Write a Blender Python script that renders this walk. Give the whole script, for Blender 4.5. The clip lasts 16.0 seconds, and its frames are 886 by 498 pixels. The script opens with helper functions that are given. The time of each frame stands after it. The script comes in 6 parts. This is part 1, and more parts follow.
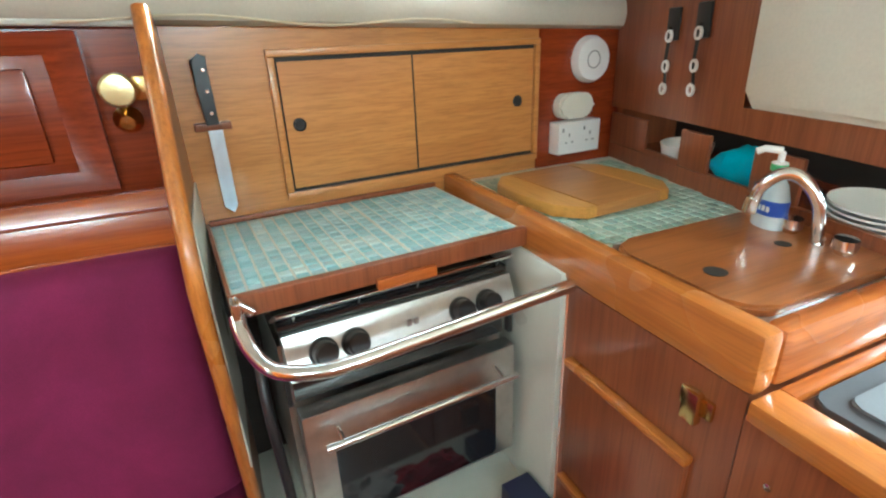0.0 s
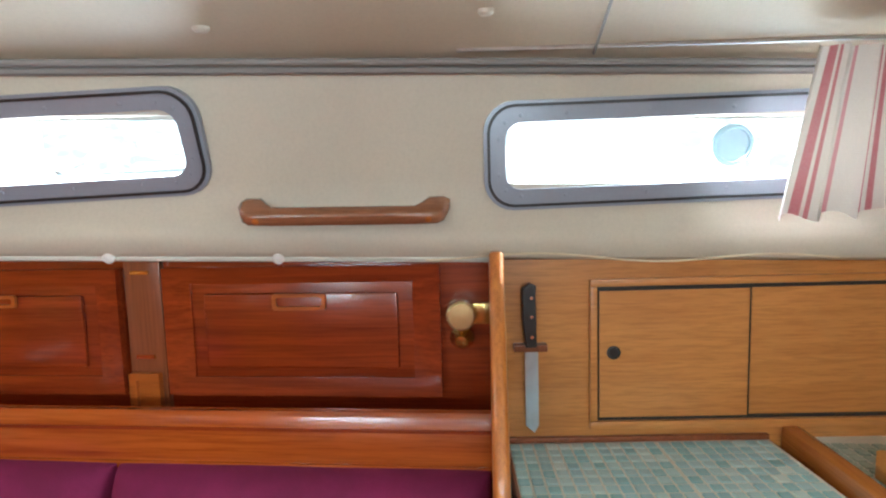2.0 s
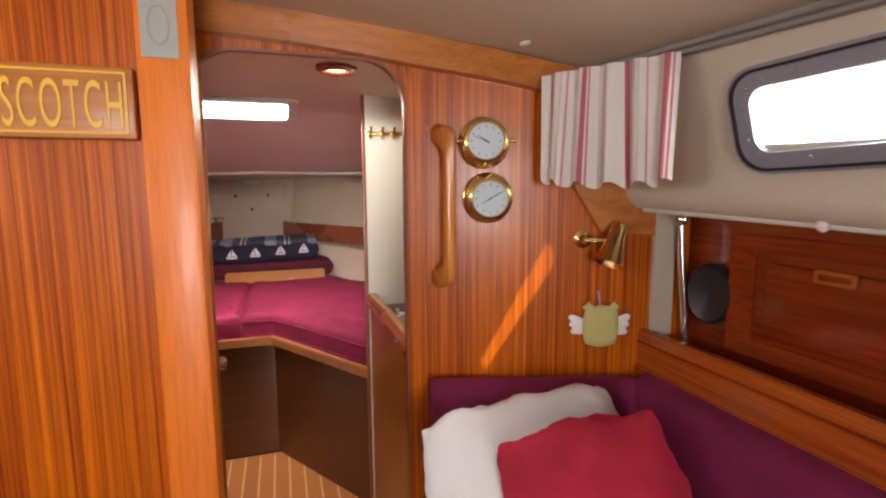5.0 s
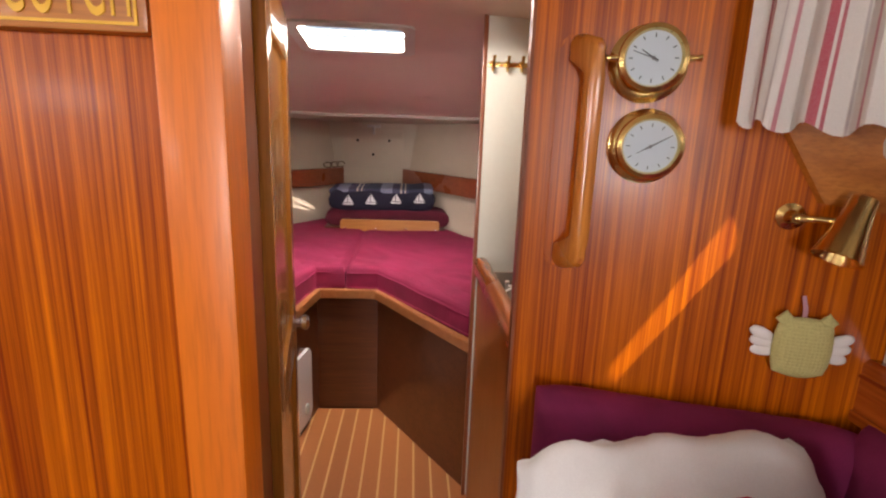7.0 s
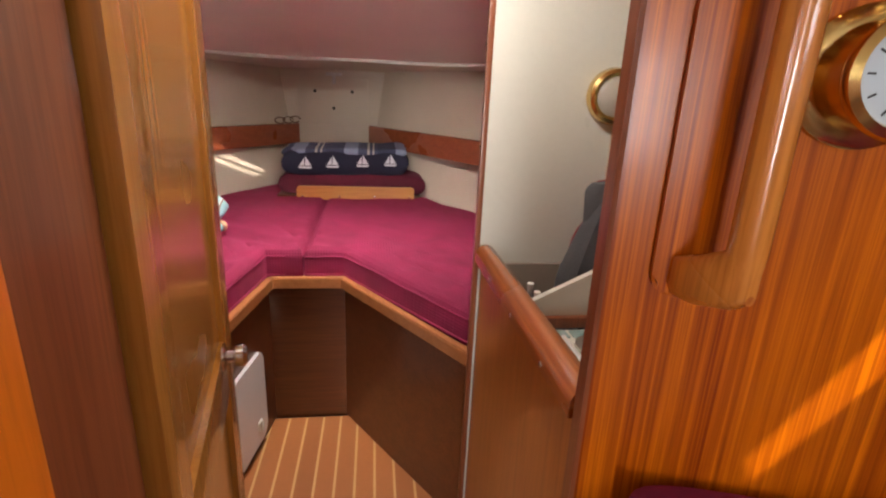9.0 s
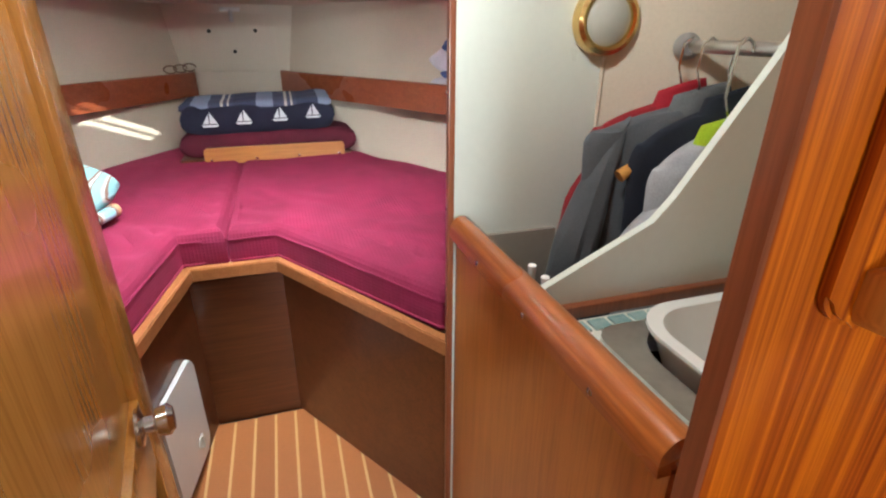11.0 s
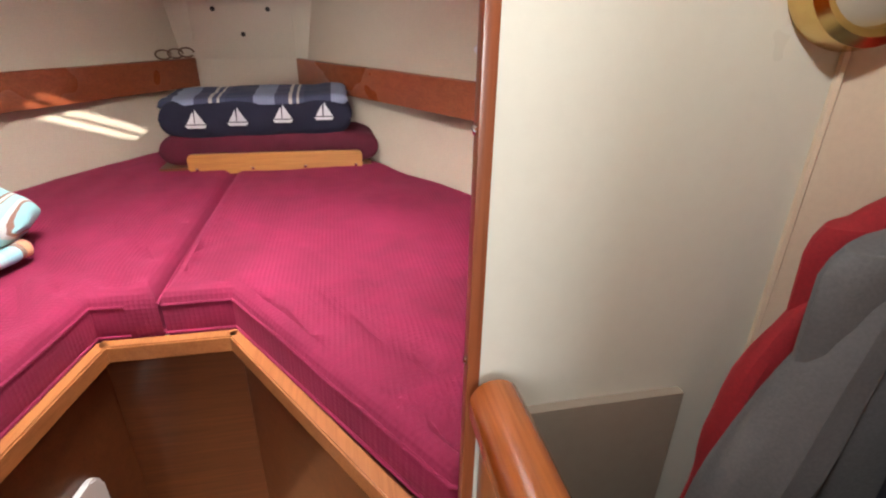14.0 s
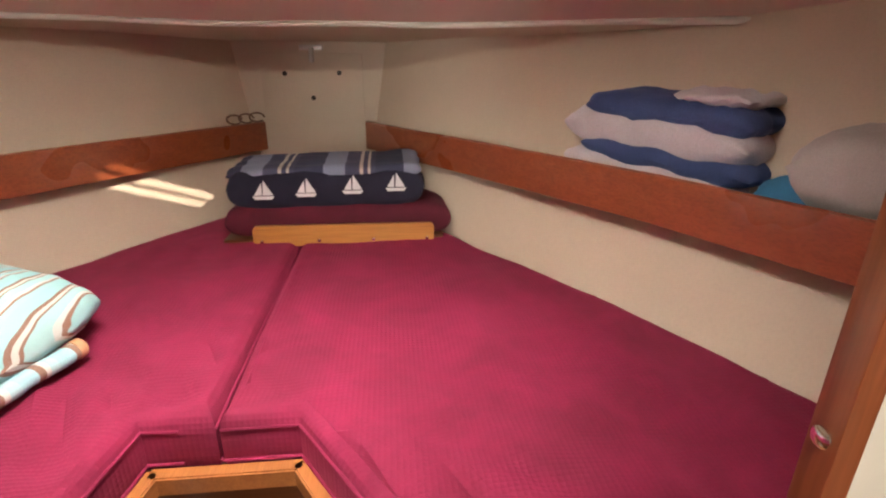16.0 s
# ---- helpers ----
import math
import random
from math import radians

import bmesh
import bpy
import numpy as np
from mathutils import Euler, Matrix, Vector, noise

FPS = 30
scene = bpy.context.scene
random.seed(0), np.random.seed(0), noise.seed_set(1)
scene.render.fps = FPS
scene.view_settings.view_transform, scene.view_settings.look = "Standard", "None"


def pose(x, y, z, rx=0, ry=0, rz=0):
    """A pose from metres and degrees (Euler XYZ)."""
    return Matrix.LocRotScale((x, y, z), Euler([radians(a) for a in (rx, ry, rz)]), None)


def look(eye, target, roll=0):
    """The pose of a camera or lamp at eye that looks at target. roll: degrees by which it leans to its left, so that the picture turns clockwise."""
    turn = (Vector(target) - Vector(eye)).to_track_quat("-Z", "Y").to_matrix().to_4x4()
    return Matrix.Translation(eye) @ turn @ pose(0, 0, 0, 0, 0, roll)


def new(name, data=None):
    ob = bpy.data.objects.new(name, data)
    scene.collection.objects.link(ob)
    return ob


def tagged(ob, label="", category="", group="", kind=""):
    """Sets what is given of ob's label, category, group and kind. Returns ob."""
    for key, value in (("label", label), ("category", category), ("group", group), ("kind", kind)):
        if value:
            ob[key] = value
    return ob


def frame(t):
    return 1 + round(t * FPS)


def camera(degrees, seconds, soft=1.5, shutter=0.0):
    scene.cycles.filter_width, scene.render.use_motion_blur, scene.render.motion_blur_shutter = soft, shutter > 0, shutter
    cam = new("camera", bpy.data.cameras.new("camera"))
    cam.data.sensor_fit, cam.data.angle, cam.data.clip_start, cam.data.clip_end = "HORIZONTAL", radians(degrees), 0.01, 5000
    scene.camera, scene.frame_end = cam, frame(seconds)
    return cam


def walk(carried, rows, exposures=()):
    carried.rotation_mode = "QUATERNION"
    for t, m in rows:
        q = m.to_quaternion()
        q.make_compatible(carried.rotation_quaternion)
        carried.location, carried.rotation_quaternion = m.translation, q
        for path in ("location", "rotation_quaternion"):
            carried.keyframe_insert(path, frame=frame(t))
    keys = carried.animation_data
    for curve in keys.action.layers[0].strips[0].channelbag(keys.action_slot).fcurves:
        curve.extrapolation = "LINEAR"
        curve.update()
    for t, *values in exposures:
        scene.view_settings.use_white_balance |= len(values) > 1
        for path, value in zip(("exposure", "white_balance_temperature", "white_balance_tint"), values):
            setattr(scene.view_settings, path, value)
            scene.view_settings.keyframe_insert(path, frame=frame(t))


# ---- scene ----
from mathutils import geometry

cam = camera(83.3, 16.0, 2.2)
PATH = [
    (0, (0.114, 0.116, 1.261), (1.809, -0.614, 0.489), -2.4),
    (0.5, (0.129, 0.114, 1.303), (1.924, -0.537, 0.711), -2.7),
    (1, (0.166, 0.129, 1.372), (2.055, -0.349, 0.92), -2.6),
    (1.5, (0.207, 0.163, 1.409), (2.174, -0.042, 1.112), -2.2),
    (2, (0.213, 0.201, 1.415), (2.196, 0.388, 1.236), -1.6),
    (2.5, (0.243, 0.23, 1.431), (2.129, 0.874, 1.272), -2.3),
    (3, (0.238, 0.272, 1.429), (1.93, 1.327, 1.28), -2.2),
    (3.5, (0.207, 0.347, 1.403), (1.639, 1.735, 1.263), -0.9),
    (4, (0.161, 0.47, 1.408), (1.317, 2.092, 1.224), -0.7),
    (4.5, (0.144, 0.567, 1.411), (1.041, 2.34, 1.189), -0.5),
    (5, (0.2, 0.605, 1.41), (0.815, 2.491, 1.157), -0.3),
    (5.2, (0.244, 0.605, 1.412), (0.736, 2.525, 1.145), -0.1),
    (7.5, (0.31, 1.024, 1.372), (0.413, 2.96, 0.881), 2.0),
    (8, (0.331, 1.146, 1.362), (0.407, 3.071, 0.824), 1.8),
    (8.5, (0.297, 1.243, 1.348), (0.459, 3.155, 0.783), 2.2),
    (10.8, (0.170, 1.55, 1.353), (0.706, 3.299, 0.592), 0.8),
    (11, (0.206, 1.575, 1.342), (0.752, 3.314, 0.546), 0.2),
    (11.5, (0.327, 1.641, 1.307), (0.842, 3.361, 0.436), -0.7),
    (12, (0.418, 1.706, 1.282), (0.864, 3.439, 0.35), -2.1),
    (12.5, (0.397, 1.792, 1.289), (0.871, 3.473, 0.392), 0.0),
    (13, (0.369, 1.855, 1.321), (0.84, 3.58, 0.424), 1.1),
    (13.5, (0.398, 2.0, 1.313), (0.786, 3.757, 0.441), 0.4),
    (14, (0.392, 2.094, 1.317), (0.763, 3.872, 0.479), 1.1),
    (14.5, (0.366, 2.159, 1.32), (0.732, 3.955, 0.52), 1.6),
    (15, (0.335, 2.205, 1.308), (0.664, 4.035, 0.572), 1.3),
    (15.5, (0.323, 2.258, 1.349), (0.573, 4.104, 0.638), 0.9),
    (16, (0.318, 2.321, 1.385), (0.519, 4.169, 0.692), 0.5),
]
walk(cam, [(t, look(eye, target, roll)) for t, eye, target, roll in PATH],
     exposures=[(0, 1.3, 5400, -14), (1.5, 1.0, 5500, -7), (3, 0.6, 6300, 4), (4.5, 0.15, 6900, 15), (8, 0.1, 7100, 18), (8.7, 0.1, 7000, 17), (10.8, 0.65, 5700, -2), (12.2, 0.6, 5800, 3), (13.3, 0.6, 6500, 8), (14.5, 0.5, 6400, 11), (16, 0.3, 7500, 14)])

# ---- world, sun, exposure ----
scene.view_settings.exposure = 0.0
world = bpy.data.worlds.new("world")
scene.world = world
world.use_nodes = True
wn = world.node_tree
sky = wn.nodes.new("ShaderNodeTexSky")
sky.sky_type = "NISHITA"
sky.sun_disc = False
sky.sun_elevation = radians(29.6)
sky.sun_rotation = radians(160)
wn.links.new(sky.outputs[0], wn.nodes["Background"].inputs[0])
wn.nodes["Background"].inputs[1].default_value = 0.12
sun_dir = Vector((-0.44, 1.0, -0.62)).normalized()
sun = new("sun", bpy.data.lights.new("sun", "SUN"))
sun.data.energy, sun.data.angle, sun.data.color = 5.0, radians(0.6), (1.0, 0.93, 0.82)
sun.rotation_mode = "QUATERNION"
sun.rotation_quaternion = sun_dir.to_track_quat("-Z", "Y")


def area(name, eye, target, w, h, power, color=(1, 1, 1)):
    lamp = new(name, bpy.data.lights.new(name, "AREA"))
    lamp.data.shape, lamp.data.size, lamp.data.size_y = "RECTANGLE", w, h
    lamp.data.energy, lamp.data.color = power, color
    lamp.matrix_world = look(eye, target)
    return lamp


# ---- materials ----
def material(name):
    m = bpy.data.materials.new(name)
    m.use_nodes = True
    t = m.node_tree
    return m, t, t.nodes["Principled BSDF"]


def coords(t, scale=(1, 1, 1), kind="Object"):
    c = t.nodes.new("ShaderNodeTexCoord")
    mp = t.nodes.new("ShaderNodeMapping")
    mp.inputs["Scale"].default_value = scale
    t.links.new(c.outputs[kind], mp.inputs[0])
    return mp.outputs[0]


def noise_tex(t, vec, scale, detail=4, rough=0.55, dist=0.0):
    n = t.nodes.new("ShaderNodeTexNoise")
    n.inputs["Scale"].default_value, n.inputs["Detail"].default_value = scale, detail
    n.inputs["Roughness"].default_value, n.inputs["Distortion"].default_value = rough, dist
    t.links.new(vec, n.inputs["Vector"])
    return n.outputs["Fac"]


def ramp(t, fac, stops):
    r = t.nodes.new("ShaderNodeValToRGB")
    els = r.color_ramp.elements
    while len(els) < len(stops):
        els.new(0.5)
    for e, (p, c) in zip(els, stops):
        e.position, e.color = p, (*c, 1)
    t.links.new(fac, r.inputs[0])
    return r.outputs[0]


def mix(t, fac, a, b, how="MIX"):
    m = t.nodes.new("ShaderNodeMix")
    m.data_type, m.blend_type = "RGBA", how
    for sock, v in ((m.inputs[0], fac), (m.inputs[6], a), (m.inputs[7], b)):
        if isinstance(v, (int, float)):
            sock.default_value = v
        elif isinstance(v, tuple):
            sock.default_value = (*v, 1)
        else:
            t.links.new(v, sock)
    return m.outputs[2]


def bump(t, bsdf, height, strength=0.2, dist=0.002):
    b = t.nodes.new("ShaderNodeBump")
    b.inputs["Strength"].default_value, b.inputs["Distance"].default_value = strength, dist
    t.links.new(height, b.inputs["Height"])
    t.links.new(b.outputs[0], bsdf.inputs["Normal"])


def wood(name, dark, light, along="z", rough=0.28, fine=1.0, stripe=0.5, coat=0.5, slow=0.9, warp=0.6, spread=0.22):
    """Varnished timber with grain along one axis: streaks, pores and a slow change of tone."""
    m, t, b = material(name)
    ix = "xyz".index(along)
    sc = [26 * fine] * 3
    sc[ix] = slow
    v = coords(t, tuple(sc))
    streak = noise_tex(t, v, 1.6, 5, 0.6, warp)
    sc2 = [140 * fine] * 3
    sc2[ix] = 5
    pores = noise_tex(t, coords(t, tuple(sc2)), 1.5, 3, 0.6)
    tone = noise_tex(t, coords(t), 2.2, 3, 0.5)
    c = ramp(t, streak, ((0.5 - spread, dark), (0.5, tuple((a + z) / 2 for a, z in zip(dark, light))), (0.5 + spread, light)))
    flat = tuple((a * 0.45 + z * 0.55) for a, z in zip(dark, light))
    c = mix(t, stripe, flat, c)
    c = mix(t, ramp(t, pores, ((0.35, (0.35,) * 3), (0.55, (0.0,) * 3))), c, tuple(a * 0.55 for a in dark))
    c = mix(t, ramp(t, tone, ((0.3, (0.0,) * 3), (0.8, (0.2,) * 3))), c, dark)
    t.links.new(c, b.inputs["Base Color"])
    r = t.nodes.new("ShaderNodeMapRange")
    r.inputs[3].default_value, r.inputs[4].default_value = rough - 0.06, rough + 0.14
    t.links.new(tone, r.inputs[0])
    t.links.new(r.outputs[0], b.inputs["Roughness"])
    b.inputs["Coat Weight"].default_value, b.inputs["Coat Roughness"].default_value = coat, 0.12
    bump(t, b, pores, 0.08, 0.001)
    return m


def plain(name, color, rough=0.5, metal=0.0, vary=0.12, grain=60, relief=0.05, coat=0.0):
    """A painted, moulded or metal surface with slight mottling and fine relief."""
    m, t, b = material(name)
    v = coords(t)
    big, small = noise_tex(t, v, 5, 4), noise_tex(t, v, grain, 4)
    lo = tuple(c * (1 - vary) for c in color)
    c = mix(t, big, color, lo)
    t.links.new(mix(t, ramp(t, small, ((0.4, (0,) * 3), (0.8, (vary * 2,) * 3))), c, tuple(x * 0.7 for x in color)), b.inputs["Base Color"])
    r = t.nodes.new("ShaderNodeMapRange")
    r.inputs[3].default_value, r.inputs[4].default_value = max(0.03, rough - 0.08), min(1, rough + 0.08)
    t.links.new(big, r.inputs[0])
    t.links.new(r.outputs[0], b.inputs["Roughness"])
    b.inputs["Metallic"].default_value = metal
    b.inputs["Coat Weight"].default_value = coat
    bump(t, b, small, relief, 0.001)
    return m


def fabric(name, color, dark, weave=700, waffle=0.0, sheen=0.3, rough=0.9, fold=0.002):
    """Cloth: a woven relief, slow shading of the nap and creases; waffle: the pitch of a raised pattern."""
    m, t, b = material(name)
    v = coords(t)
    nap, crease = noise_tex(t, v, 7, 5, 0.6, 0.4), noise_tex(t, v, 22, 3, 0.5, 1.0)
    fine = noise_tex(t, v, weave, 2)
    c = mix(t, ramp(t, nap, ((0.3, (0,) * 3), (0.75, (1,) * 3))), color, dark)
    c = mix(t, ramp(t, fine, ((0.3, (0.35,) * 3), (0.7, (0,) * 3))), c, tuple(x * 0.6 for x in dark))
    t.links.new(c, b.inputs["Base Color"])
    b.inputs["Roughness"].default_value = rough
    b.inputs["Sheen Weight"].default_value, b.inputs["Sheen Roughness"].default_value = sheen, 0.4
    b.inputs["Sheen Tint"].default_value = (*[min(1, x * 2.2 + 0.02) for x in color], 1)
    height = fine
    if waffle:
        vor = t.nodes.new("ShaderNodeTexVoronoi")
        vor.inputs["Scale"].default_value, vor.inputs["Randomness"].default_value = 1 / waffle, 0.0
        t.links.new(v, vor.inputs["Vector"])
        height = mix(t, 0.75, crease, vor.outputs["Distance"])
        bump(t, b, height, 0.5, 0.005)
    else:
        bump(t, b, mix(t, 0.5, crease, fine), 0.35, fold)
    return m


def metal(name, color, rough=0.18):
    m, t, b = material(name)
    v = coords(t)
    n = noise_tex(t, v, 30, 4)
    t.links.new(mix(t, ramp(t, n, ((0.45, (0,) * 3), (0.8, (0.5,) * 3))), color, tuple(c * 0.6 for c in color)), b.inputs["Base Color"])
    b.inputs["Metallic"].default_value = 1.0
    r = t.nodes.new("ShaderNodeMapRange")
    r.inputs[3].default_value, r.inputs[4].default_value = max(0.04, rough - 0.06), rough + 0.14
    t.links.new(n, r.inputs[0])
    t.links.new(r.outputs[0], b.inputs["Roughness"])
    return m


def random_tint(name, stops, rough=0.3, coat=0.2, fleck=(0.62, 0.68, 0.66)):
    """Alike pieces, each with its own tone by Object Info's Random."""
    m, t, b = material(name)
    o = t.nodes.new("ShaderNodeObjectInfo")
    c = ramp(t, o.outputs["Random"], stops)
    n = noise_tex(t, coords(t), 90, 3)
    t.links.new(mix(t, ramp(t, n, ((0.35, (0.25,) * 3), (0.7, (0,) * 3))), c, fleck), b.inputs["Base Color"])
    b.inputs["Roughness"].default_value, b.inputs["Coat Weight"].default_value = rough, coat
    return m


def glow(name, color, strength):
    m, t, b = material(name)
    b.inputs["Base Color"].default_value = (*color, 1)
    b.inputs["Emission Color"].default_value, b.inputs["Emission Strength"].default_value = (*color, 1), strength
    return m


def striped(name, base, stops, kind="UV", axis="X", pitch=0.1, soft=0.02):
    """Cloth with woven stripes; stops are (position in the repeat, colour), hard edged."""
    m, t, b = material(name)
    v = coords(t, (1 / pitch,) * 3, kind)
    s = t.nodes.new("ShaderNodeSeparateXYZ")
    t.links.new(v, s.inputs[0])
    f = t.nodes.new("ShaderNodeMath")
    f.operation = "FRACT"
    t.links.new(s.outputs[axis], f.inputs[0])
    r = t.nodes.new("ShaderNodeValToRGB")
    r.color_ramp.interpolation = "CONSTANT"
    els = r.color_ramp.elements
    while len(els) < len(stops):
        els.new(0.5)
    for e, (p, c) in zip(els, stops):
        e.position, e.color = p, (*c, 1)
    t.links.new(f.outputs[0], r.inputs[0])
    fine = noise_tex(t, coords(t), 500, 2)
    t.links.new(mix(t, ramp(t, fine, ((0.3, (0.3,) * 3), (0.7, (0,) * 3))), r.outputs[0], tuple(x * 0.7 for x in base)), b.inputs["Base Color"])
    b.inputs["Roughness"].default_value = 0.9
    b.inputs["Subsurface Weight"].default_value = 0.0
    bump(t, b, fine, 0.25, 0.001)
    return m, t, b

TEAK = wood("teak", (0.24, 0.052, 0.010), (0.62, 0.20, 0.040), "y", 0.22, 1.0, 0.8)
TEAK_Z = wood("teak_upright", (0.34, 0.10, 0.018), (0.66, 0.25, 0.045), "z", 0.24, 1.0, 0.6)
TEAK_X = wood("teak_across", (0.32, 0.09, 0.016), (0.60, 0.22, 0.040), "x", 0.24, 1.0, 0.6)
PANEL = wood("light_teak_veneer", (0.44, 0.17, 0.042), (0.68, 0.31, 0.09), "y", 0.3, 0.9, 0.7, 0.3)
RIBBON = wood("ribbon_stripe_mahogany", (0.18, 0.015, 0.0005), (0.74, 0.185, 0.0018), "z", 0.27, 3.0, 0.95, 0.06, 0.5, 0.3, 0.18)
RIBBON.node_tree.nodes["Principled BSDF"].inputs["Specular IOR Level"].default_value = 0.32
MAHOG = wood("red_mahogany", (0.15, 0.018, 0.005), (0.36, 0.056, 0.012), "y", 0.18, 1.0, 0.7)
MAHOG_Z = wood("red_mahogany_upright", (0.16, 0.040, 0.016), (0.33, 0.105, 0.040), "z", 0.28, 1.0, 0.6, 0.3)
DARKW = wood("brown_mahogany", (0.080, 0.020, 0.006), (0.165, 0.050, 0.015), "x", 0.35, 0.8, 0.6)
VINYL = plain("cream_vinyl", (0.60, 0.54, 0.44), 0.55, 0, 0.16, 160, 0.12)
VINYL_FORE = plain("forecabin_vinyl", (0.66, 0.57, 0.45), 0.6, 0, 0.14, 160, 0.12)
LINER = plain("padded_headliner", (0.76, 0.62, 0.53), 0.6, 0, 0.10, 160, 0.12)
CEIL = plain("ceiling_vinyl", (0.62, 0.53, 0.40), 0.5, 0, 0.12, 160, 0.1)
GREYTRIM = plain("grey_bead", (0.28, 0.27, 0.26), 0.4)
WHITE = plain("white_plastic", (0.78, 0.76, 0.74), 0.35, 0, 0.05)
OFFWHITE = plain("offwhite_laminate", (0.68, 0.70, 0.63), 0.3, 0, 0.06, 60, 0.02)
TAUPE = plain("taupe_board", (0.34, 0.30, 0.25), 0.6)
PURPLE = fabric("purple_upholstery", (0.23, 0.011, 0.085), (0.14, 0.007, 0.052), 500, 0.0, 0.4)
WINE = fabric("wine_bed_cover", (0.27, 0.007, 0.058), (0.165, 0.004, 0.034), 500, 0.010, 0.25)
MAROON = fabric("maroon_cushion", (0.11, 0.004, 0.022), (0.06, 0.003, 0.012), 500, 0.0, 0.2)
VELVET = fabric("red_velvet", (0.56, 0.014, 0.055), (0.28, 0.006, 0.025), 900, 0.0, 0.6, 0.9, 0.012)
LINEN = fabric("white_linen", (0.78, 0.80, 0.82), (0.66, 0.68, 0.70), 900, 0.0, 0.1)
BRASS = metal("brass", (0.78, 0.56, 0.22), 0.16)
CHROME = metal("chrome", (0.78, 0.78, 0.78), 0.1)
STEEL = metal("brushed_steel", (0.62, 0.61, 0.59), 0.3)
ALU = plain("anodised_frame", (0.30, 0.33, 0.40), 0.32, 0.25, 0.10, 120, 0.03)
BLACK = plain("black_plastic", (0.02, 0.02, 0.022), 0.35)
# near-black for dark parts, and for shade painted into recesses and holes
DARK = plain("black_and_shade", (0.03, 0.025, 0.022), 0.7)
OVENGLASS = plain("black_oven_glass", (0.012, 0.012, 0.014), 0.06, 0, 0.05, 60, 0.0, 0.5)
GROUT = plain("cream_grout", (0.75, 0.75, 0.66), 0.8, 0, 0.1, 200, 0.2)
TILES = random_tint("glass_mosaic", ((0.0, (0.22, 0.48, 0.52)), (0.3, (0.32, 0.57, 0.60)), (0.55, (0.46, 0.66, 0.66)), (0.8, (0.27, 0.50, 0.56)), (1.0, (0.62, 0.75, 0.71))))
TILES_GREEN = random_tint("green_mosaic", ((0.0, (0.18, 0.31, 0.25)), (0.35, (0.28, 0.41, 0.33)), (0.7, (0.40, 0.51, 0.41)), (1.0, (0.23, 0.37, 0.33))))
PAPER = plain("dial_white", (0.46, 0.54, 0.60), 0.7, 0, 0.04)


def clear_glass(name):
    m, t, b = material(name)
    b.inputs["Transmission Weight"].default_value, b.inputs["Roughness"].default_value, b.inputs["IOR"].default_value = 1.0, 0.02, 1.1
    return m


GLASS = clear_glass("window_glass")


# ---- mesh helpers ----
def box(bm, x0, x1, y0, y1, z0, z1, bev=0.0, seg=2):
    vs = [bm.verts.new(p) for p in ((x0, y0, z0), (x1, y0, z0), (x1, y1, z0), (x0, y1, z0), (x0, y0, z1), (x1, y0, z1), (x1, y1, z1), (x0, y1, z1))]
    fs = [bm.faces.new([vs[i] for i in q]) for q in ((3, 2, 1, 0), (4, 5, 6, 7), (0, 1, 5, 4), (1, 2, 6, 5), (2, 3, 7, 6), (3, 0, 4, 7))]
    if bev:
        bmesh.ops.bevel(bm, geom=list({e for f in fs for e in f.edges}), offset=bev, segments=seg, affect="EDGES", profile=0.6)
    return vs


def prism(bm, pts, axis, a, b, bev=0.0):
    """An outline (in the two other axes, in xyz order) drawn out along axis from a to b."""
    def at(p, h):
        q = list(p)
        q.insert("xyz".index(axis), h)
        return q
    lo = [bm.verts.new(at(p, a)) for p in pts]
    hi = [bm.verts.new(at(p, b)) for p in pts]
    n = len(pts)
    fs = [bm.faces.new(lo[::-1]), bm.faces.new(hi)] + [bm.faces.new((lo[i], lo[(i + 1) % n], hi[(i + 1) % n], hi[i])) for i in range(n)]
    if bev:
        bmesh.ops.bevel(bm, geom=list({e for f in fs for e in f.edges}), offset=bev, segments=2, affect="EDGES")
    bmesh.ops.recalc_face_normals(bm, faces=bm.faces)


def tube(bm, path, r, n=12, closed=False):
    """A round bar along a path; r may be a list, one radius a point."""
    pts = [Vector(p) for p in path]
    rings = []
    up = Vector((0, 0, 1))
    for i, p in enumerate(pts):
        d = (pts[min(i + 1, len(pts) - 1)] - pts[max(i - 1, 0)]).normalized()
        ref = up if abs(d.z) < 0.9 else Vector((1, 0, 0))
        if i and rings:
            ref = last
        s = d.cross(ref).normalized()
        w = s.cross(d).normalized()
        last = w
        rad = r[i] if isinstance(r, (list, tuple)) else r
        rings.append([bm.verts.new(p + rad * (math.cos(a) * s + math.sin(a) * w)) for a in (2 * math.pi * k / n for k in range(n))])
    for a, b in zip(rings, rings[1:]):
        for k in range(n):
            bm.faces.new((a[k], a[(k + 1) % n], b[(k + 1) % n], b[k]))
    bm.faces.new(rings[0][::-1])
    bm.faces.new(rings[-1])


def smooth_path(pts, n=6):
    """A rounded line through the points."""
    p = [Vector(q) for q in pts]
    p = [p[0] * 2 - p[1], *p, p[-1] * 2 - p[-2]]
    out = []
    for a, b, c, d in zip(p, p[1:], p[2:], p[3:]):
        for k in range(n):
            t = k / n
            out.append(0.5 * (2 * b + (c - a) * t + (2 * a - 5 * b + 4 * c - d) * t * t + (3 * b - a - 3 * c + d) * t ** 3))
    return out + [p[-2]]


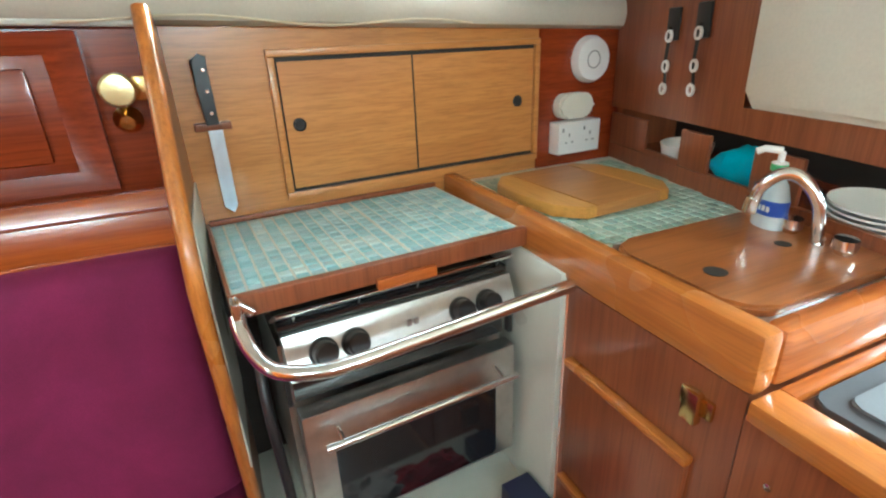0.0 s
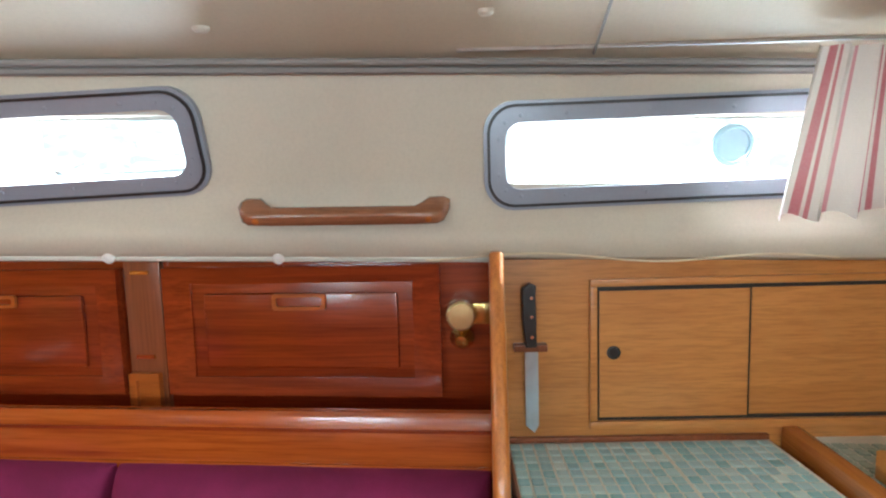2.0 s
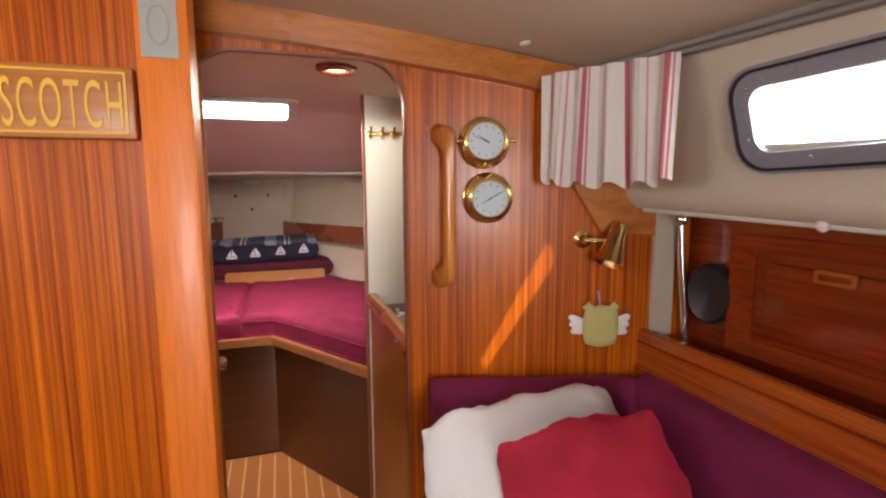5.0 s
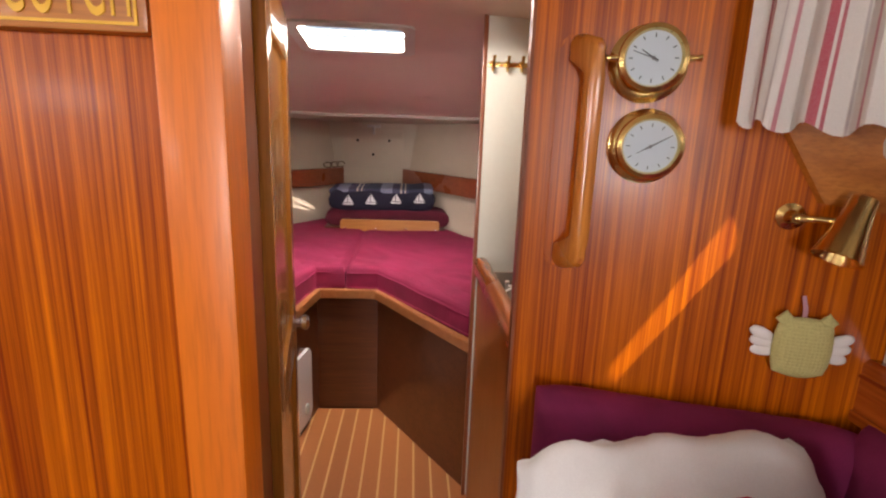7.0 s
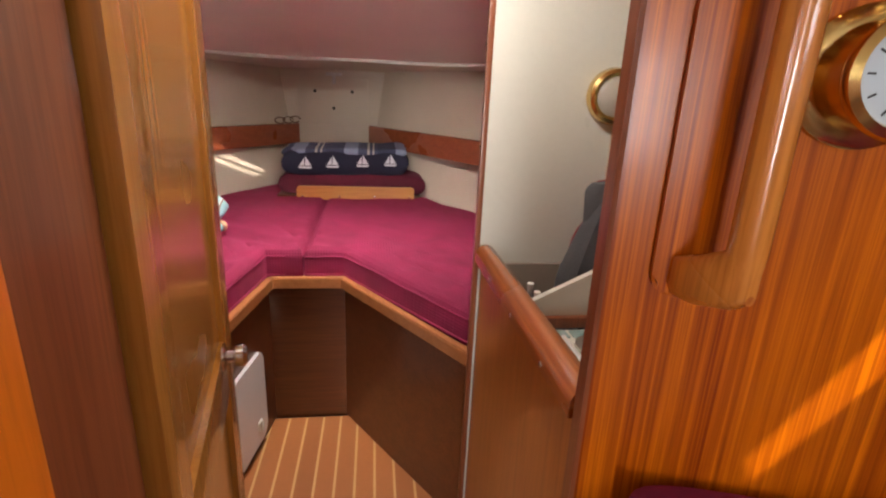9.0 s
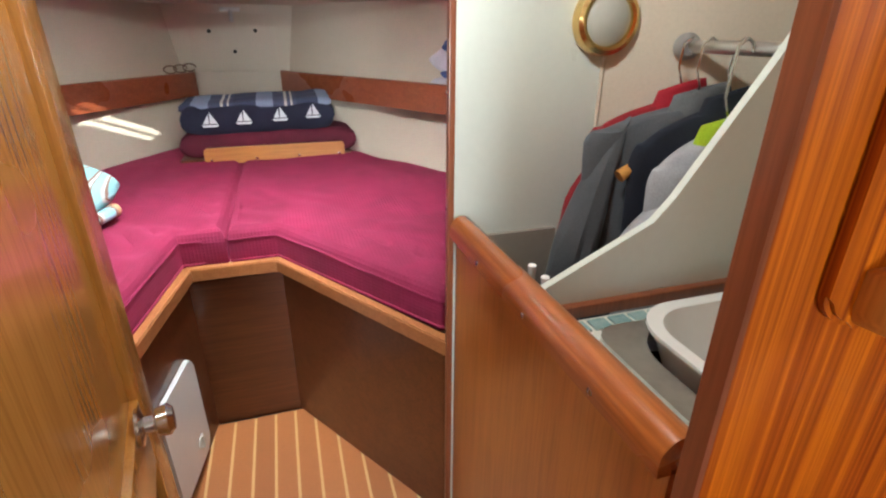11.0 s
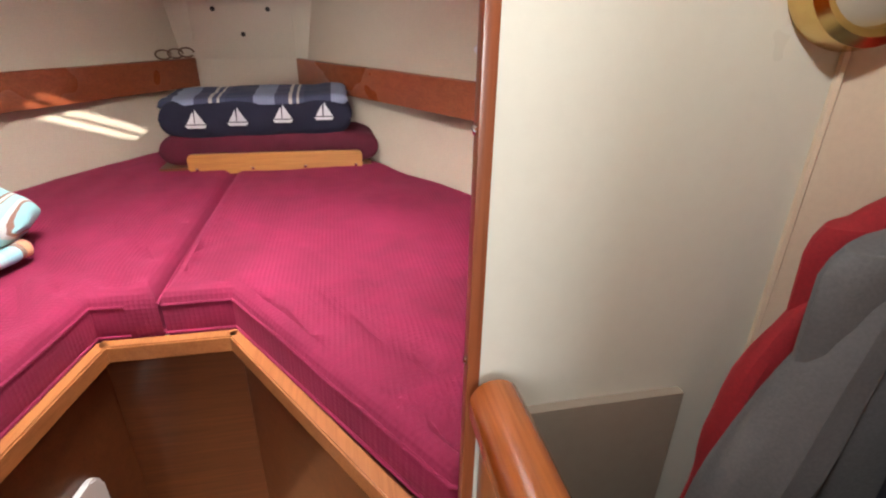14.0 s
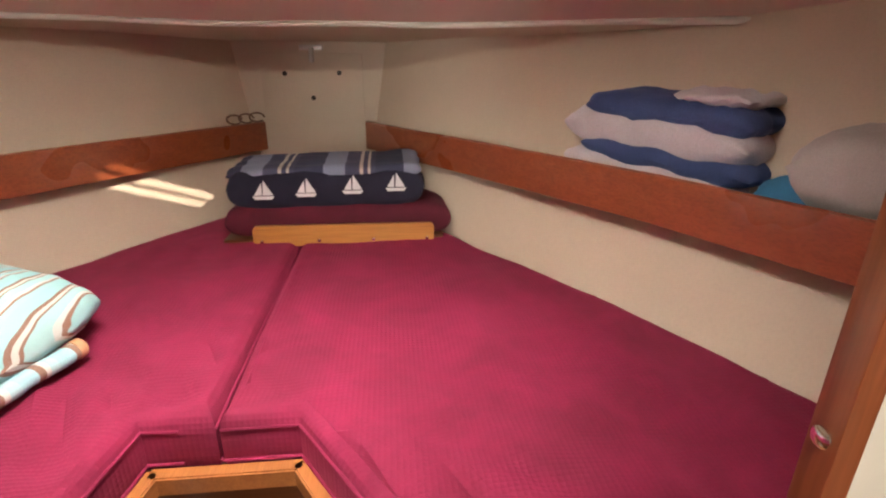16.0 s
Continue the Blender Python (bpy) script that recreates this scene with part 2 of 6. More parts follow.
def lathe(bm, profile, m=Matrix(), n=28):
    """A turned shape: (radius, height) pairs about the z axis of m."""
    rings = []
    for r, h in profile:
        rings.append([bm.verts.new(m @ Vector((max(r, 1e-4) * math.cos(a), max(r, 1e-4) * math.sin(a), h))) for a in (2 * math.pi * k / n for k in range(n))])
    for a, b in zip(rings, rings[1:]):
        for k in range(n):
            bm.faces.new((a[k], a[(k + 1) % n], b[(k + 1) % n], b[k]))
    bm.faces.new(rings[0][::-1])
    bm.faces.new(rings[-1])


def rounded(w, h, r, n=6):
    """A rounded rectangle about 0, anticlockwise."""
    pts = []
    for cx, cy, a0 in ((w / 2 - r, h / 2 - r, 0), (-w / 2 + r, h / 2 - r, 90), (-w / 2 + r, -h / 2 + r, 180), (w / 2 - r, -h / 2 + r, 270)):
        pts += [(cx + r * math.cos(radians(a0 + 90 * k / n)), cy + r * math.sin(radians(a0 + 90 * k / n))) for k in range(n + 1)]
    return pts


def slab(bm, pts, m, depth, bev=0.0):
    """An outline in the xy plane of m, drawn out along its z."""
    lo = [bm.verts.new(m @ Vector((x, y, 0))) for x, y in pts]
    hi = [bm.verts.new(m @ Vector((x, y, depth))) for x, y in pts]
    n = len(pts)
    top = bm.faces.new(hi)
    bm.faces.new(lo[::-1])
    for i in range(n):
        bm.faces.new((lo[i], lo[(i + 1) % n], hi[(i + 1) % n], hi[i]))
    if bev:
        bmesh.ops.bevel(bm, geom=list(top.edges), offset=bev, segments=2, affect="EDGES")


def ring(bm, outer, inner, m, depth):
    """A frame between two outlines with as many points each."""
    n = len(outer)
    v = [[bm.verts.new(m @ Vector((x, y, z))) for x, y in pts] for pts, z in ((outer, 0), (outer, depth), (inner, depth), (inner, 0))]
    for a, b in ((0, 1), (1, 2), (2, 3), (3, 0)):
        for i in range(n):
            bm.faces.new((v[a][i], v[a][(i + 1) % n], v[b][(i + 1) % n], v[b][i]))


def pillow(bm, m, w, h, d, power=3.2, n=16, wrinkle=0.006, seed=0.0, pinch=0.0, soft=0.0):
    """A stuffed cushion about m: a soft-cornered box of w by h, d thick, with creases."""
    verts = {}
    def put(u, v, side):
        key = (u, v, side if 0 < u < n and 0 < v < n else 0)
        if key not in verts:
            a, b = (math.sin(math.pi / 2 * (2 * q / n - 1)) for q in (u, v))
            ra, rb = math.sqrt(1 - soft * b * b / 2), math.sqrt(1 - soft * a * a / 2)
            edge = (1 - abs(a) ** power) * (1 - abs(b) ** power)
            k = 1 - pinch * (abs(a) ** 2) * (abs(b) ** 2)
            p = Vector((a * ra * w / 2 * (1 - pinch * (1 - b * b) * abs(a) ** 3), b * rb * h / 2 * (1 - pinch * (1 - a * a) * abs(b) ** 3), side * d / 2 * max(edge, 0) ** 0.5 * k))
            q = noise.noise_vector(Vector((a * 2.3 + seed, b * 2.3, side))) * wrinkle + noise.noise_vector(Vector((a * 6 + seed, b * 6, side * 2))) * wrinkle * 0.4
            verts[key] = bm.verts.new(m @ (p + q))
        return verts[key]
    for side in (1, -1):
        for u in range(n):
            for v in range(n):
                q = [put(u, v, side), put(u + 1, v, side), put(u + 1, v + 1, side), put(u, v + 1, side)]
                bm.faces.new(q if side > 0 else q[::-1])


def mesh(name, bm, mat, smooth=True):
    bmesh.ops.recalc_face_normals(bm, faces=bm.faces)
    me = bpy.data.meshes.new(name)
    bm.to_mesh(me)
    bm.free()
    for m in mat if isinstance(mat, (list, tuple)) else [mat]:
        me.materials.append(m)
    if smooth:
        me.shade_smooth()
        me.set_sharp_from_angle(angle=radians(38))
    return me


def part(name, bm, mat, parent, label=""):
    ob = new(name, mesh(name, bm, mat))
    ob.parent = parent
    ob.matrix_parent_inverse = world_of(parent).inverted()
    return tagged(ob, label)


def world_of(ob):
    m = ob.matrix_basis.copy()
    while ob.parent:
        m = ob.parent.matrix_basis @ ob.matrix_parent_inverse @ m
        ob = ob.parent
    return m


def thing(name, at, label, category, group="", kind=""):
    ob = new(name)
    ob.empty_display_size = 0.05
    ob.location = at
    return tagged(ob, label, category, group, kind)


def solo(name, bm, mat, label="", category="", group="", kind=""):
    return tagged(new(name, mesh(name, bm, mat)), label, category, group, kind)


def setting(name, bm, mat, label=""):
    return solo(name, bm, mat, label, "", "", "structure")


def B(*a, **k):
    bm = bmesh.new()
    box(bm, *a, **k)
    return bm


def facing(x, y, z, normal, up=(0, 0, 1)):
    """A pose whose z is the normal and whose y is as near to up as can be."""
    w = Vector(normal).normalized()
    u = Vector(up).cross(w).normalized()
    v = w.cross(u)
    return Matrix(((u.x, v.x, w.x, x), (u.y, v.y, w.y, y), (u.z, v.z, w.z, z), (0, 0, 0, 1)))


def screws(parent, places, normal, r=0.004, mat=None, label="small screw head"):
    for p in places:
        bm = bmesh.new()
        lathe(bm, ((r, 0), (r, 0.0012), (r * 0.6, 0.0022)), facing(*p, normal), 10)
        part("screw", bm, mat or CHROME, parent)

# ---- the shell ----
def bk(x):
    """The aft face of the main bulkhead: it runs aslant from the doorway to the cabin side."""
    return 1.952 - 0.31 * max(x, 0.49)


BN = (-0.296, -0.955, 0)
END = 1.80


def ceil_z(x, y):
    return 1.79 - 0.15 * x * x + 0.03 * (END - y)


def joint_x(y):
    return 1.14 - 0.135 * y


def lip_x(y):
    return 1.20 - 0.09 * y


def lip_z(y):
    return 1.30 + 0.03 * y


def side_point(y, v, s=1, out=0.0):
    """A point of the padded cabin side: v runs from the lip to the ceiling joint, its foot rolled inward."""
    xj, xl = joint_x(y), lip_x(y)
    zl, zj = lip_z(y), ceil_z(xj, y)
    roll = -0.035 * math.exp(-((v - 0.10) / 0.14) ** 2) + (0.02 if v < 0.02 else 0)
    return Vector((s * (xl + (xj - xl) * v + roll + out), y, zl + (zj - zl) * v))


def cabin_side(name, s, y0, y1, holes, mat, label):
    bm = bmesh.new()
    ys = sorted({y0, y1, *[h for a in holes for h in a[:2]], *[y0 + (y1 - y0) * k / 14 for k in range(15)]})
    vs = sorted({0.0, 0.02, 0.05, 0.1, 0.15, 0.2, 0.27, 0.6, 1.0, *[h for a in holes for h in a[2:]]})
    grid = {(i, j, k): bm.verts.new(side_point(y, v, s, k * 0.05)) for i, y in enumerate(ys) for j, v in enumerate(vs) for k in (0, 1)}
    def solid(i, j):
        if not (0 <= i < len(ys) - 1 and 0 <= j < len(vs) - 1):
            return False
        y, v = (ys[i] + ys[i + 1]) / 2, (vs[j] + vs[j + 1]) / 2
        return not any(a < y < b and c < v < d for a, b, c, d in holes)
    for i in range(len(ys) - 1):
        for j in range(len(vs) - 1):
            if not solid(i, j):
                continue
            for k in (0, 1):
                bm.faces.new([grid[p] for p in ((i, j, k), (i + 1, j, k), (i + 1, j + 1, k), (i, j + 1, k))])
            for (di, dj), (a, b) in (((-1, 0), ((0, 0), (0, 1))), ((1, 0), ((1, 0), (1, 1))), ((0, -1), ((0, 0), (1, 0))), ((0, 1), ((0, 1), (1, 1)))):
                if not solid(i + di, j + dj):
                    bm.faces.new([grid[p] for p in ((i + a[0], j + a[1], 0), (i + b[0], j + b[1], 0), (i + b[0], j + b[1], 1), (i + a[0], j + a[1], 1))])
    return setting(name, bm, mat, label)


HOLES = [(-0.50, 0.172, 0.42, 0.77), (0.74, 1.30, 0.43, 0.775)]
cabin_side("wall_starboard_upper", 1, -1.9, END, HOLES, VINYL, "cream padded vinyl cabin side with two long windows")
cabin_side("wall_port_upper", -1, -1.9, END, HOLES, VINYL, "cream padded vinyl cabin side")

# ceiling of the saloon, cambered, with a bead seam
bm = bmesh.new()
for side in (0, 1):
    rows = []
    for i in range(15):
        y = -1.95 + (END + 2.0) * i / 14
        rows.append([bm.verts.new((joint_x(y) * (k / 10 - 1) * 1.03, y, ceil_z(joint_x(y) * (k / 10 - 1), y) + 0.03 * side)) for k in range(21)])
    for a, b in zip(rows, rows[1:]):
        for k in range(20):
            bm.faces.new((a[k], a[k + 1], b[k + 1], b[k]))
setting("ceiling", bm, CEIL, "cream vinyl ceiling panels, slightly cambered")
for s in (1, -1):
    bm = bmesh.new()
    tube(bm, [(s * (joint_x(y) - 0.008), y, ceil_z(joint_x(y), y) - 0.006) for y in np.linspace(-1.9, 1.66, 14)], 0.008, 8)
    tube(bm, [(s * (joint_x(y) - 0.026), y, ceil_z(joint_x(y), y) + 0.002) for y in np.linspace(-1.9, 1.66, 14)], 0.006, 8)
    setting("trim", bm, GREYTRIM, "grey plastic bead along the ceiling joint")
bm = bmesh.new()
tube(bm, [(x, 0.02, ceil_z(x, 0.02) - 0.0005) for x in np.linspace(-1.1, 1.1, 21)], 0.0025, 6)
tube(bm, [(x, 1.28, ceil_z(x, 1.28) - 0.0005) for x in np.linspace(-1.05, 0.12, 14)], 0.0025, 6)
setting("trim", bm, GREYTRIM, "thin joint between ceiling panels")

# lower walls, floor, aft wall with the companionway
setting("floor", B(-1.3, 1.3, -1.95, END, -0.05, 0.0), DARKW, "varnished saloon sole")
setting("wall_starboard", B(1.30, 1.34, -1.95, END, 0.0, 1.40), MAHOG_Z, "hull lining behind the lockers")
setting("wall_port", B(-1.34, -1.30, -1.95, END, 0.0, 1.40), MAHOG_Z, "hull lining")
for x0, x1, z0, z1 in ((-1.4, -0.35, 0, 1.95), (0.35, 1.4, 0, 1.95), (-0.35, 0.35, 0, 0.95), (-0.35, 0.35, 1.72, 1.95)):
    setting("wall_aft", B(x0, x1, -1.97, -1.92, z0, z1), MAHOG_Z, "mahogany wall beside the companionway")

for s in (1, -1):
    bm = bmesh.new()
    prism(bm, [(s * (lip_x(y) + 0.025), y) for y in (-1.95, END)] + [(s * 1.45, END), (s * 1.45, -1.95)], "z", 1.405, 1.43)
    setting("side_deck", bm, VINYL, "underside of the side deck above the lockers")

# main bulkhead with its arched opening
def arch(x0, x1, top, r, z0):
    pts = [(x1, z0)]
    pts += [(x1 - r + r * math.cos(radians(a)), top - r + r * math.sin(radians(a))) for a in range(0, 91, 9)]
    pts += [(x0 + r - r * math.sin(radians(a)), top - r + r * math.cos(radians(a))) for a in range(0, 91, 9)]
    return pts + [(x0, z0)]


DX0, DX1, DTOP, SILL = 0.02, 0.497, 1.705, 0.11


def bulkhead(bm, y0, y1, outer):
    """A flat wall with the arched hole: a strip from the hole's outline out to the wall's."""
    hole = arch(DX0, DX1, DTOP, 0.10, SILL)
    n = len(hole)
    rows = []
    for y in (y0, y1):
        rows.append(([bm.verts.new((x, y, z)) for x, z in hole], [bm.verts.new((*p[:1], y, p[1])) for p in outer]))
    for (h, o), (h2, o2) in ((rows[0], rows[1]),):
        for i in range(n - 1):
            bm.faces.new((h[i], h[i + 1], h2[i + 1], h2[i]))
            bm.faces.new((o[i], o[i + 1], o2[i + 1], o2[i]))
    for h, o in rows:
        for i in range(n - 1):
            bm.faces.new((h[i], h[i + 1], o[i + 1], o[i]))


hole = arch(DX0, DX1, DTOP, 0.10, SILL)
outer = []
for k, (x, z) in enumerate(hole):
    if k == 0:
        outer.append((1.17, SILL))
    elif k == len(hole) - 1:
        outer.append((-1.36, SILL))
    else:
        s = 2 * (k - 1) / (len(hole) - 3) - 1
        outer.append((-1.17 * s, 1.86 if 1 < k < len(hole) - 2 else 1.40 + 0.46 * (k in (1, len(hole) - 2))))
bm = bmesh.new()
bulkhead(bm, 0, 0.013, outer)
for v in bm.verts:
    v.co.y += bk(v.co.x)
setting("wall_bulkhead", bm, RIBBON, "orange ribbon-stripe mahogany bulkhead with an arched doorway, varnished")
setting("wall_bulkhead_foot", B(-1.36, 1.36, END, END + 0.013, -0.05, SILL - 0.003), RIBBON, "foot of the mahogany bulkhead")
# edging of the arch
bm = bmesh.new()
inner = [(x + (0.006 if x < 0.2 else -0.006), z - (0.006 if z > 1.62 else 0)) for x, z in hole]
for a, b in (((hole), inner),):
    vs = [[bm.verts.new((x, y, z)) for x, z in pts] for pts, y in ((hole, END - 0.006), (inner, END - 0.006), (inner, END + 0.0145), (hole, END + 0.0145))]
    for u, v in ((0, 1), (1, 2), (2, 3), (3, 0)):
        for i in range(len(hole) - 1):
            bm.faces.new((vs[u][i], vs[u][i + 1], vs[v][i + 1], vs[v][i]))
setting("trim", bm, MAHOG_Z, "dark mahogany edging round the arched doorway")
# cambered beam over the bulkhead
bm = bmesh.new()
xs = np.linspace(-1.0, 0.93, 24)
lo = [(x, 1.727 - 0.15 * x * x) for x in xs]
hi = [(x, 1.793 - 0.15 * x * x) for x in xs]
prism(bm, [lo[0], *lo[1:], *hi[::-1]], "y", -0.035, -0.002)
for v in bm.verts:
    v.co.y += bk(v.co.x)
setting("trim", bm, TEAK_X, "cambered teak deck beam with small screw plugs")
# port part of the bulkhead, the post and the return beside the door
setting("wall_bulkhead_port", B(-1.36, 0.0, 1.54, 1.575, 0.0, 1.86), RIBBON, "orange ribbon-stripe mahogany bulkhead, varnished")
setting("door_jamb", B(0.0, 0.045, 1.576, 1.722, 0.0, 1.86), MAHOG_Z, "dark mahogany return beside the door")
bm = bmesh.new()
prism(bm, [(x, 1.727 - 0.15 * x * x) for x in np.linspace(-1.1, -0.002, 12)] + [(x, 1.80 - 0.15 * x * x) for x in np.linspace(-0.002, -1.1, 12)], "y", 1.51, 1.538)
setting("trim", bm, TEAK_X, "cambered teak deck beam")
post = thing("mast_post", (0.04, 1.53, 0), "varnished plain teak mast support post beside the doorway", "post")
part("post", B(0.0, 0.077, 1.50, 1.575, 0.0, 1.80, bev=0.008), wood("post_teak", (0.58, 0.125, 0.006), (0.78, 0.21, 0.012), "z", 0.36, 0.6, 0.3, 0.08), post)
plate = part("plate", B(0.010, 0.062, 1.4965, 1.4997, 1.607, 1.70), plain("grey_engraved_plate", (0.34, 0.34, 0.31), 0.6), post, "engraved grey metal plate")
bm = bmesh.new()
ring(bm, [(0.016 * math.cos(a), 0.030 * math.sin(a)) for a in np.linspace(0, 2 * math.pi, 20, False)], [(0.013 * math.cos(a), 0.026 * math.sin(a)) for a in np.linspace(0, 2 * math.pi, 20, False)], facing(0.036, 1.4965, 1.655, (0, -1, 0)), 0.0012)
part("engraving", bm, GREYTRIM, plate)

# ---- name board on the bulkhead ----
board = thing("name_board", (-0.25, 1.53, 1.54), "varnished wooden name board with carved yellow letters", "sign")
SY = 1.515
part("board", B(-0.50, -0.008, SY, 1.538, 1.484, 1.594, bev=0.006), wood("name_board_teak", (0.34, 0.10, 0.008), (0.52, 0.19, 0.016), "x", 0.42, 1.0, 0.6, 0.1), board)
YELLOW = plain("yellow_paint", (0.75, 0.42, 0.03), 0.4, 0, 0.1)
bm = bmesh.new()
for x0, x1, z0, z1 in ((-0.49, -0.018, 1.582, 1.5855), (-0.49, -0.018, 1.4915, 1.495), (-0.0215, -0.018, 1.495, 1.582)):
    box(bm, x0, x1, SY - 0.0025, SY - 0.0003, z0, z1)
part("border", bm, YELLOW, board, "thin yellow border line")


def letters(word, m, height, mat, parent, squeeze=0.62, gap=1.0):
    cu = bpy.data.curves.new("lettering", "FONT")
    cu.body, cu.size, cu.extrude, cu.align_x = word, height * 1.38, 0.001, "RIGHT"
    cu.space_character = gap
    tmp = bpy.data.objects.new("lettering", cu)
    scene.collection.objects.link(tmp)
    me = bpy.data.meshes.new_from_object(tmp.evaluated_get(bpy.context.evaluated_depsgraph_get()))
    bpy.data.objects.remove(tmp)
    me.transform(m @ Matrix.Diagonal((squeeze, 1, 1, 1)))
    me.materials.append(mat)
    ob = new("lettering", me)
    ob.parent = parent
    ob.matrix_parent_inverse = world_of(parent).inverted()
    return ob


letters("SCOTCH", facing(-0.022, SY - 0.0015, 1.501, (0, -1, 0)), 0.074, YELLOW, board, 0.355, 1.14)

# ---- windows ----
def window(name, y0, y1, v0, v1, glassy=True):
    yc, vc = (y0 + y1) / 2, (v0 + v1) / 2
    c = side_point(yc, vc)
    ty = (side_point(y1, vc) - side_point(y0, vc))
    tv = (side_point(yc, v1) - side_point(yc, v0))
    n = -(ty.cross(tv)).normalized()
    if n.x > 0:
        n = -n
    w, h = ty.length + 0.075, tv.length + 0.072
    m = facing(*c, n, tv)
    win = thing(name, c, "long aluminium-framed cabin window with rounded corners", "window", "", "structure")
    bm = bmesh.new()
    ring(bm, rounded(w, h, 0.055), rounded(w - 0.078, h - 0.076, 0.03), m @ pose(0, 0, -0.05), 0.062)
    part("frame", bm, ALU, win, "grey anodised frame")
    bm = bmesh.new()
    ring(bm, rounded(w - 0.012, h - 0.012, 0.05), rounded(w - 0.022, h - 0.022, 0.046), m @ pose(0, 0, 0.012), 0.004)
    part("bead", bm, BLACK, win, "dark rubber bead")
    bm = bmesh.new()
    slab(bm, rounded(w - 0.05, h - 0.05, 0.03), m @ pose(0, 0, -0.045), 0.005)
    pane = part("pane", bm, GLASS, win)
    pane.visible_shadow = False
    bm = bmesh.new()
    for x, y in rounded(w - 0.055, h - 0.052, 0.04, 2)[::1] + [(w * a, s * (h / 2 - 0.025)) for a in (-0.3, -0.1, 0.1, 0.3) for s in (1, -1)]:
        lathe(bm, ((0.004, 0), (0.004, 0.001), (0.002, 0.002)), m @ pose(x, y, 0.0125), 8)
    part("screws", bm, ALU, win)
    return m, w, h


win1, W1, H1 = window("window_1", *HOLES[0])
win2, W2, H2 = window("window_2", *HOLES[1])
# round vent in the aft window
bm = bmesh.new()
lathe(bm, ((0.040, 0), (0.040, 0.006), (0.032, 0.010), (0.030, 0.006), (0.0, 0.006)), win1 @ pose(0.106, 0.002, -0.038), 28)
solo("window_vent", bm, plain("pale_blue_plastic", (0.34, 0.48, 0.56), 0.4), "round pale plastic vent on the window pane", "vent")

# ---- curtains ----
CREAMC, REDC = (0.80, 0.78, 0.74), (0.50, 0.05, 0.10)
CURT, ct, cb = striped("striped_curtain", (0.8, 0.78, 0.75), ((0.0, CREAMC), (0.28, REDC), (0.40, CREAMC), (0.44, REDC), (0.48, CREAMC), (0.66, (0.55, 0.50, 0.50)), (0.69, CREAMC), (0.82, (0.62, 0.20, 0.26)), (0.86, CREAMC)), "UV", "X", 0.15)
tr = ct.nodes.new("ShaderNodeBsdfTranslucent")
tr.inputs[0].default_value = (0.70, 0.62, 0.58, 1)
ms = ct.nodes.new("ShaderNodeMixShader")
ms.inputs[0].default_value = 0.22
ct.links.new(cb.outputs[0], ms.inputs[1])
ct.links.new(tr.outputs[0], ms.inputs[2])
ct.links.new(ms.outputs[0], ct.nodes["Material Output"].inputs[0])


def curtain(path, top, bottom, pleats, deep, seed, label, flare=0.0, full=1.8):
    """A short gathered curtain along a path of (x, y), hung from a wire."""
    pts = [Vector((*p, 0)) for p in path]
    lens = [0]
    for a, b in zip(pts, pts[1:]):
        lens.append(lens[-1] + (b - a).length)
    total = lens[-1]
    bm = bmesh.new()
    uv = bm.loops.layers.uv.new("UVMap")
    nu, nv = pleats * 10, 9
    rows, us = [], []
    rnd = random.Random(seed)
    ph = [rnd.uniform(0.7, 1.3) for _ in range(pleats + 2)]
    for side in (0, 1):
        for j in range(nv + 1):
            f = j / nv
            row = []
            for i in range(nu + 1):
                u = i / nu
                s = u * total
                k = max(n for n in range(len(lens) - 1) if lens[n] <= s + 1e-6)
                d = (pts[k + 1] - pts[k]).normalized()
                p = pts[k] + d * (s - lens[k])
                n = Vector((-d.y, d.x, 0))
                amp = deep * (0.55 + 0.45 * f) * ph[int(u * pleats)]
                w = amp * math.sin(2 * math.pi * u * pleats + 0.8 * math.sin(5 * u + seed) + 0.5 * f * math.sin(9 * u + seed)) + 0.3 * amp * math.sin(4 * math.pi * u * pleats + seed)
                p = p + n * (w + side * 0.0016) + d * (flare * f * (u - 0.5) * 2 + 0.010 * f * math.sin(7 * u + seed))
                z = top(p) if callable(top) else top
                zb = bottom + 0.008 * math.sin(2 * math.pi * u * pleats + seed) + 0.01 * math.sin(3 * u + seed)
                row.append(bm.verts.new((p.x, p.y, z + (zb - z) * f)))
            rows.append(row)
    for side in (0, 1):
        for j in range(nv):
            a, b = rows[side * (nv + 1) + j], rows[side * (nv + 1) + j + 1]
            for i in range(nu):
                face = bm.faces.new((a[i], a[i + 1], b[i + 1], b[i]))
                for loop, (uu, vv) in zip(face.loops, ((i, j), (i + 1, j), (i + 1, j + 1), (i, j + 1))):
                    loop[uv].uv = (uu / nu * total * full, vv / nv * 0.3)
    return solo("curtain", bm, CURT, label, "curtain")


curtain([(0.770, 1.635), (0.800, 1.565), (0.855, 1.475), (0.909, 1.372)], 1.652, 1.418, 5, 0.013, 3.0, "short white curtain with red stripes gathered beside the bulkhead")
curtain([(1.100, -0.335), (1.115, -0.48), (1.13, -0.72), (1.12, -0.80)], 1.655, 1.385, 9, 0.012, 5.0, "short white curtain with red stripes half drawn over the window", 0.055)
for p0, p1 in (((1.075, 0.25, 1.672), (1.17, -0.86, 1.672)),):
    bm = bmesh.new()
    tube(bm, [p0, p1], 0.004, 8)
    solo("curtain_rail", bm, STEEL, "thin metal curtain rail under the ceiling", "rail")

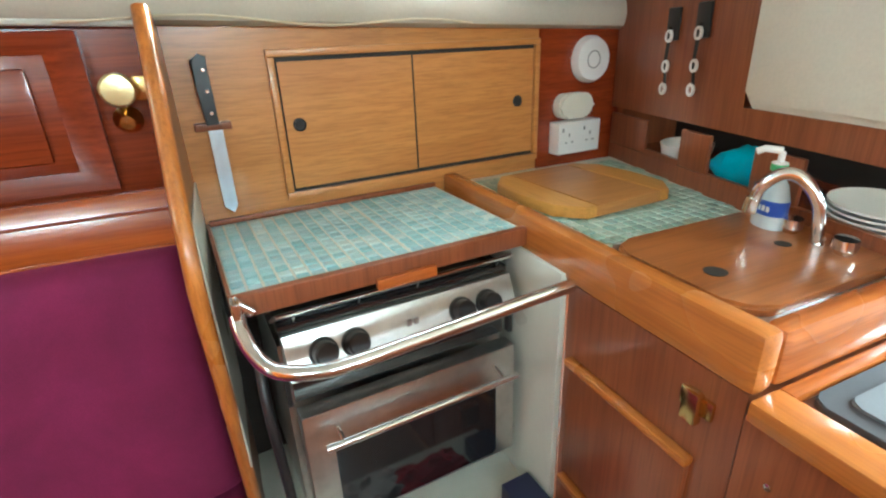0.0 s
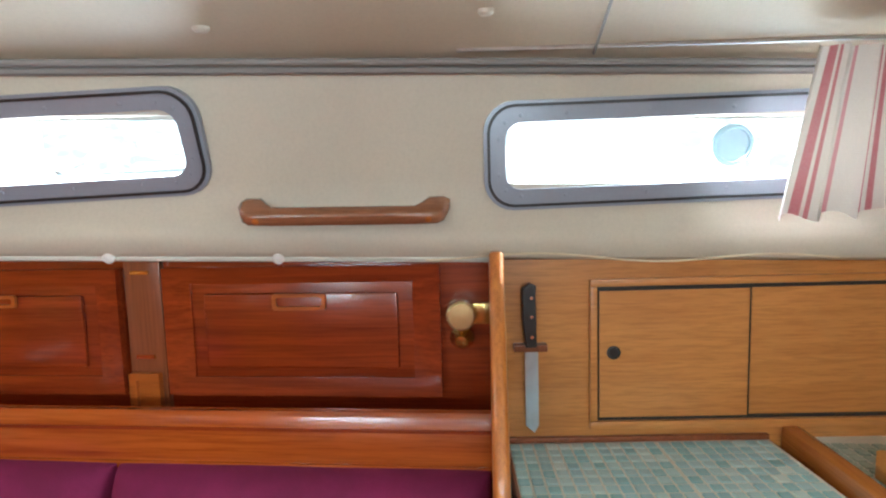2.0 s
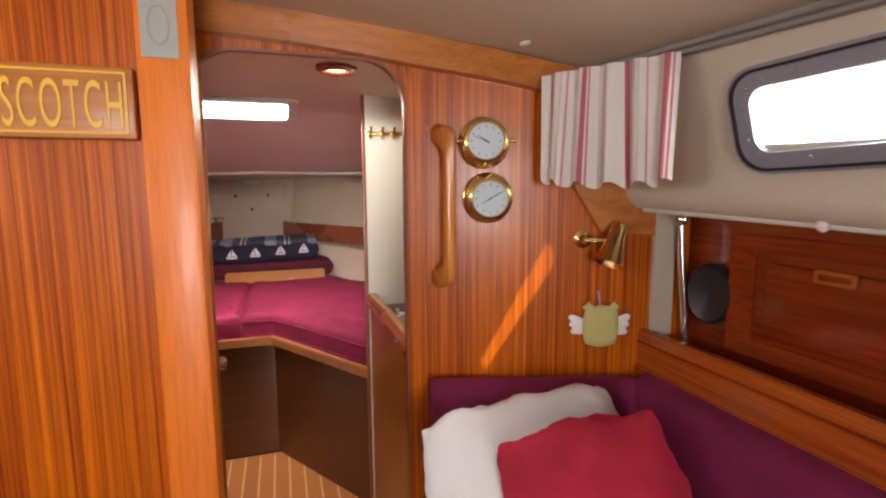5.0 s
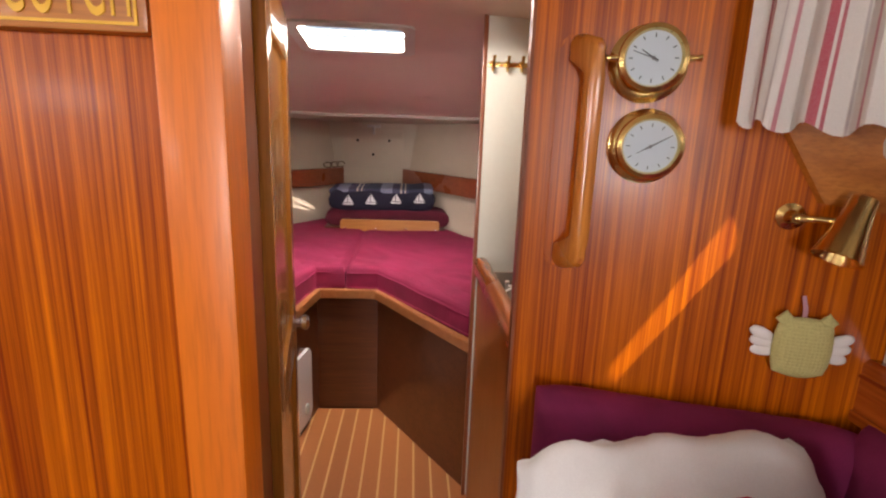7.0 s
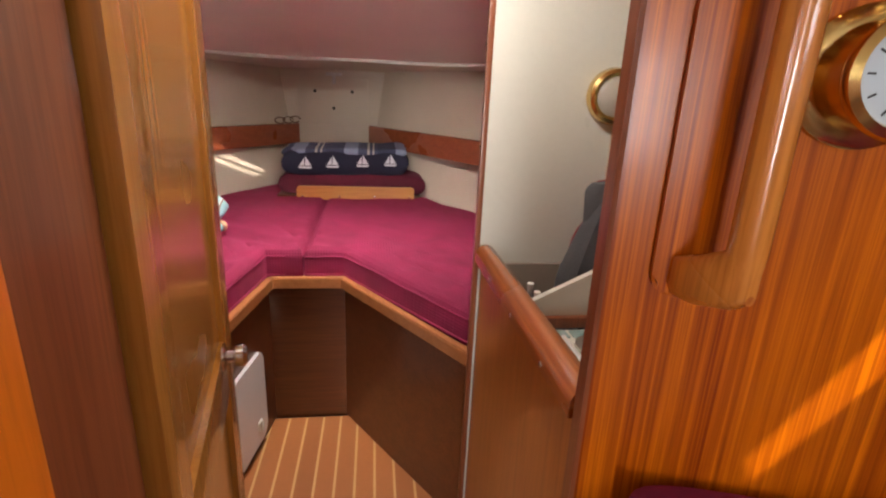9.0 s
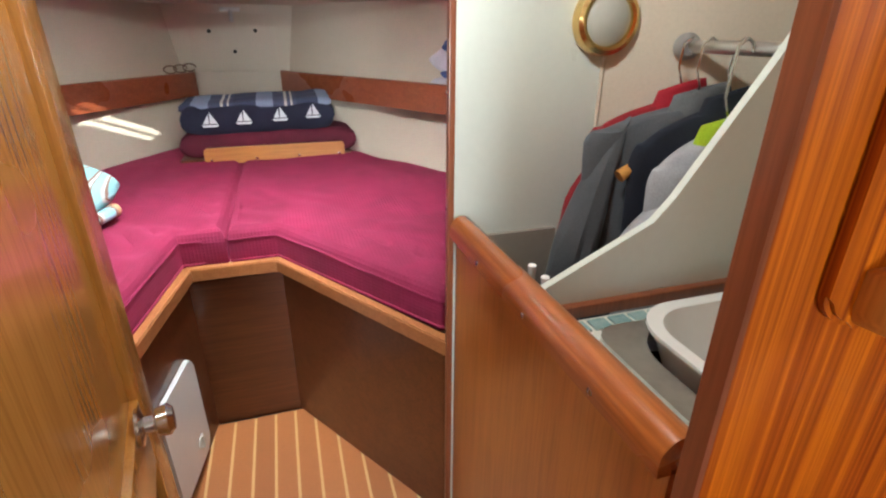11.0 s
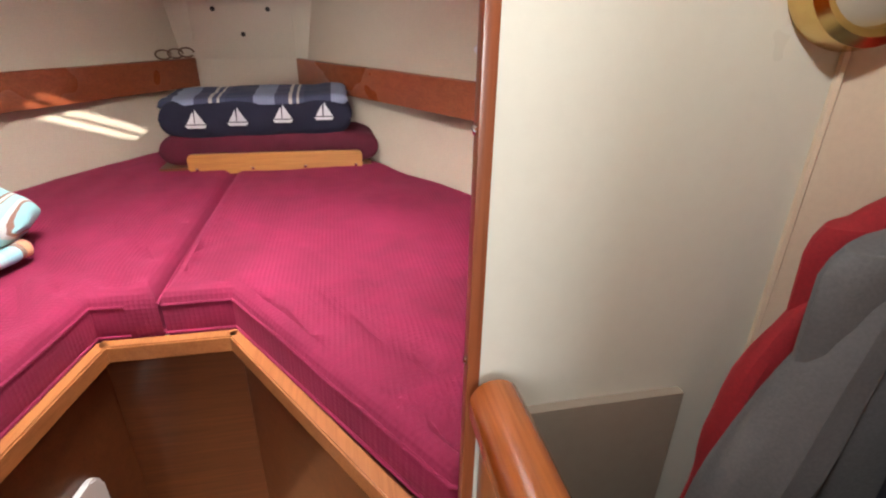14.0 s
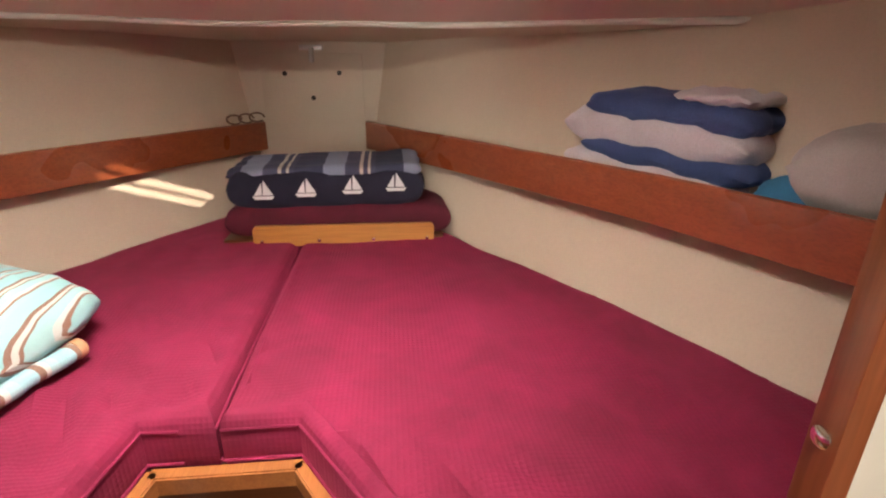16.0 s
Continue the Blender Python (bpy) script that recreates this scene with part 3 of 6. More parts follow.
# ---- grab handle on the cabin side ----
def grab_handle(m, length, tall, deep, slot=0.5):
    """A shaped wooden handle: two feet and a slim bar between, along x of m, standing off along z."""
    bm = bmesh.new()
    foot = tall * 1.12
    n = 30
    rows = []
    for i in range(n + 1):
        u = 2 * i / n - 1
        a = abs(u)
        x = u * length / 2
        th = tall if a < 0.72 else tall + (foot - tall) * min(1, (a - 0.72) / 0.12)
        if a > 0.93:
            th *= math.sqrt(max(0.05, 1 - ((a - 0.93) / 0.075) ** 2))
        z0 = deep * slot if a < 0.68 else (0 if a > 0.80 else deep * slot * (1 - (a - 0.68) / 0.12))
        z1 = deep * (1 if a < 0.85 else math.sqrt(max(0.15, 1 - ((a - 0.85) / 0.16) ** 2)))
        z0 = min(z0, z1 * 0.75)
        ringv = []
        for k in range(14):
            t = 2 * math.pi * k / 14
            c, s = math.cos(t), math.sin(t)
            e = 0.7
            ringv.append(bm.verts.new(m @ Vector((x, th / 2 * math.copysign(abs(c) ** e, c), (z0 + z1) / 2 + (z1 - z0) / 2 * math.copysign(abs(s) ** e, s)))))
        rows.append(ringv)
    for a, b in zip(rows, rows[1:]):
        for k in range(14):
            bm.faces.new((a[k], a[(k + 1) % 14], b[(k + 1) % 14], b[k]))
    bm.faces.new(rows[0][::-1])
    bm.faces.new(rows[-1])
    return bm


c = side_point(0.465, 0.285)
m = facing(c.x - 0.002, c.y, c.z + 0.014, (-1, -0.11, -0.62)) @ pose(0, 0, 0, 0, 0, -1)
h = thing("grab_rail", c, "varnished brown wooden grab rail on the cabin side", "handle")
part("handle", grab_handle(m, 0.385, 0.030, 0.066), wood("brown_handle", (0.20, 0.07, 0.03), (0.36, 0.15, 0.07), "y", 0.2), h)
for x in (0.165, -0.165):
    bm = bmesh.new()
    lathe(bm, ((0.006, 0), (0.006, 0.001), (0, 0.002)), m @ pose(x * 0.92, 0, 0.0645), 12)
    part("plug", bm, TEAK, h)
# vertical handle on the bulkhead
g = thing("grab_rail", (0.57, bk(0.57), 1.36), "varnished teak grab handle upright beside the doorway", "handle")
mb = facing(0.562, bk(0.562) - 0.0015, 1.358, BN, (0.955, -0.296, 0))
m = facing(0.560, bk(0.560) - 0.006, 1.358, (0.16, -1, 0), (1, 0.16, 0))
part("handle", grab_handle(m, 0.39, 0.030, 0.092, 0.68), TEAK_Z, g)
bm = bmesh.new()
slab(bm, rounded(0.40, 0.048, 0.023), mb, 0.010, 0.004)
part("backing", bm, RIBBON, g)
for x in (0.168, -0.168):
    bm = bmesh.new()
    lathe(bm, ((0.006, 0), (0.006, 0.001), (0, 0.002)), m @ pose(x, 0, 0.0895), 12)
    part("plug", bm, TEAK, g)

# ---- ceiling fittings ----
for x, y in ((0.871, 1.11), (0.949, 0.625), (0.352, 1.59), (0.72, 1.62), (0.2, 1.2), (0.97, 0.2)):
    bm = bmesh.new()
    lathe(bm, ((0.012, 0), (0.012, 0.005), (0.008, 0.009), (0, 0.009)), facing(x, y, ceil_z(x, y) - 0.0005, (0.2 * x, 0, -1), (0, 1, 0)), 18)
    solo("panel_button", bm, VINYL, "small cream button holding the ceiling panel", "button", "ceiling buttons")
lamp = thing("ceiling_lamp", (0.62, 1.12, ceil_z(0.62, 1.12)), "round brown ceiling lamp with a ribbed glass lens, switched off", "lamp")
m = facing(0.62, 1.12, ceil_z(0.62, 1.12) - 0.001, (0.14, 0, -1), (0, 1, 0))
bm = bmesh.new()
lathe(bm, ((0.075, 0), (0.075, 0.008), (0.06, 0.018), (0.045, 0.02), (0.045, 0.012), (0.0, 0.012)), m, 32)
part("rim", bm, MAHOG, lamp)
bm = bmesh.new()
lathe(bm, ((0.042, 0.0125), (0.036, 0.02), (0.0, 0.024)), m, 24)
part("lens", bm, plain("ribbed_lens", (0.24, 0.22, 0.19), 0.2), lamp, "ribbed grey lens")

# ---- clock and barometer ----
def brass_dial(x, z, pointers, clasp, label, category):
    d = thing(category, (x, bk(x), z), label, category)
    m = facing(x, bk(x) - 0.001, z, BN) @ Matrix.Diagonal((1, 1, 1.5, 1))
    bm = bmesh.new()
    lathe(bm, ((0.062, 0), (0.062, 0.004), (0.057, 0.006), (0.047, 0.007), (0.045, 0.012), (0.045, 0.036), (0.050, 0.038), (0.052, 0.042), (0.050, 0.046), (0.043, 0.048), (0.040, 0.043)), m, 40)
    part("case", bm, BRASS, d, "polished brass case with a wide flange")
    bm = bmesh.new()
    lathe(bm, ((0.0405, 0.0432), (0.0, 0.0434)), m, 32)
    face = part("dial", bm, PAPER, d, "white dial")
    bm = bmesh.new()
    for k in range(12):
        a = radians(30 * k)
        q = m @ pose(0, 0, 0.0435) @ Matrix.Rotation(a, 4, "Z")
        slab(bm, [(-0.0008, 0.030), (0.0008, 0.030), (0.0008, 0.036), (-0.0008, 0.036)], q, 0.0005)
    part("marks", bm, BLACK, face)
    bm = bmesh.new()
    for a, ln, w in pointers:
        q = m @ pose(0, 0, 0.0442) @ Matrix.Rotation(radians(-a), 4, "Z")
        slab(bm, [(-w, -0.008), (w, -0.008), (w * 0.5, ln), (-w * 0.5, ln)], q, 0.0006)
    lathe(bm, ((0.003, 0.0442), (0.003, 0.0455), (0, 0.0455)), m, 12)
    part("pointer", bm, BLACK, face)
    if clasp:
        for sx in (1, -1):
            bm = bmesh.new()
            tube(bm, [m @ Vector((sx * 0.048, 0, 0.04)), m @ Vector((sx * 0.062, 0, 0.043)), m @ Vector((sx * 0.069, 0.0, 0.044))], [0.006, 0.004, 0.006], 10)
            part("clasp", bm, BRASS, d, "brass hinge and screw clasp")
    return d


brass_dial(0.675, 1.511, ((-55, 0.022, 0.0014), (-70, 0.032, 0.0010)), True, "round polished brass ship's clock on the bulkhead", "clock")
brass_dial(0.685, 1.379, ((60, 0.034, 0.0016), (240, 0.022, 0.0012)), False, "round polished brass barometer on the bulkhead", "barometer")

# ---- brass reading lamp ----
rl = thing("reading_lamp", (0.91, bk(0.91), 1.28), "brass swivel reading lamp on the bulkhead", "lamp")
bm = bmesh.new()
lathe(bm, ((0.022, 0), (0.022, 0.004), (0.012, 0.008), (0.008, 0.02), (0.008, 0.03)), facing(0.911, bk(0.911) - 0.001, 1.276, BN), 20)
tube(bm, [(0.903, 1.645, 1.276), (0.915, 1.625, 1.278), (0.94, 1.612, 1.278)], 0.006, 10)
part("bracket", bm, BRASS, rl)
bm = bmesh.new()
m = Matrix.Translation((0.972, 1.600, 1.318)) @ Vector((-0.42, -0.15, -0.9)).to_track_quat("Z", "Y").to_matrix().to_4x4()
lathe(bm, ((0.0, 0), (0.012, 0.001), (0.018, 0.006), (0.020, 0.03), (0.023, 0.05), (0.034, 0.10), (0.036, 0.104), (0.033, 0.104), (0.028, 0.09), (0.0, 0.085)), m, 28)
part("shade", bm, BRASS, rl, "bell-shaped brass shade")

# ---- hanging owl ornament ----
FELT = fabric("yellow_felt", (0.62, 0.58, 0.26), (0.5, 0.46, 0.18), 300, 0.006, 0.2)
owl = thing("hanging_ornament", (0.952, bk(0.952), 1.07), "small padded yellow owl-shaped ornament hung on a loop", "ornament")
bm = bmesh.new()
pillow(bm, facing(0.952, bk(0.952) - 0.018, 1.058, BN), 0.090, 0.107, 0.03, 3, 14, 0.001, 0.0, 0.0, 0.55)
for sx in (-1, 1):
    pillow(bm, facing(0.952 + sx * 0.03, bk(0.952 + sx * 0.03) - 0.018, 1.106, BN) @ pose(0, 0, 0, 0, 0, 45), 0.022, 0.022, 0.012, 3, 6, 0.0005)
part("body", bm, FELT, owl)
for sx in (-1, 1):
    bm = bmesh.new()
    for k in range(3):
        pillow(bm, facing(0.952 + sx * (0.056 - 0.004 * k), bk(0.952 + sx * 0.056) - 0.012, 1.074 - k * 0.015, BN) @ pose(0, 0, 0, 0, 0, sx * (24 - 14 * k)), 0.042, 0.021, 0.012, 2.6, 8, 0.0005, k, 0.0, 0.9)
    part("wing", bm, WHITE, owl, "white felt wing")
bm = bmesh.new()
tube(bm, [(0.952, 1.643, 1.09), (0.951, 1.645, 1.125), (0.950, 1.652, 1.145)], 0.0035, 8)
part("loop", bm, plain("pink_ribbon", (0.55, 0.30, 0.36), 0.8), owl, "pink ribbon loop")
# corner gusset under the curtain
bm = bmesh.new()
prism(bm, [(0.87, 1.425), (1.08, 1.425), (1.08, 1.285), (0.945, 1.30)], "y", -0.016, -0.002)
for v in bm.verts:
    v.co.y += bk(v.co.x)
setting("trim", bm, TEAK_X, "shaped teak gusset in the corner of the bulkhead")

# ---- settee ----
settee = thing("settee", (0.85, 1.0, 0), "built-in settee with deep purple upholstered cushions", "sofa")
part("base", B(0.56, 1.10, 0.205, 1.60, 0.002, 0.34), MAHOG_Z, settee, "mahogany settee front")
bm = bmesh.new()
pillow(bm, pose(0.80, 0.90, 0.40), 0.56, 1.38, 0.14, 9, 24, 0.003)
part("seat_cushion", bm, PURPLE, settee)


def back_cushion(y0, y1, x0, x1, top, low, name="back_cushion"):
    bm = bmesh.new()
    m = facing((x0 + x1) / 2 + 0.0, (y0 + y1) / 2, (top + low) / 2, (-1, 0, 0.10))
    pillow(bm, m, y1 - y0 - 0.004, top - low, 0.13, 12, 22, 0.002, y0)
    return part(name, bm, PURPLE, settee)


back_cushion(0.205, 0.900, 0.96, 1.08, 0.950, 0.44)
back_cushion(0.904, 1.585, 0.96, 1.08, 0.950, 0.44)
# end cushion against the bulkhead
bm = bmesh.new()
pillow(bm, facing(0.78, 1.655, 0.67, BN), 0.52, 0.53, 0.14, 12, 22, 0.002, 4)
part("end_cushion", bm, PURPLE, settee, "purple cushion against the bulkhead")

# teak rail and shelf behind the settee
bm = bmesh.new()
prism(bm, [(1.055, 0.932), (1.085, 0.932), (1.085, 1.036), (1.078, 1.046), (1.062, 1.046), (1.055, 1.036)], "y", 0.203, 1.626)
FIDDLE = wood("fiddle_teak", (0.24, 0.034, 0.005), (0.54, 0.13, 0.018), "y", 0.18, 1.0, 0.9, 0.9)
fb = thing("fiddle_board", (1.07, 0.9, 0.94), "varnished teak fiddle board along the settee back", "board")
part("board", bm, FIDDLE, fb)
part("lower_moulding", B(1.050, 1.0548, 0.203, 1.626, 0.932, 0.952, bev=0.002), FIDDLE, fb)
part("groove_strip", B(1.0515, 1.0548, 0.203, 1.626, 1.012, 1.018, bev=0.0012), MAHOG, fb)
setting("shelf", B(1.087, 1.30, 0.203, 1.60, 0.955, 0.97), MAHOG, "mahogany shelf behind the settee")

# red lockers behind the settee
LX = 1.18
locker = thing("locker", (LX, 0.9, 1.1), "glossy red mahogany wall locker with two raised-panel doors", "locker")
part("carcass", B(LX + 0.012, LX + 0.11, 0.203, 1.615, 0.972, 1.34), MAHOG, locker)
part("stile", B(LX - 0.004, LX + 0.011, 0.882, 0.962, 0.972, 1.325, bev=0.003), MAHOG_Z, locker)
PULL = wood("orange_pull", (0.34, 0.075, 0.012), (0.50, 0.14, 0.025), "y", 0.25)


def panel_door(y0, y1, z0, z1, label):
    door = part("door", B(LX, LX + 0.011, y0, y1, z0, z1, bev=0.002), MAHOG, locker, label)
    bm = bmesh.new()
    yc, zc, w, h = (y0 + y1) / 2, (z0 + z1) / 2, y1 - y0, z1 - z0
    m = facing(LX - 0.001, yc, zc, (-1, 0, 0))
    o = [(w / 2, h / 2), (-w / 2, h / 2), (-w / 2, -h / 2), (w / 2, -h / 2)]
    i = [(a - math.copysign(0.055, a), b - math.copysign(0.035, b)) for a, b in o]
    vs = [[bm.verts.new(m @ Vector((a, b, z))) for a, b in pts] for pts, z in ((o, 0.0), (o, 0.014), (i, 0.004), (i, 0.0))]
    for u in range(3):
        for k in range(4):
            bm.faces.new((vs[u][k], vs[u][(k + 1) % 4], vs[u + 1][(k + 1) % 4], vs[u + 1][k]))
    part("frame", bm, MAHOG, door, "mitred moulding sloping to the panel")
    bm = bmesh.new()
    box(bm, LX - 0.010, LX - 0.001, yc - w / 2 + 0.085, yc + w / 2 - 0.085, z0 + 0.055, z1 - 0.055, bev=0.006)
    part("raised_panel", bm, MAHOG, door)
    return door


d1 = panel_door(0.972, 1.465, 1.035, 1.30, "short raised-panel door")
d2 = panel_door(0.300, 0.872, 1.035, 1.30, "long raised-panel door")


def pull(y0, y1, z0, z1, door):
    bm = bmesh.new()
    w, h = y1 - y0, z1 - z0
    m = facing(LX - 0.013, (y0 + y1) / 2, (z0 + z1) / 2, (-1, 0, 0))
    ring(bm, rounded(w, h, 0.006, 3), rounded(w - 0.016, h - 0.014, 0.005, 3), m, 0.006)
    part("finger_pull", bm, PULL, door, "orange recessed wooden finger pull")


pull(0.528, 0.638, 1.212, 1.245, d2)
pull(1.20, 1.275, 1.222, 1.248, d1)
bm = bmesh.new()
m = facing(LX - 0.005, 0.926, 1.03, (-1, 0, 0))
ring(bm, rounded(0.068, 0.10, 0.004, 3), rounded(0.036, 0.07, 0.003, 3), m, 0.012)
slab(bm, rounded(0.037, 0.071, 0.003, 3), m, 0.003)
part("finger_pull", bm, PULL, locker, "tall orange wooden catch frame")
for z in (1.291, 1.113):
    part("hinge", B(LX - 0.008, LX - 0.004, 0.905, 0.945, z - 0.004, z + 0.004), BRASS, locker, "small brass hinge")
# cream edge strip above the lockers and its screw caps
bm = bmesh.new()
tube(bm, [(lip_x(y) - 0.018, y, lip_z(y) + 0.004) for y in np.linspace(0.20, 1.6, 12)], 0.008, 8)
setting("trim", bm, OFFWHITE, "cream edge strip above the lockers")
for y in (0.60, 0.92, 1.2):
    bm = bmesh.new()
    lathe(bm, ((0.011, 0), (0.011, 0.006), (0.006, 0.01), (0, 0.01)), facing(lip_x(y) - 0.025, y, lip_z(y) + 0.004, (-1, 0, -0.4)), 14)
    solo("screw_cap", bm, WHITE, "white plastic screw cap on the edge strip", "cap", "caps above the lockers")
# door lock and hook at the aft end of the locker
lock = thing("locker_lock", (LX, 0.25, 1.2), "round brass cupboard lock with a knob", "lock")
bm = bmesh.new()
lathe(bm, ((0.020, 0), (0.020, 0.012), (0.028, 0.016), (0.028, 0.05), (0.024, 0.054), (0.0, 0.055)), facing(LX - 0.001, 0.262, 1.205, (-1, -0.1, 0)), 28)
part("knob", bm, plain("pale_brass", (0.84, 0.70, 0.36), 0.22, 0.85, 0.08, 60, 0.0), lock, "pale polished knob")
bm = bmesh.new()
lathe(bm, ((0.024, 0), (0.024, 0.01), (0.016, 0.02), (0.012, 0.03), (0.0, 0.032)), facing(LX - 0.001, 0.258, 1.155, (-1, 0, -0.2)), 24)
box(bm, LX - 0.03, LX - 0.004, 0.202, 0.235, 1.185, 1.225, bev=0.002)
part("catch", bm, BRASS, lock, "brass catch below the knob")
# forward end of the locker: cream strip, chrome bar, speaker
setting("trim", B(1.075, 1.16, 1.60, 1.612, 1.03, 1.34), VINYL, "cream panel beside the bulkhead")
bm = bmesh.new()
tube(bm, [(1.125, 1.575, 1.335), (1.128, 1.572, 1.25), (1.14, 1.56, 1.06), (1.145, 1.555, 1.0)], [0.006, 0.009, 0.009, 0.012], 12)
lathe(bm, ((0.016, 0), (0.016, 0.008), (0.008, 0.014), (0, 0.014)), facing(1.125, 1.575, 1.325, (-1, -0.5, 0)), 14)
solo("support_stay", bm, CHROME, "slim chrome locker stay leaning in the corner", "stay")
spk = thing("loudspeaker", (LX, 1.52, 1.15), "small oval black loudspeaker", "loudspeaker")
bm = bmesh.new()
lathe(bm, ((0.062, 0), (0.064, 0.02), (0.056, 0.032), (0.050, 0.030), (0.0, 0.024)), facing(LX - 0.002, 1.515, 1.152, (-1, -0.3, 0)) @ Matrix.Diagonal((0.85, 1.15, 1, 1)), 32)
part("body", bm, BLACK, spk)
# cables
bm = bmesh.new()
tube(bm, [(lip_x(y) - 0.035, y, lip_z(y) + 0.008 + 0.007 * math.sin(14 * y)) for y in np.linspace(0.32, -0.45, 26)], 0.0022, 6)
solo("cable", bm, plain("cream_cable", (0.7, 0.6, 0.42), 0.5), "thin cream cable along the lip of the cabin side", "cable")

setting("wall_galley_corner", B(1.262, 1.298, -1.30, -0.965, 0.9, 1.75), MAHOG_Z, "hull lining in the galley corner")

# ---- pillows on the settee ----
bm = bmesh.new()
pillow(bm, facing(0.69, 1.42, 0.762, (-0.10, -0.75, 0.62)) @ pose(0, 0, 0, 0, 0, 8), 0.48, 0.47, 0.17, 2.3, 30, 0.018, 9, 0.02, 0.42)
solo("bed_pillow", bm, LINEN, "plump white linen pillow leaning in the settee corner", "pillow")
bm = bmesh.new()
pillow(bm, facing(0.735, 1.30, 0.80, (-0.15, -0.85, 0.5)) @ pose(0, 0, 0, 0, 0, 7), 0.35, 0.36, 0.14, 2.8, 32, 0.014, 2, 0.0, 0.26)
solo("throw_cushion", bm, VELVET, "crimson velvet throw cushion with soft creases", "cushion")

# ---- galley ----
PH = radians(4)
GN = Vector((math.cos(PH), math.sin(PH), 0))
GD = Vector((-math.sin(PH), math.cos(PH), 0))


def gal(n, d, z):
    """A place in the galley: n across from the panel (inboard is negative), d forward along it."""
    p = GN * (1.221 + n) + GD * (d - 0.085)
    return Vector((p.x, p.y, z))


def gbox(bm, n0, n1, d0, d1, z0, z1, bev=0.0):
    tmp = bmesh.new()
    box(tmp, n0, n1, d0, d1, z0, z1, bev)
    add_local(bm, tmp)


def add_local(bm, tmp):
    o = gal(0, 0, 0)
    m = Matrix(((GN.x, GD.x, 0, o.x), (GN.y, GD.y, 0, o.y), (0, 0, 1, 0), (0, 0, 0, 1)))
    me = bpy.data.meshes.new("tmp")
    tmp.to_mesh(me)
    tmp.free()
    me.transform(m)
    bm.from_mesh(me)
    bpy.data.meshes.remove(me)


def G(*a, **k):
    bm = bmesh.new()
    gbox(bm, *a, **k)
    return bm


setting("wall_galley", G(0.0, 0.03, -0.98, 0.262, 0.60, 1.335), PANEL, "light teak veneer panel behind the cooker")
setting("trim", G(-0.006, -0.0015, -0.98, -0.674, 0.90, 1.325), MAHOG, "darker mahogany panel in the galley corner")
cup = thing("galley_cupboard", gal(0, -0.3, 0.95), "light teak cupboard with two sliding doors", "cupboard")
bm = bmesh.new()
for d0, d1, z0, z1 in ((-0.672, 0.005, 1.243, 1.258), (-0.672, 0.005, 0.950, 0.966), (-0.010, 0.005, 0.966, 1.243), (-0.672, -0.657, 0.966, 1.243)):
    gbox(bm, -0.013, -0.001, d0, d1, z0, z1, 0.003)
part("frame", bm, PANEL, cup)
part("track", G(-0.004, -0.0015, -0.657, -0.010, 0.966, 1.243), DARK, cup, "dark sliding-door track")
for d0, d1, n in ((-0.309, -0.014, -0.0105), (-0.655, -0.316, -0.0055)):
    door = part("sliding_door", G(n, n + 0.0028, d0, d1, 0.975, 1.234), PANEL, cup)
    dk = -0.042 if d0 > -0.31 else -0.606
    bm = bmesh.new()
    p = gal(n - 0.0005, dk, 1.109)
    lathe(bm, ((0.014, 0), (0.014, 0.0015), (0.011, 0.003), (0.010, 0.001), (0, 0.0008)), facing(*p, -GN), 22)
    part("finger_hole", bm, BLACK, door, "round black finger hole")

# bread knife in its wooden holder
knife = thing("bread_knife", gal(-0.01, 0.125, 1.1), "bread knife with a black riveted handle in a wall holder", "knife")
bm = bmesh.new()
slab(bm, [(-0.012, 0), (0.010, 0), (0.012, 0.05), (0.010, 0.10), (0.016, 0.122), (0.004, 0.128), (-0.012, 0.118), (-0.014, 0.06)], facing(*gal(-0.016, 0.124, 1.128), -GN) @ pose(0, 0, 0, 0, 0, 3), 0.016, 0.003)
handle = part("handle", bm, BLACK, knife)
for z in (1.15, 1.19, 1.228):
    bm = bmesh.new()
    lathe(bm, ((0.0035, 0), (0.0035, 0.001), (0, 0.001)), facing(*gal(-0.0322, 0.124 - (z - 1.128) * 0.0, z), -GN), 10)
    part("rivet", bm, CHROME, handle)
bm = bmesh.new()
slab(bm, [(-0.014, 0.0), (0.013, 0.0), (0.013, -0.165), (0.004, -0.180), (-0.013, -0.165)], facing(*gal(-0.011, 0.122, 1.126), -GN), 0.0022)
part("blade", bm, metal("blade_steel", (0.55, 0.60, 0.66), 0.3), knife, "pale steel blade")
part("holder", G(-0.024, -0.001, 0.092, 0.158, 1.117, 1.131, bev=0.002), MAHOG_Z, knife, "small reddish wooden holder")

# detector, alarm and socket
al = thing("smoke_alarm", gal(0, -0.842, 1.198), "round white smoke alarm on the panel", "alarm")
m = facing(*gal(-0.008, -0.838, 1.199), -GN)
bm = bmesh.new()
lathe(bm, ((0.060, 0), (0.060, 0.012), (0.054, 0.024), (0.030, 0.027), (0.0, 0.027)), m, 40)
part("body", bm, WHITE, al)
bm = bmesh.new()
ring(bm, [(0.023 * math.cos(a) - 0.004, 0.023 * math.sin(a)) for a in np.linspace(0, 2 * math.pi, 28, False)], [(0.020 * math.cos(a) - 0.004, 0.020 * math.sin(a)) for a in np.linspace(0, 2 * math.pi, 28, False)], m @ pose(0, 0, 0.0265), 0.0015)
part("button_ring", bm, GREYTRIM, al)
co = thing("gas_detector", gal(0, -0.79, 1.08), "white oval gas detector above the socket", "detector")
bm = bmesh.new()
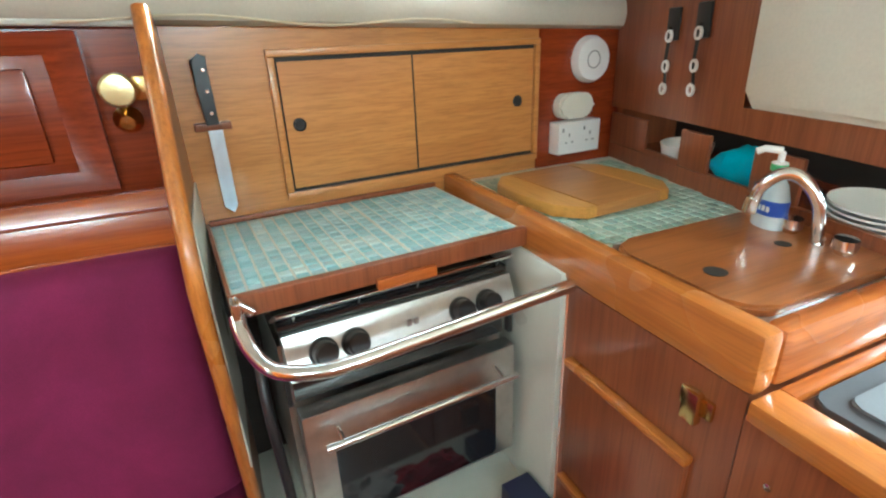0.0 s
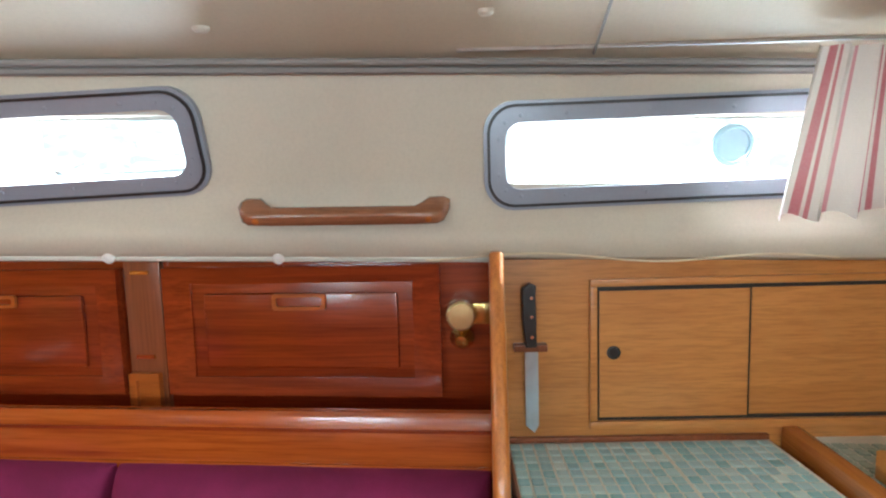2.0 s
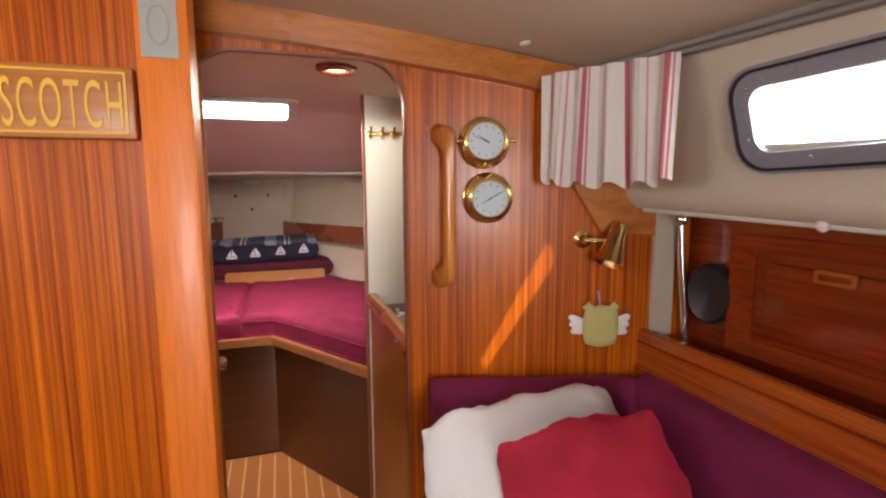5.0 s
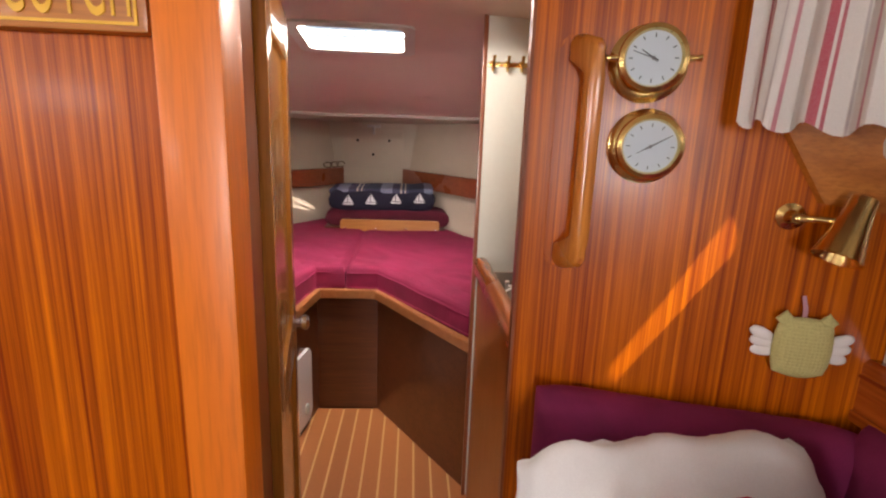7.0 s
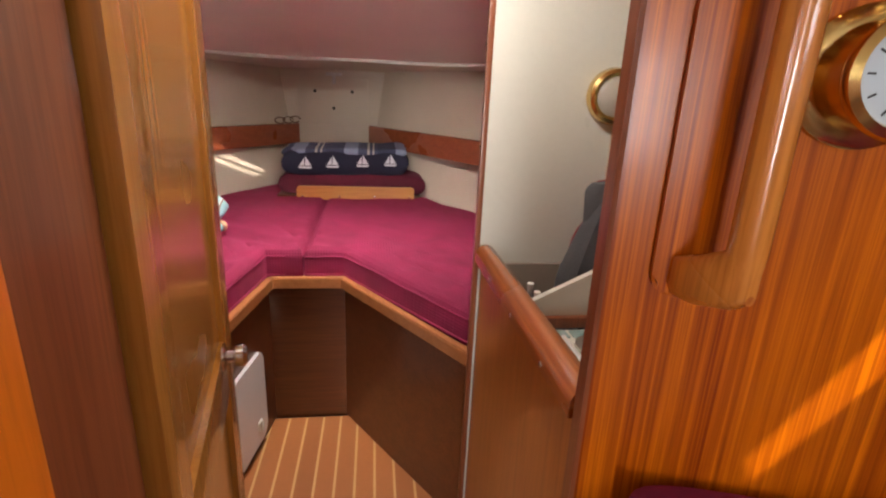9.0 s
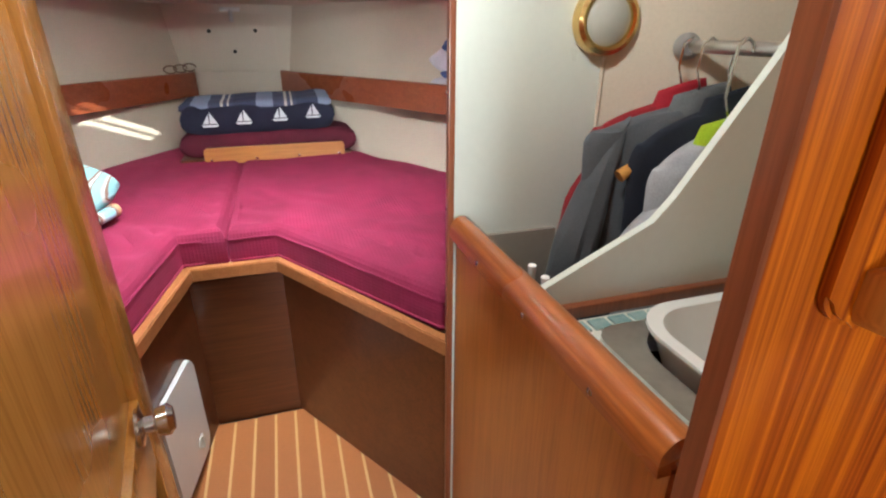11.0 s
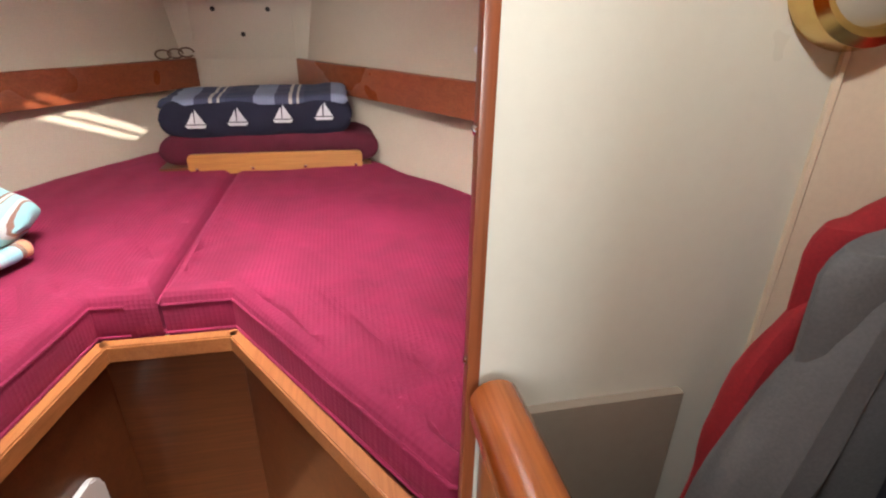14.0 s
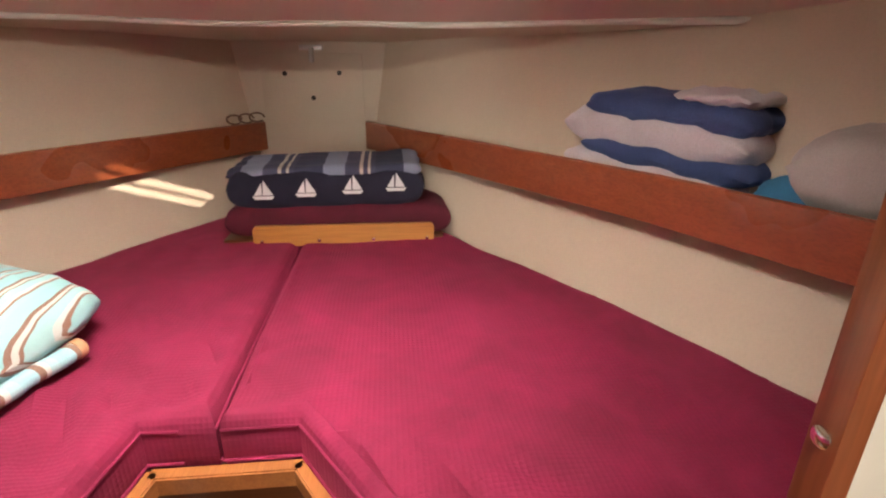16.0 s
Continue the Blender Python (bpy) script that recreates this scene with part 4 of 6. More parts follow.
slab(bm, rounded(0.122, 0.066, 0.032, 8), facing(*gal(-0.007, -0.785, 1.083), -GN), 0.030, 0.006)
part("body", bm, plain("ivory_plastic", (0.72, 0.68, 0.58), 0.4, 0, 0.04), co)
sk = thing("power_socket", gal(0, -0.78, 1.0), "white double power socket in a surface box", "socket")
part("box", G(-0.048, -0.007, -0.862, -0.715, 0.958, 1.044, bev=0.003), WHITE, sk)
for d in (-0.826, -0.752):
    bm = bmesh.new()
    for dd, z, w, h in ((0, 1.010, 0.004, 0.009), (0.011, 0.990, 0.007, 0.004), (-0.011, 0.990, 0.007, 0.004), (0.022, 1.024, 0.006, 0.010)):
        gbox(bm, -0.0492, -0.0478, d + dd - w / 2, d + dd + w / 2, z - h / 2, z + h / 2)
    part("pin_holes", bm, GREYTRIM, sk)

# partition between galley and settee
prof = [(1.20, 0.0), (1.02, 0.0), (0.93, 0.55), (0.885, 0.80), (0.862, 0.93), (0.90, 1.03), (0.98, 1.16), (1.08, 1.325), (1.20, 1.325)]
bm = bmesh.new()
prism(bm, prof, "y", 0.181, 0.200)
setting("wall_partition", bm, MAHOG_Z, "dark mahogany partition between galley and settee")
setting("wall_partition_lining", B(0.9, 1.2, 0.1775, 0.1802, 0.55, 1.02), OFFWHITE, "white lining on the galley side of the partition")
bm = bmesh.new()
tube(bm, [(x - 0.004, 0.1905, z) for x, z in prof[1:8]], [0.013] * 7, 10)
solo("partition_capping", bm, TEAK_Z, "rounded teak capping on the partition edge", "trim")

# tiled lid over the cooker
lid = thing("tiled_cover", gal(-0.2, -0.1, 0.9), "mosaic-tiled cover over the cooker edged in mahogany", "worktop")
part("board", G(-0.372, -0.004, -0.355, 0.172, 0.898, 0.922), GROUT, lid, "cream grout bed")
bm = bmesh.new()
gbox(bm, -0.390, -0.3725, -0.372, 0.176, 0.893, 0.929, 0.004)
gbox(bm, -0.372, -0.002, 0.1722, 0.1775, 0.893, 0.927)
gbox(bm, -0.013, -0.0015, -0.355, 0.172, 0.9225, 0.934, 0.003)
part("edging", bm, MAHOG_Z, lid, "mahogany edging")
part("finger_grip", G(-0.402, -0.3905, -0.155, -0.045, 0.885, 0.905, bev=0.003), PULL, lid, "orange wooden grip under the edge")
tm = bmesh.new()
box(tm, -0.0101, 0.0101, -0.0101, 0.0101, 0, 0.005, 0.0014, 1)
TILE = mesh("tile", tm, TILES)
tm = bmesh.new()
box(tm, -0.0101, 0.0101, -0.0101, 0.0101, 0, 0.005, 0.0014, 1)
TILE_G = mesh("tile", tm, TILES_GREEN)


def tile(me, p, parent, turn=PH):
    ob = new("tile", me)
    ob.parent = parent
    ob.matrix_parent_inverse = world_of(parent).inverted()
    ob.matrix_basis = Matrix.Translation(p) @ Matrix.Rotation(turn, 4, "Z")


for i in range(21):
    for j in range(14):
        gap = 0.004 if i > 11 else 0.0
        tile(TILE, gal(-0.357 + j * 0.0253, 0.158 - i * 0.0246 - gap + 0.002, 0.9200), lid)

# cooker
ck = thing("cooker", gal(-0.35, -0.1, 0.35), "stainless steel gimballed cooker with oven and gas hob", "cooker")
F = -0.405
part("body", G(-0.34, -0.03, -0.325, 0.12, 0.42, 0.80), STEEL, ck)
bm = bmesh.new()
tmp = bmesh.new()
prism(tmp, [(F + 0.03, 0.835), (F, 0.765), (F + 0.06, 0.765), (F + 0.06, 0.835)], "y", -0.325, 0.115)
add_local(bm, tmp)
fascia = part("fascia", bm, STEEL, ck, "brushed steel control panel")
for d in (0.055, -0.000, -0.205, -0.262):
    bm = bmesh.new()
    lathe(bm, ((0.025, 0), (0.024, 0.006), (0.021, 0.008), (0.019, 0.026), (0.016, 0.029), (0, 0.029)), facing(*gal(F + 0.013, d, 0.798), -GN + Vector((0, 0, 0.4))), 24)
    part("knob", bm, BLACK, fascia, "black control knob")
bm = bmesh.new()
for dx in (-0.112, -0.098):
    gbox(bm, F + 0.008, F + 0.0105, dx - 0.004, dx + 0.004, 0.800, 0.812)
part("emblem", bm, GREYTRIM, fascia)
part("hob", G(F + 0.04, -0.03, -0.325, 0.118, 0.836, 0.850, bev=0.003), OVENGLASS, ck, "black hob top")
for d in (0.02, -0.10, -0.22):
    bm = bmesh.new()
    lathe(bm, ((0.035, 0), (0.035, 0.008), (0.02, 0.014), (0, 0.014)), Matrix.Translation(gal(-0.2, d, 0.850)), 20)
    part("burner", bm, BLACK, ck)
bm = bmesh.new()
for z, n in ((0.872, F + 0.03), (0.868, F + 0.075)):
    tube(bm, [gal(n + 0.03, 0.122, z - 0.02), gal(n, 0.118, z), gal(n, -0.328, z), gal(n + 0.03, -0.332, z - 0.02)], 0.0045, 8)
for d in (0.09, -0.02, -0.13, -0.30):
    tube(bm, [gal(F + 0.03, d, 0.872), gal(F + 0.045, d, 0.85)], 0.003, 6)
part("fiddle_rail", bm, CHROME, ck, "chrome pan rails")
# black sheet paints the shade in the gap above the oven door
part("recess", G(F + 0.04, F + 0.05, -0.315, 0.11, 0.70, 0.765), OVENGLASS, ck, "black sheet for the shade in the gap under the control panel")
od = part("oven_door", G(F - 0.002, F + 0.035, -0.318, 0.112, 0.425, 0.692, bev=0.004), STEEL, ck, "brushed steel oven door")
bm = bmesh.new()
slab(bm, rounded(0.335, 0.185, 0.012), facing(*gal(F - 0.0035, -0.103, 0.528), -GN), 0.0022)
part("oven_window", bm, OVENGLASS, od, "black glass oven window")
bm = bmesh.new()
tube(bm, [gal(F - 0.04, 0.085, 0.648), gal(F - 0.04, -0.30, 0.648)], 0.007, 12)
for d in (0.055, -0.268):
    tube(bm, [gal(F, d, 0.66), gal(F - 0.04, d, 0.648)], 0.005, 8)
part("handle", bm, CHROME, od, "chrome bar handle")
bm = bmesh.new()
for d in (0.119, -0.329):
    gbox(bm, F + 0.03, F + 0.045, d - 0.004, d + 0.004, 0.70, 0.76)
part("gimbal_latch", bm, BLACK, ck)
setting("wall_cooker_aft", B(0.738, 1.24, -0.384, -0.372, 0.02, 0.884), OFFWHITE, "white lining beside the cooker")
# sheet behind the cooker, near-black to paint the shade of its recess
setting("cooker_recess_shade", G(-0.02, -0.008, -0.36, 0.25, 0.02, 0.89), DARK, "near-black sheet behind the cooker, the recess's shade put in its colour")
bm = bmesh.new()
tube(bm, smooth_path([gal(-0.30, 0.15, 0.80), gal(-0.36, 0.155, 0.70), gal(-0.38, 0.15, 0.55), gal(-0.36, 0.145, 0.40), gal(-0.25, 0.14, 0.2)]), 0.009, 12)
solo("gas_hose", bm, BLACK, "black gas hose beside the cooker", "hose")
setting("shelf", G(-0.60, -0.02, -0.358, 0.19, 0.30, 0.32), OFFWHITE, "white floor of the cooker recess")
part_box = thing("first_aid_box", gal(-0.48, -0.30, 0.32), "small dark blue box under the cooker", "box")
part("body", G(-0.54, -0.44, -0.335, -0.265, 0.321, 0.372, bev=0.004), plain("navy_card", (0.02, 0.025, 0.07), 0.5), part_box)
bt = thing("cloth_bundle", gal(-0.50, -0.12, 0.32), "crumpled red and white cloth under the cooker", "cloth")
bm = bmesh.new()
pillow(bm, Matrix.Translation(gal(-0.50, -0.16, 0.345)), 0.10, 0.16, 0.05, 2.4, 14, 0.02, 3)
part("red_cloth", bm, VELVET, bt)
bm = bmesh.new()
pillow(bm, Matrix.Translation(gal(-0.52, -0.03, 0.34)), 0.10, 0.14, 0.045, 2.4, 14, 0.02, 7)
part("white_cloth", bm, LINEN, bt)
setting("trim", G(-0.61, -0.585, -0.345, -0.285, 0.35, 0.41, bev=0.006), MAHOG_Z, "small mahogany stop block")

# chrome crash bar
bar = thing("crash_bar", gal(-0.5, -0.1, 0.85), "curved chrome crash bar in front of the cooker", "rail")
bm = bmesh.new()
pts = [gal(-0.40, 0.172, 0.905), gal(-0.42, 0.170, 0.885), gal(-0.455, 0.160, 0.864), gal(-0.490, 0.140, 0.854), gal(-0.512, 0.10, 0.851), gal(-0.522, 0.05, 0.851), gal(-0.525, -0.06, 0.856), gal(-0.53, -0.22, 0.866), gal(-0.535, -0.30, 0.872), gal(-0.535, -0.338, 0.873)]
tube(bm, smooth_path(pts), 0.0115, 16)
part("bar", bm, CHROME, bar)
bm = bmesh.new()
gbox(bm, -0.415, -0.385, 0.165, 0.177, 0.89, 0.93, 0.003)
tube(bm, [gal(-0.40, 0.170, 0.925), gal(-0.40, 0.150, 0.905)], 0.008, 10)
part("bracket", bm, CHROME, bar)

# worktop with sink lid
wt = thing("worktop", gal(-0.3, -0.6, 0.9), "galley worktop with green mosaic tiles and a teak surround", "worktop")
part("bed", B(0.4265, 1.27, -0.96, -0.40, 0.895, 0.921), GROUT, wt, "cream grout bed")
part("fiddle", B(0.393, 1.25, -0.418, -0.380, 0.868, 0.952, bev=0.014), TEAK_X, wt, "teak fiddle between cooker and worktop")
part("front_fiddle", B(0.393, 0.425, -0.99, -0.4185, 0.868, 0.948, bev=0.014), TEAK, wt, "broad rounded teak front edge")
for i in range(25):
    for j in range(20):
        p = Vector((1.215 - i * 0.0246, -0.424 - j * 0.0246, 0.919))
        covered = (0.88 < p.x < 1.13 and -0.76 < p.y < -0.48) or (p.x < 0.70 and p.y < -0.43 and p.y > -0.80) or p.y < -0.85 - 0.24 * (p.x - 0.9) or (p.x < 0.62 and p.y < -0.78)
        if not covered:
            tile(TILE_G, p, wt, radians(1))
lid2 = thing("teak_sink_cover", (0.53, -0.60, 0.93), "varnished teak lid with a finger hole covering the sink", "lid")
bm = bmesh.new()
slab(bm, rounded(0.26, 0.36, 0.045), Matrix.Translation((0.572, -0.612, 0.9285)), 0.014, 0.005)
part("board", bm, wood("lid_teak", (0.22, 0.066, 0.016), (0.42, 0.145, 0.038), "y", 0.26, 0.8, 0.7), lid2)
# discs on the lid, near-black to paint the shade inside the finger holes
bm = bmesh.new()
lathe(bm, ((0.016, 0), (0.0165, 0.0008), (0.012, 0.0009), (0, 0.0004)), Matrix.Translation((0.545, -0.49, 0.9425)), 24)
lathe(bm, ((0.012, 0), (0.0125, 0.0008), (0.009, 0.0009), (0, 0.0004)), Matrix.Translation((0.565, -0.665, 0.9425)), 20)
part("finger_hole", bm, DARK, lid2, "near-black disc for the shade in a round finger hole")
bm = bmesh.new()
slab(bm, rounded(0.29, 0.40, 0.045), Matrix.Translation((0.574, -0.626, 0.9215)), 0.007, 0.002)
solo("sink", bm, STEEL, "stainless steel sink rim under the lid", "sink")
# brass lamp on the aft wall
gl = thing("galley_lamp", (1.03, -0.85, 1.515), "small brass swivel lamp with a conical shade", "lamp")
bm = bmesh.new()
lathe(bm, ((0.024, 0), (0.024, 0.005), (0.012, 0.010), (0.009, 0.03), (0.020, 0.036), (0.024, 0.05), (0.018, 0.066), (0, 0.072)), facing(1.03, -0.8485, 1.515, (0, 1, 0)), 24)
part("swivel", bm, BRASS, gl)
bm = bmesh.new()
lathe(bm, ((0, 0.112), (0.018, 0.110), (0.022, 0.10), (0.026, 0.05), (0.040, 0.004), (0.041, 0), (0.037, 0.002), (0.023, 0.05)), facing(1.105, -0.80, 1.475, (-0.45, 0.0, 0.9)), 28)
part("shade", bm, BRASS, gl, "conical brass shade")
bm = bmesh.new()
tube(bm, [(1.03, -0.80, 1.515), (1.055, -0.80, 1.525), (1.085, -0.80, 1.53)], 0.005, 8)
part("arm", bm, BRASS, gl)

# chopping board
cbd = thing("chopping_board", (1.0, -0.6, 0.925), "wooden chopping board with paler rounded ends", "board")
PALE = wood("beech", (0.48, 0.21, 0.04), (0.62, 0.32, 0.075), "x", 0.4, 0.7, 0.5, 0.1)
q = Matrix.Translation((1.005, -0.615, 0.926)) @ Matrix.Rotation(radians(4), 4, "Z")
bm = bmesh.new()
slab(bm, [(-0.15, -0.09), (0.15, -0.09), (0.15, 0.09), (-0.15, 0.09)], q, 0.024, 0.002)
part("board", bm, wood("board_teak", (0.36, 0.15, 0.04), (0.5, 0.22, 0.06), "y", 0.4, 0.8, 0.5, 0.1), cbd)
for s in (1, -1):
    bm = bmesh.new()
    slab(bm, [(-0.15, s * 0.0905), (0.15, s * 0.0905), (0.15, s * 0.115), (0.10, s * 0.158), (0.0, s * 0.166), (-0.10, s * 0.158), (-0.15, s * 0.115)][::s], q, 0.024, 0.002)
    part("end_cap", bm, PALE, cbd, "paler end grain cap")

# locker front under the worktop
fr = thing("galley_locker", (0.56, -0.39, 0.4), "brown mahogany galley locker front with drawers", "locker")
part("front", B(0.401, 0.735, -0.405, -0.387, 0.02, 0.867), MAHOG_Z, fr)
part("side", B(0.401, 0.415, -1.0, -0.406, 0.02, 0.85), MAHOG_Z, fr)
for z0, z1 in ((0.47, 0.715), (0.10, 0.44)):
    dr = part("drawer_front", B(0.455, 0.71, -0.3865, -0.376, z0, z1, bev=0.002), MAHOG_Z, fr)
    part("moulding", B(0.45, 0.715, -0.3865, -0.368, z1, z1 + 0.014, bev=0.005), TEAK_X, dr, "teak moulding")
bm = bmesh.new()
box(bm, 0.435, 0.485, -0.3865, -0.380, 0.80, 0.828, 0.003)
box(bm, 0.447, 0.472, -0.380, -0.366, 0.790, 0.838, 0.004)
part("latch", bm, BRASS, fr, "brass turn-button latch")
ice = thing("icebox_top", (0.3, -0.75, 0.8), "lower worktop with a grey mat beside the sink", "worktop")
part("front", B(0.02, 0.398, -0.402, -0.384, 0.02, 0.842), MAHOG_Z, ice)
part("top", B(0.02, 0.392, -0.95, -0.403, 0.835, 0.858), DARKW, ice)
part("edge", B(0.015, 0.392, -0.425, -0.372, 0.843, 0.872, bev=0.006), TEAK_X, ice, "teak edge")
part("inner_edge", B(0.372, 0.392, -0.95, -0.4255, 0.858, 0.8705, bev=0.003), TEAK, ice, "teak edge")
bm = bmesh.new()
slab(bm, rounded(0.33, 0.50, 0.02), Matrix.Translation((0.203, -0.69, 0.8585)), 0.010, 0.002)
mat_ = part("mat_border", bm, plain("dark_mat_border", (0.06, 0.06, 0.07), 0.9, 0, 0.3, 300, 0.4), ice, "dark bound edge")
bm = bmesh.new()
slab(bm, rounded(0.28, 0.45, 0.015), Matrix.Translation((0.203, -0.69, 0.8665)), 0.006, 0.002)
part("mat", bm, plain("grey_speckled_mat", (0.17, 0.18, 0.20), 0.9, 0, 0.4, 300, 0.5), ice, "grey speckled mat")
screws(ice, [(0.355, -0.3835, 0.77), (0.385, -0.3835, 0.62), (0.2, -0.3835, 0.77)], (0, 1, 0), 0.005)

# ---- aft wall of the galley with its pigeonholes ----
AY = -0.85
before = set(bpy.data.objects)
bm = bmesh.new()
cuts = [(0.962, 1.10, 0.977), (0.741, 0.863, 0.968), (0.44, 0.63, 0.965)]
edges = [0.36] + [v for a, b, _ in sorted(cuts) for v in (a, b)] + [1.28]
box(bm, 0.36, 1.28, AY - 0.012, AY, 0.90, 0.964)
for a, b in zip(edges[::2], edges[1::2]):
    box(bm, a, b, AY - 0.012, AY, 0.9642, 1.050, 0.005)
for a, b, z in cuts:
    box(bm, a, b, AY - 0.0118, AY - 0.0002, 0.9642, z)
setting("wall_galley_aft", bm, MAHOG_Z, "mahogany board with pigeonholes above the worktop")
setting("wall_galley_aft_upper", B(0.79, 1.28, AY - 0.03, AY, 1.066, 1.75), MAHOG_Z, "upright-grained mahogany panel")
setting("trim", B(0.36, 0.789, AY - 0.03, AY + 0.001, 1.066, 1.118), MAHOG_Z, "mahogany rail over the pigeonholes")
bm = bmesh.new()
slab(bm, [(0.20, -0.30), (0.20, 0.4), (-0.225, 0.4), (-0.225, -0.27), (-0.20, -0.30)][::-1], facing(0.56, AY - 0.03, 1.42, (0, 1, 0)), 0.05, 0.012)
setting("wall_galley_lining", bm, VINYL, "cream padded lining panel")
# pigeonhole back coloured near-black, so their inner shade is painted in
setting("wall_galley_recess", B(0.36, 1.28, AY - 0.26, AY - 0.25, 0.9, 1.75), DARK, "back of the pigeonholes, their shade put in its near-black colour")
setting("shelf", B(0.36, 1.28, AY - 0.25, AY - 0.0125, 0.93, 0.945), MAHOG, "shelf in the pigeonholes")
bm = bmesh.new()
lathe(bm, ((0.04, 0), (0.065, 0.02), (0.072, 0.05), (0.069, 0.05), (0.06, 0.022), (0, 0.006)), Matrix.Translation((1.03, AY - 0.09, 0.946)), 28)
solo("bowl", bm, WHITE, "white bowl in a pigeonhole", "bowl")
bm = bmesh.new()
pillow(bm, Matrix.Translation((0.80, AY - 0.075, 0.985)), 0.15, 0.12, 0.085, 3, 16, 0.012, 5)
solo("dish_cloth", bm, fabric("turquoise_towel", (0.02, 0.36, 0.50), (0.02, 0.26, 0.38), 300), "folded turquoise cloth in a pigeonhole", "cloth")
for k in range(4):
    bm = bmesh.new()
    lathe(bm, ((0.05, 0), (0.085, 0.010), (0.084, 0.013), (0.05, 0.004), (0, 0.003)), Matrix.Translation((0.54, AY - 0.10, 0.9455 + k * 0.009)), 32)
    solo("plate", bm, WHITE, "white plate in a stack", "plate", "stacked plates")
# tools on the wall
for x, zt in ((1.035, 1.27), (0.935, 1.275)):
    t = thing("bottle_opener", (x, AY, 1.2), "hanging black and white bottle opener", "opener")
    bm = bmesh.new()
    box(bm, x - 0.022, x + 0.022, AY, AY + 0.008, zt - 0.03, zt + 0.04, 0.004)
    part("holder", bm, BLACK, t)
    bm = bmesh.new()
    tube(bm, [(x, AY + 0.012, zt), (x + 0.004, AY + 0.014, zt - 0.07), (x - 0.004, AY + 0.013, zt - 0.13)], [0.006, 0.004, 0.004], 8)
    part("shaft", bm, DARK, t)
    bm = bmesh.new()
    for z in (zt - 0.02, zt - 0.085, zt - 0.135):
        ring(bm, [(0.012 * math.cos(a), 0.014 * math.sin(a)) for a in np.linspace(0, 2 * math.pi, 18, False)], [(0.006 * math.cos(a), 0.008 * math.sin(a)) for a in np.linspace(0, 2 * math.pi, 18, False)], facing(x, AY + 0.012, z, (0, 1, 0)), 0.006)
    part("loop", bm, WHITE, t, "white plastic loops")
# soap bottle and tap
soap = thing("soap_bottle", (0.635, -0.79, 0.921), "clear washing-up liquid bottle with a white pump", "bottle")
bm = bmesh.new()
lathe(bm, ((0.030, 0), (0.032, 0.01), (0.032, 0.07), (0.024, 0.095), (0.012, 0.11), (0.012, 0.118)), Matrix.Translation((0.635, -0.79, 0.9215)) @ Matrix.Diagonal((1, 0.75, 1, 1)), 28)
part("body", bm, plain("pale_clear_plastic", (0.58, 0.64, 0.66), 0.15), soap)
bm = bmesh.new()
lathe(bm, ((0.0322, 0.044), (0.0326, 0.046), (0.0326, 0.068), (0.0322, 0.070)), Matrix.Translation((0.635, -0.79, 0.9215)) @ Matrix.Diagonal((1, 0.76, 1, 1)), 28)
part("label", bm, plain("blue_label", (0.03, 0.08, 0.42), 0.4), soap, "blue printed label")
bm = bmesh.new()
for k in range(4):
    box(bm, 0.618 + k * 0.009, 0.624 + k * 0.009, -0.7645, -0.7638, 0.974, 0.983)
part("lettering", bm, WHITE, soap)
bm = bmesh.new()
lathe(bm, ((0.014, 0), (0.014, 0.012), (0.006, 0.014), (0.006, 0.03), (0, 0.03)), Matrix.Translation((0.635, -0.79, 1.04)), 18)
tube(bm, [(0.635, -0.79, 1.072), (0.655, -0.77, 1.074), (0.665, -0.762, 1.068)], 0.006, 10)
part("pump", bm, WHITE, soap, "white pump")
bm = bmesh.new()
lathe(bm, ((0.0145, 0), (0.0145, 0.010), (0.013, 0.012)), Matrix.Translation((0.635, -0.79, 1.0395)), 20)
part("collar", bm, plain("green_collar", (0.10, 0.48, 0.20), 0.4), soap, "green collar")
tap = thing("tap", (0.55, -0.80, 0.93), "chrome mixer tap with a swan neck", "tap")
bm = bmesh.new()
tube(bm, smooth_path([(0.543, -0.800, 0.93), (0.545, -0.795, 0.97), (0.552, -0.788, 1.01), (0.575, -0.772, 1.042), (0.60, -0.755, 1.046), (0.622, -0.738, 1.022), (0.630, -0.733, 0.99)]), 0.0105, 16)
lathe(bm, ((0.020, 0), (0.018, 0.010), (0.012, 0.022), (0.011, 0.03)), Matrix.Translation((0.543, -0.80, 0.9215)), 20)
tube(bm, [(0.629, -0.734, 1.002), (0.632, -0.732, 0.978)], 0.013, 16)
part("spout", bm, CHROME, tap)
for dx in (-0.05, 0.045):
    bm = bmesh.new()
    lathe(bm, ((0.022, 0), (0.020, 0.012), (0.010, 0.018), (0.020, 0.030), (0.018, 0.045), (0, 0.048)), Matrix.Translation((0.55 + dx, -0.80, 0.9215)), 14)
    part("valve", bm, CHROME, tap)

# the whole aft wall stands a little aslant
for ob in set(bpy.data.objects) - before:
    if ob.type == "MESH":
        for v in ob.data.vertices:
            v.co.y -= 0.24 * (v.co.x - 0.9)

# ---- forecabin: shell ----
def half(y):
    """Half width of the hull lining at bed height."""
    ks = ((1.7, 1.42), (2.5, 1.29), (2.99, 1.125), (3.43, 0.918), (4.04, 0.54), (4.28, 0.37), (4.62, 0.20))
    for (a, p), (b, q) in zip(ks, ks[1:]):
        if y <= b:
            return p + (q - p) * (y - a) / (b - a)
    return ks[-1][1]


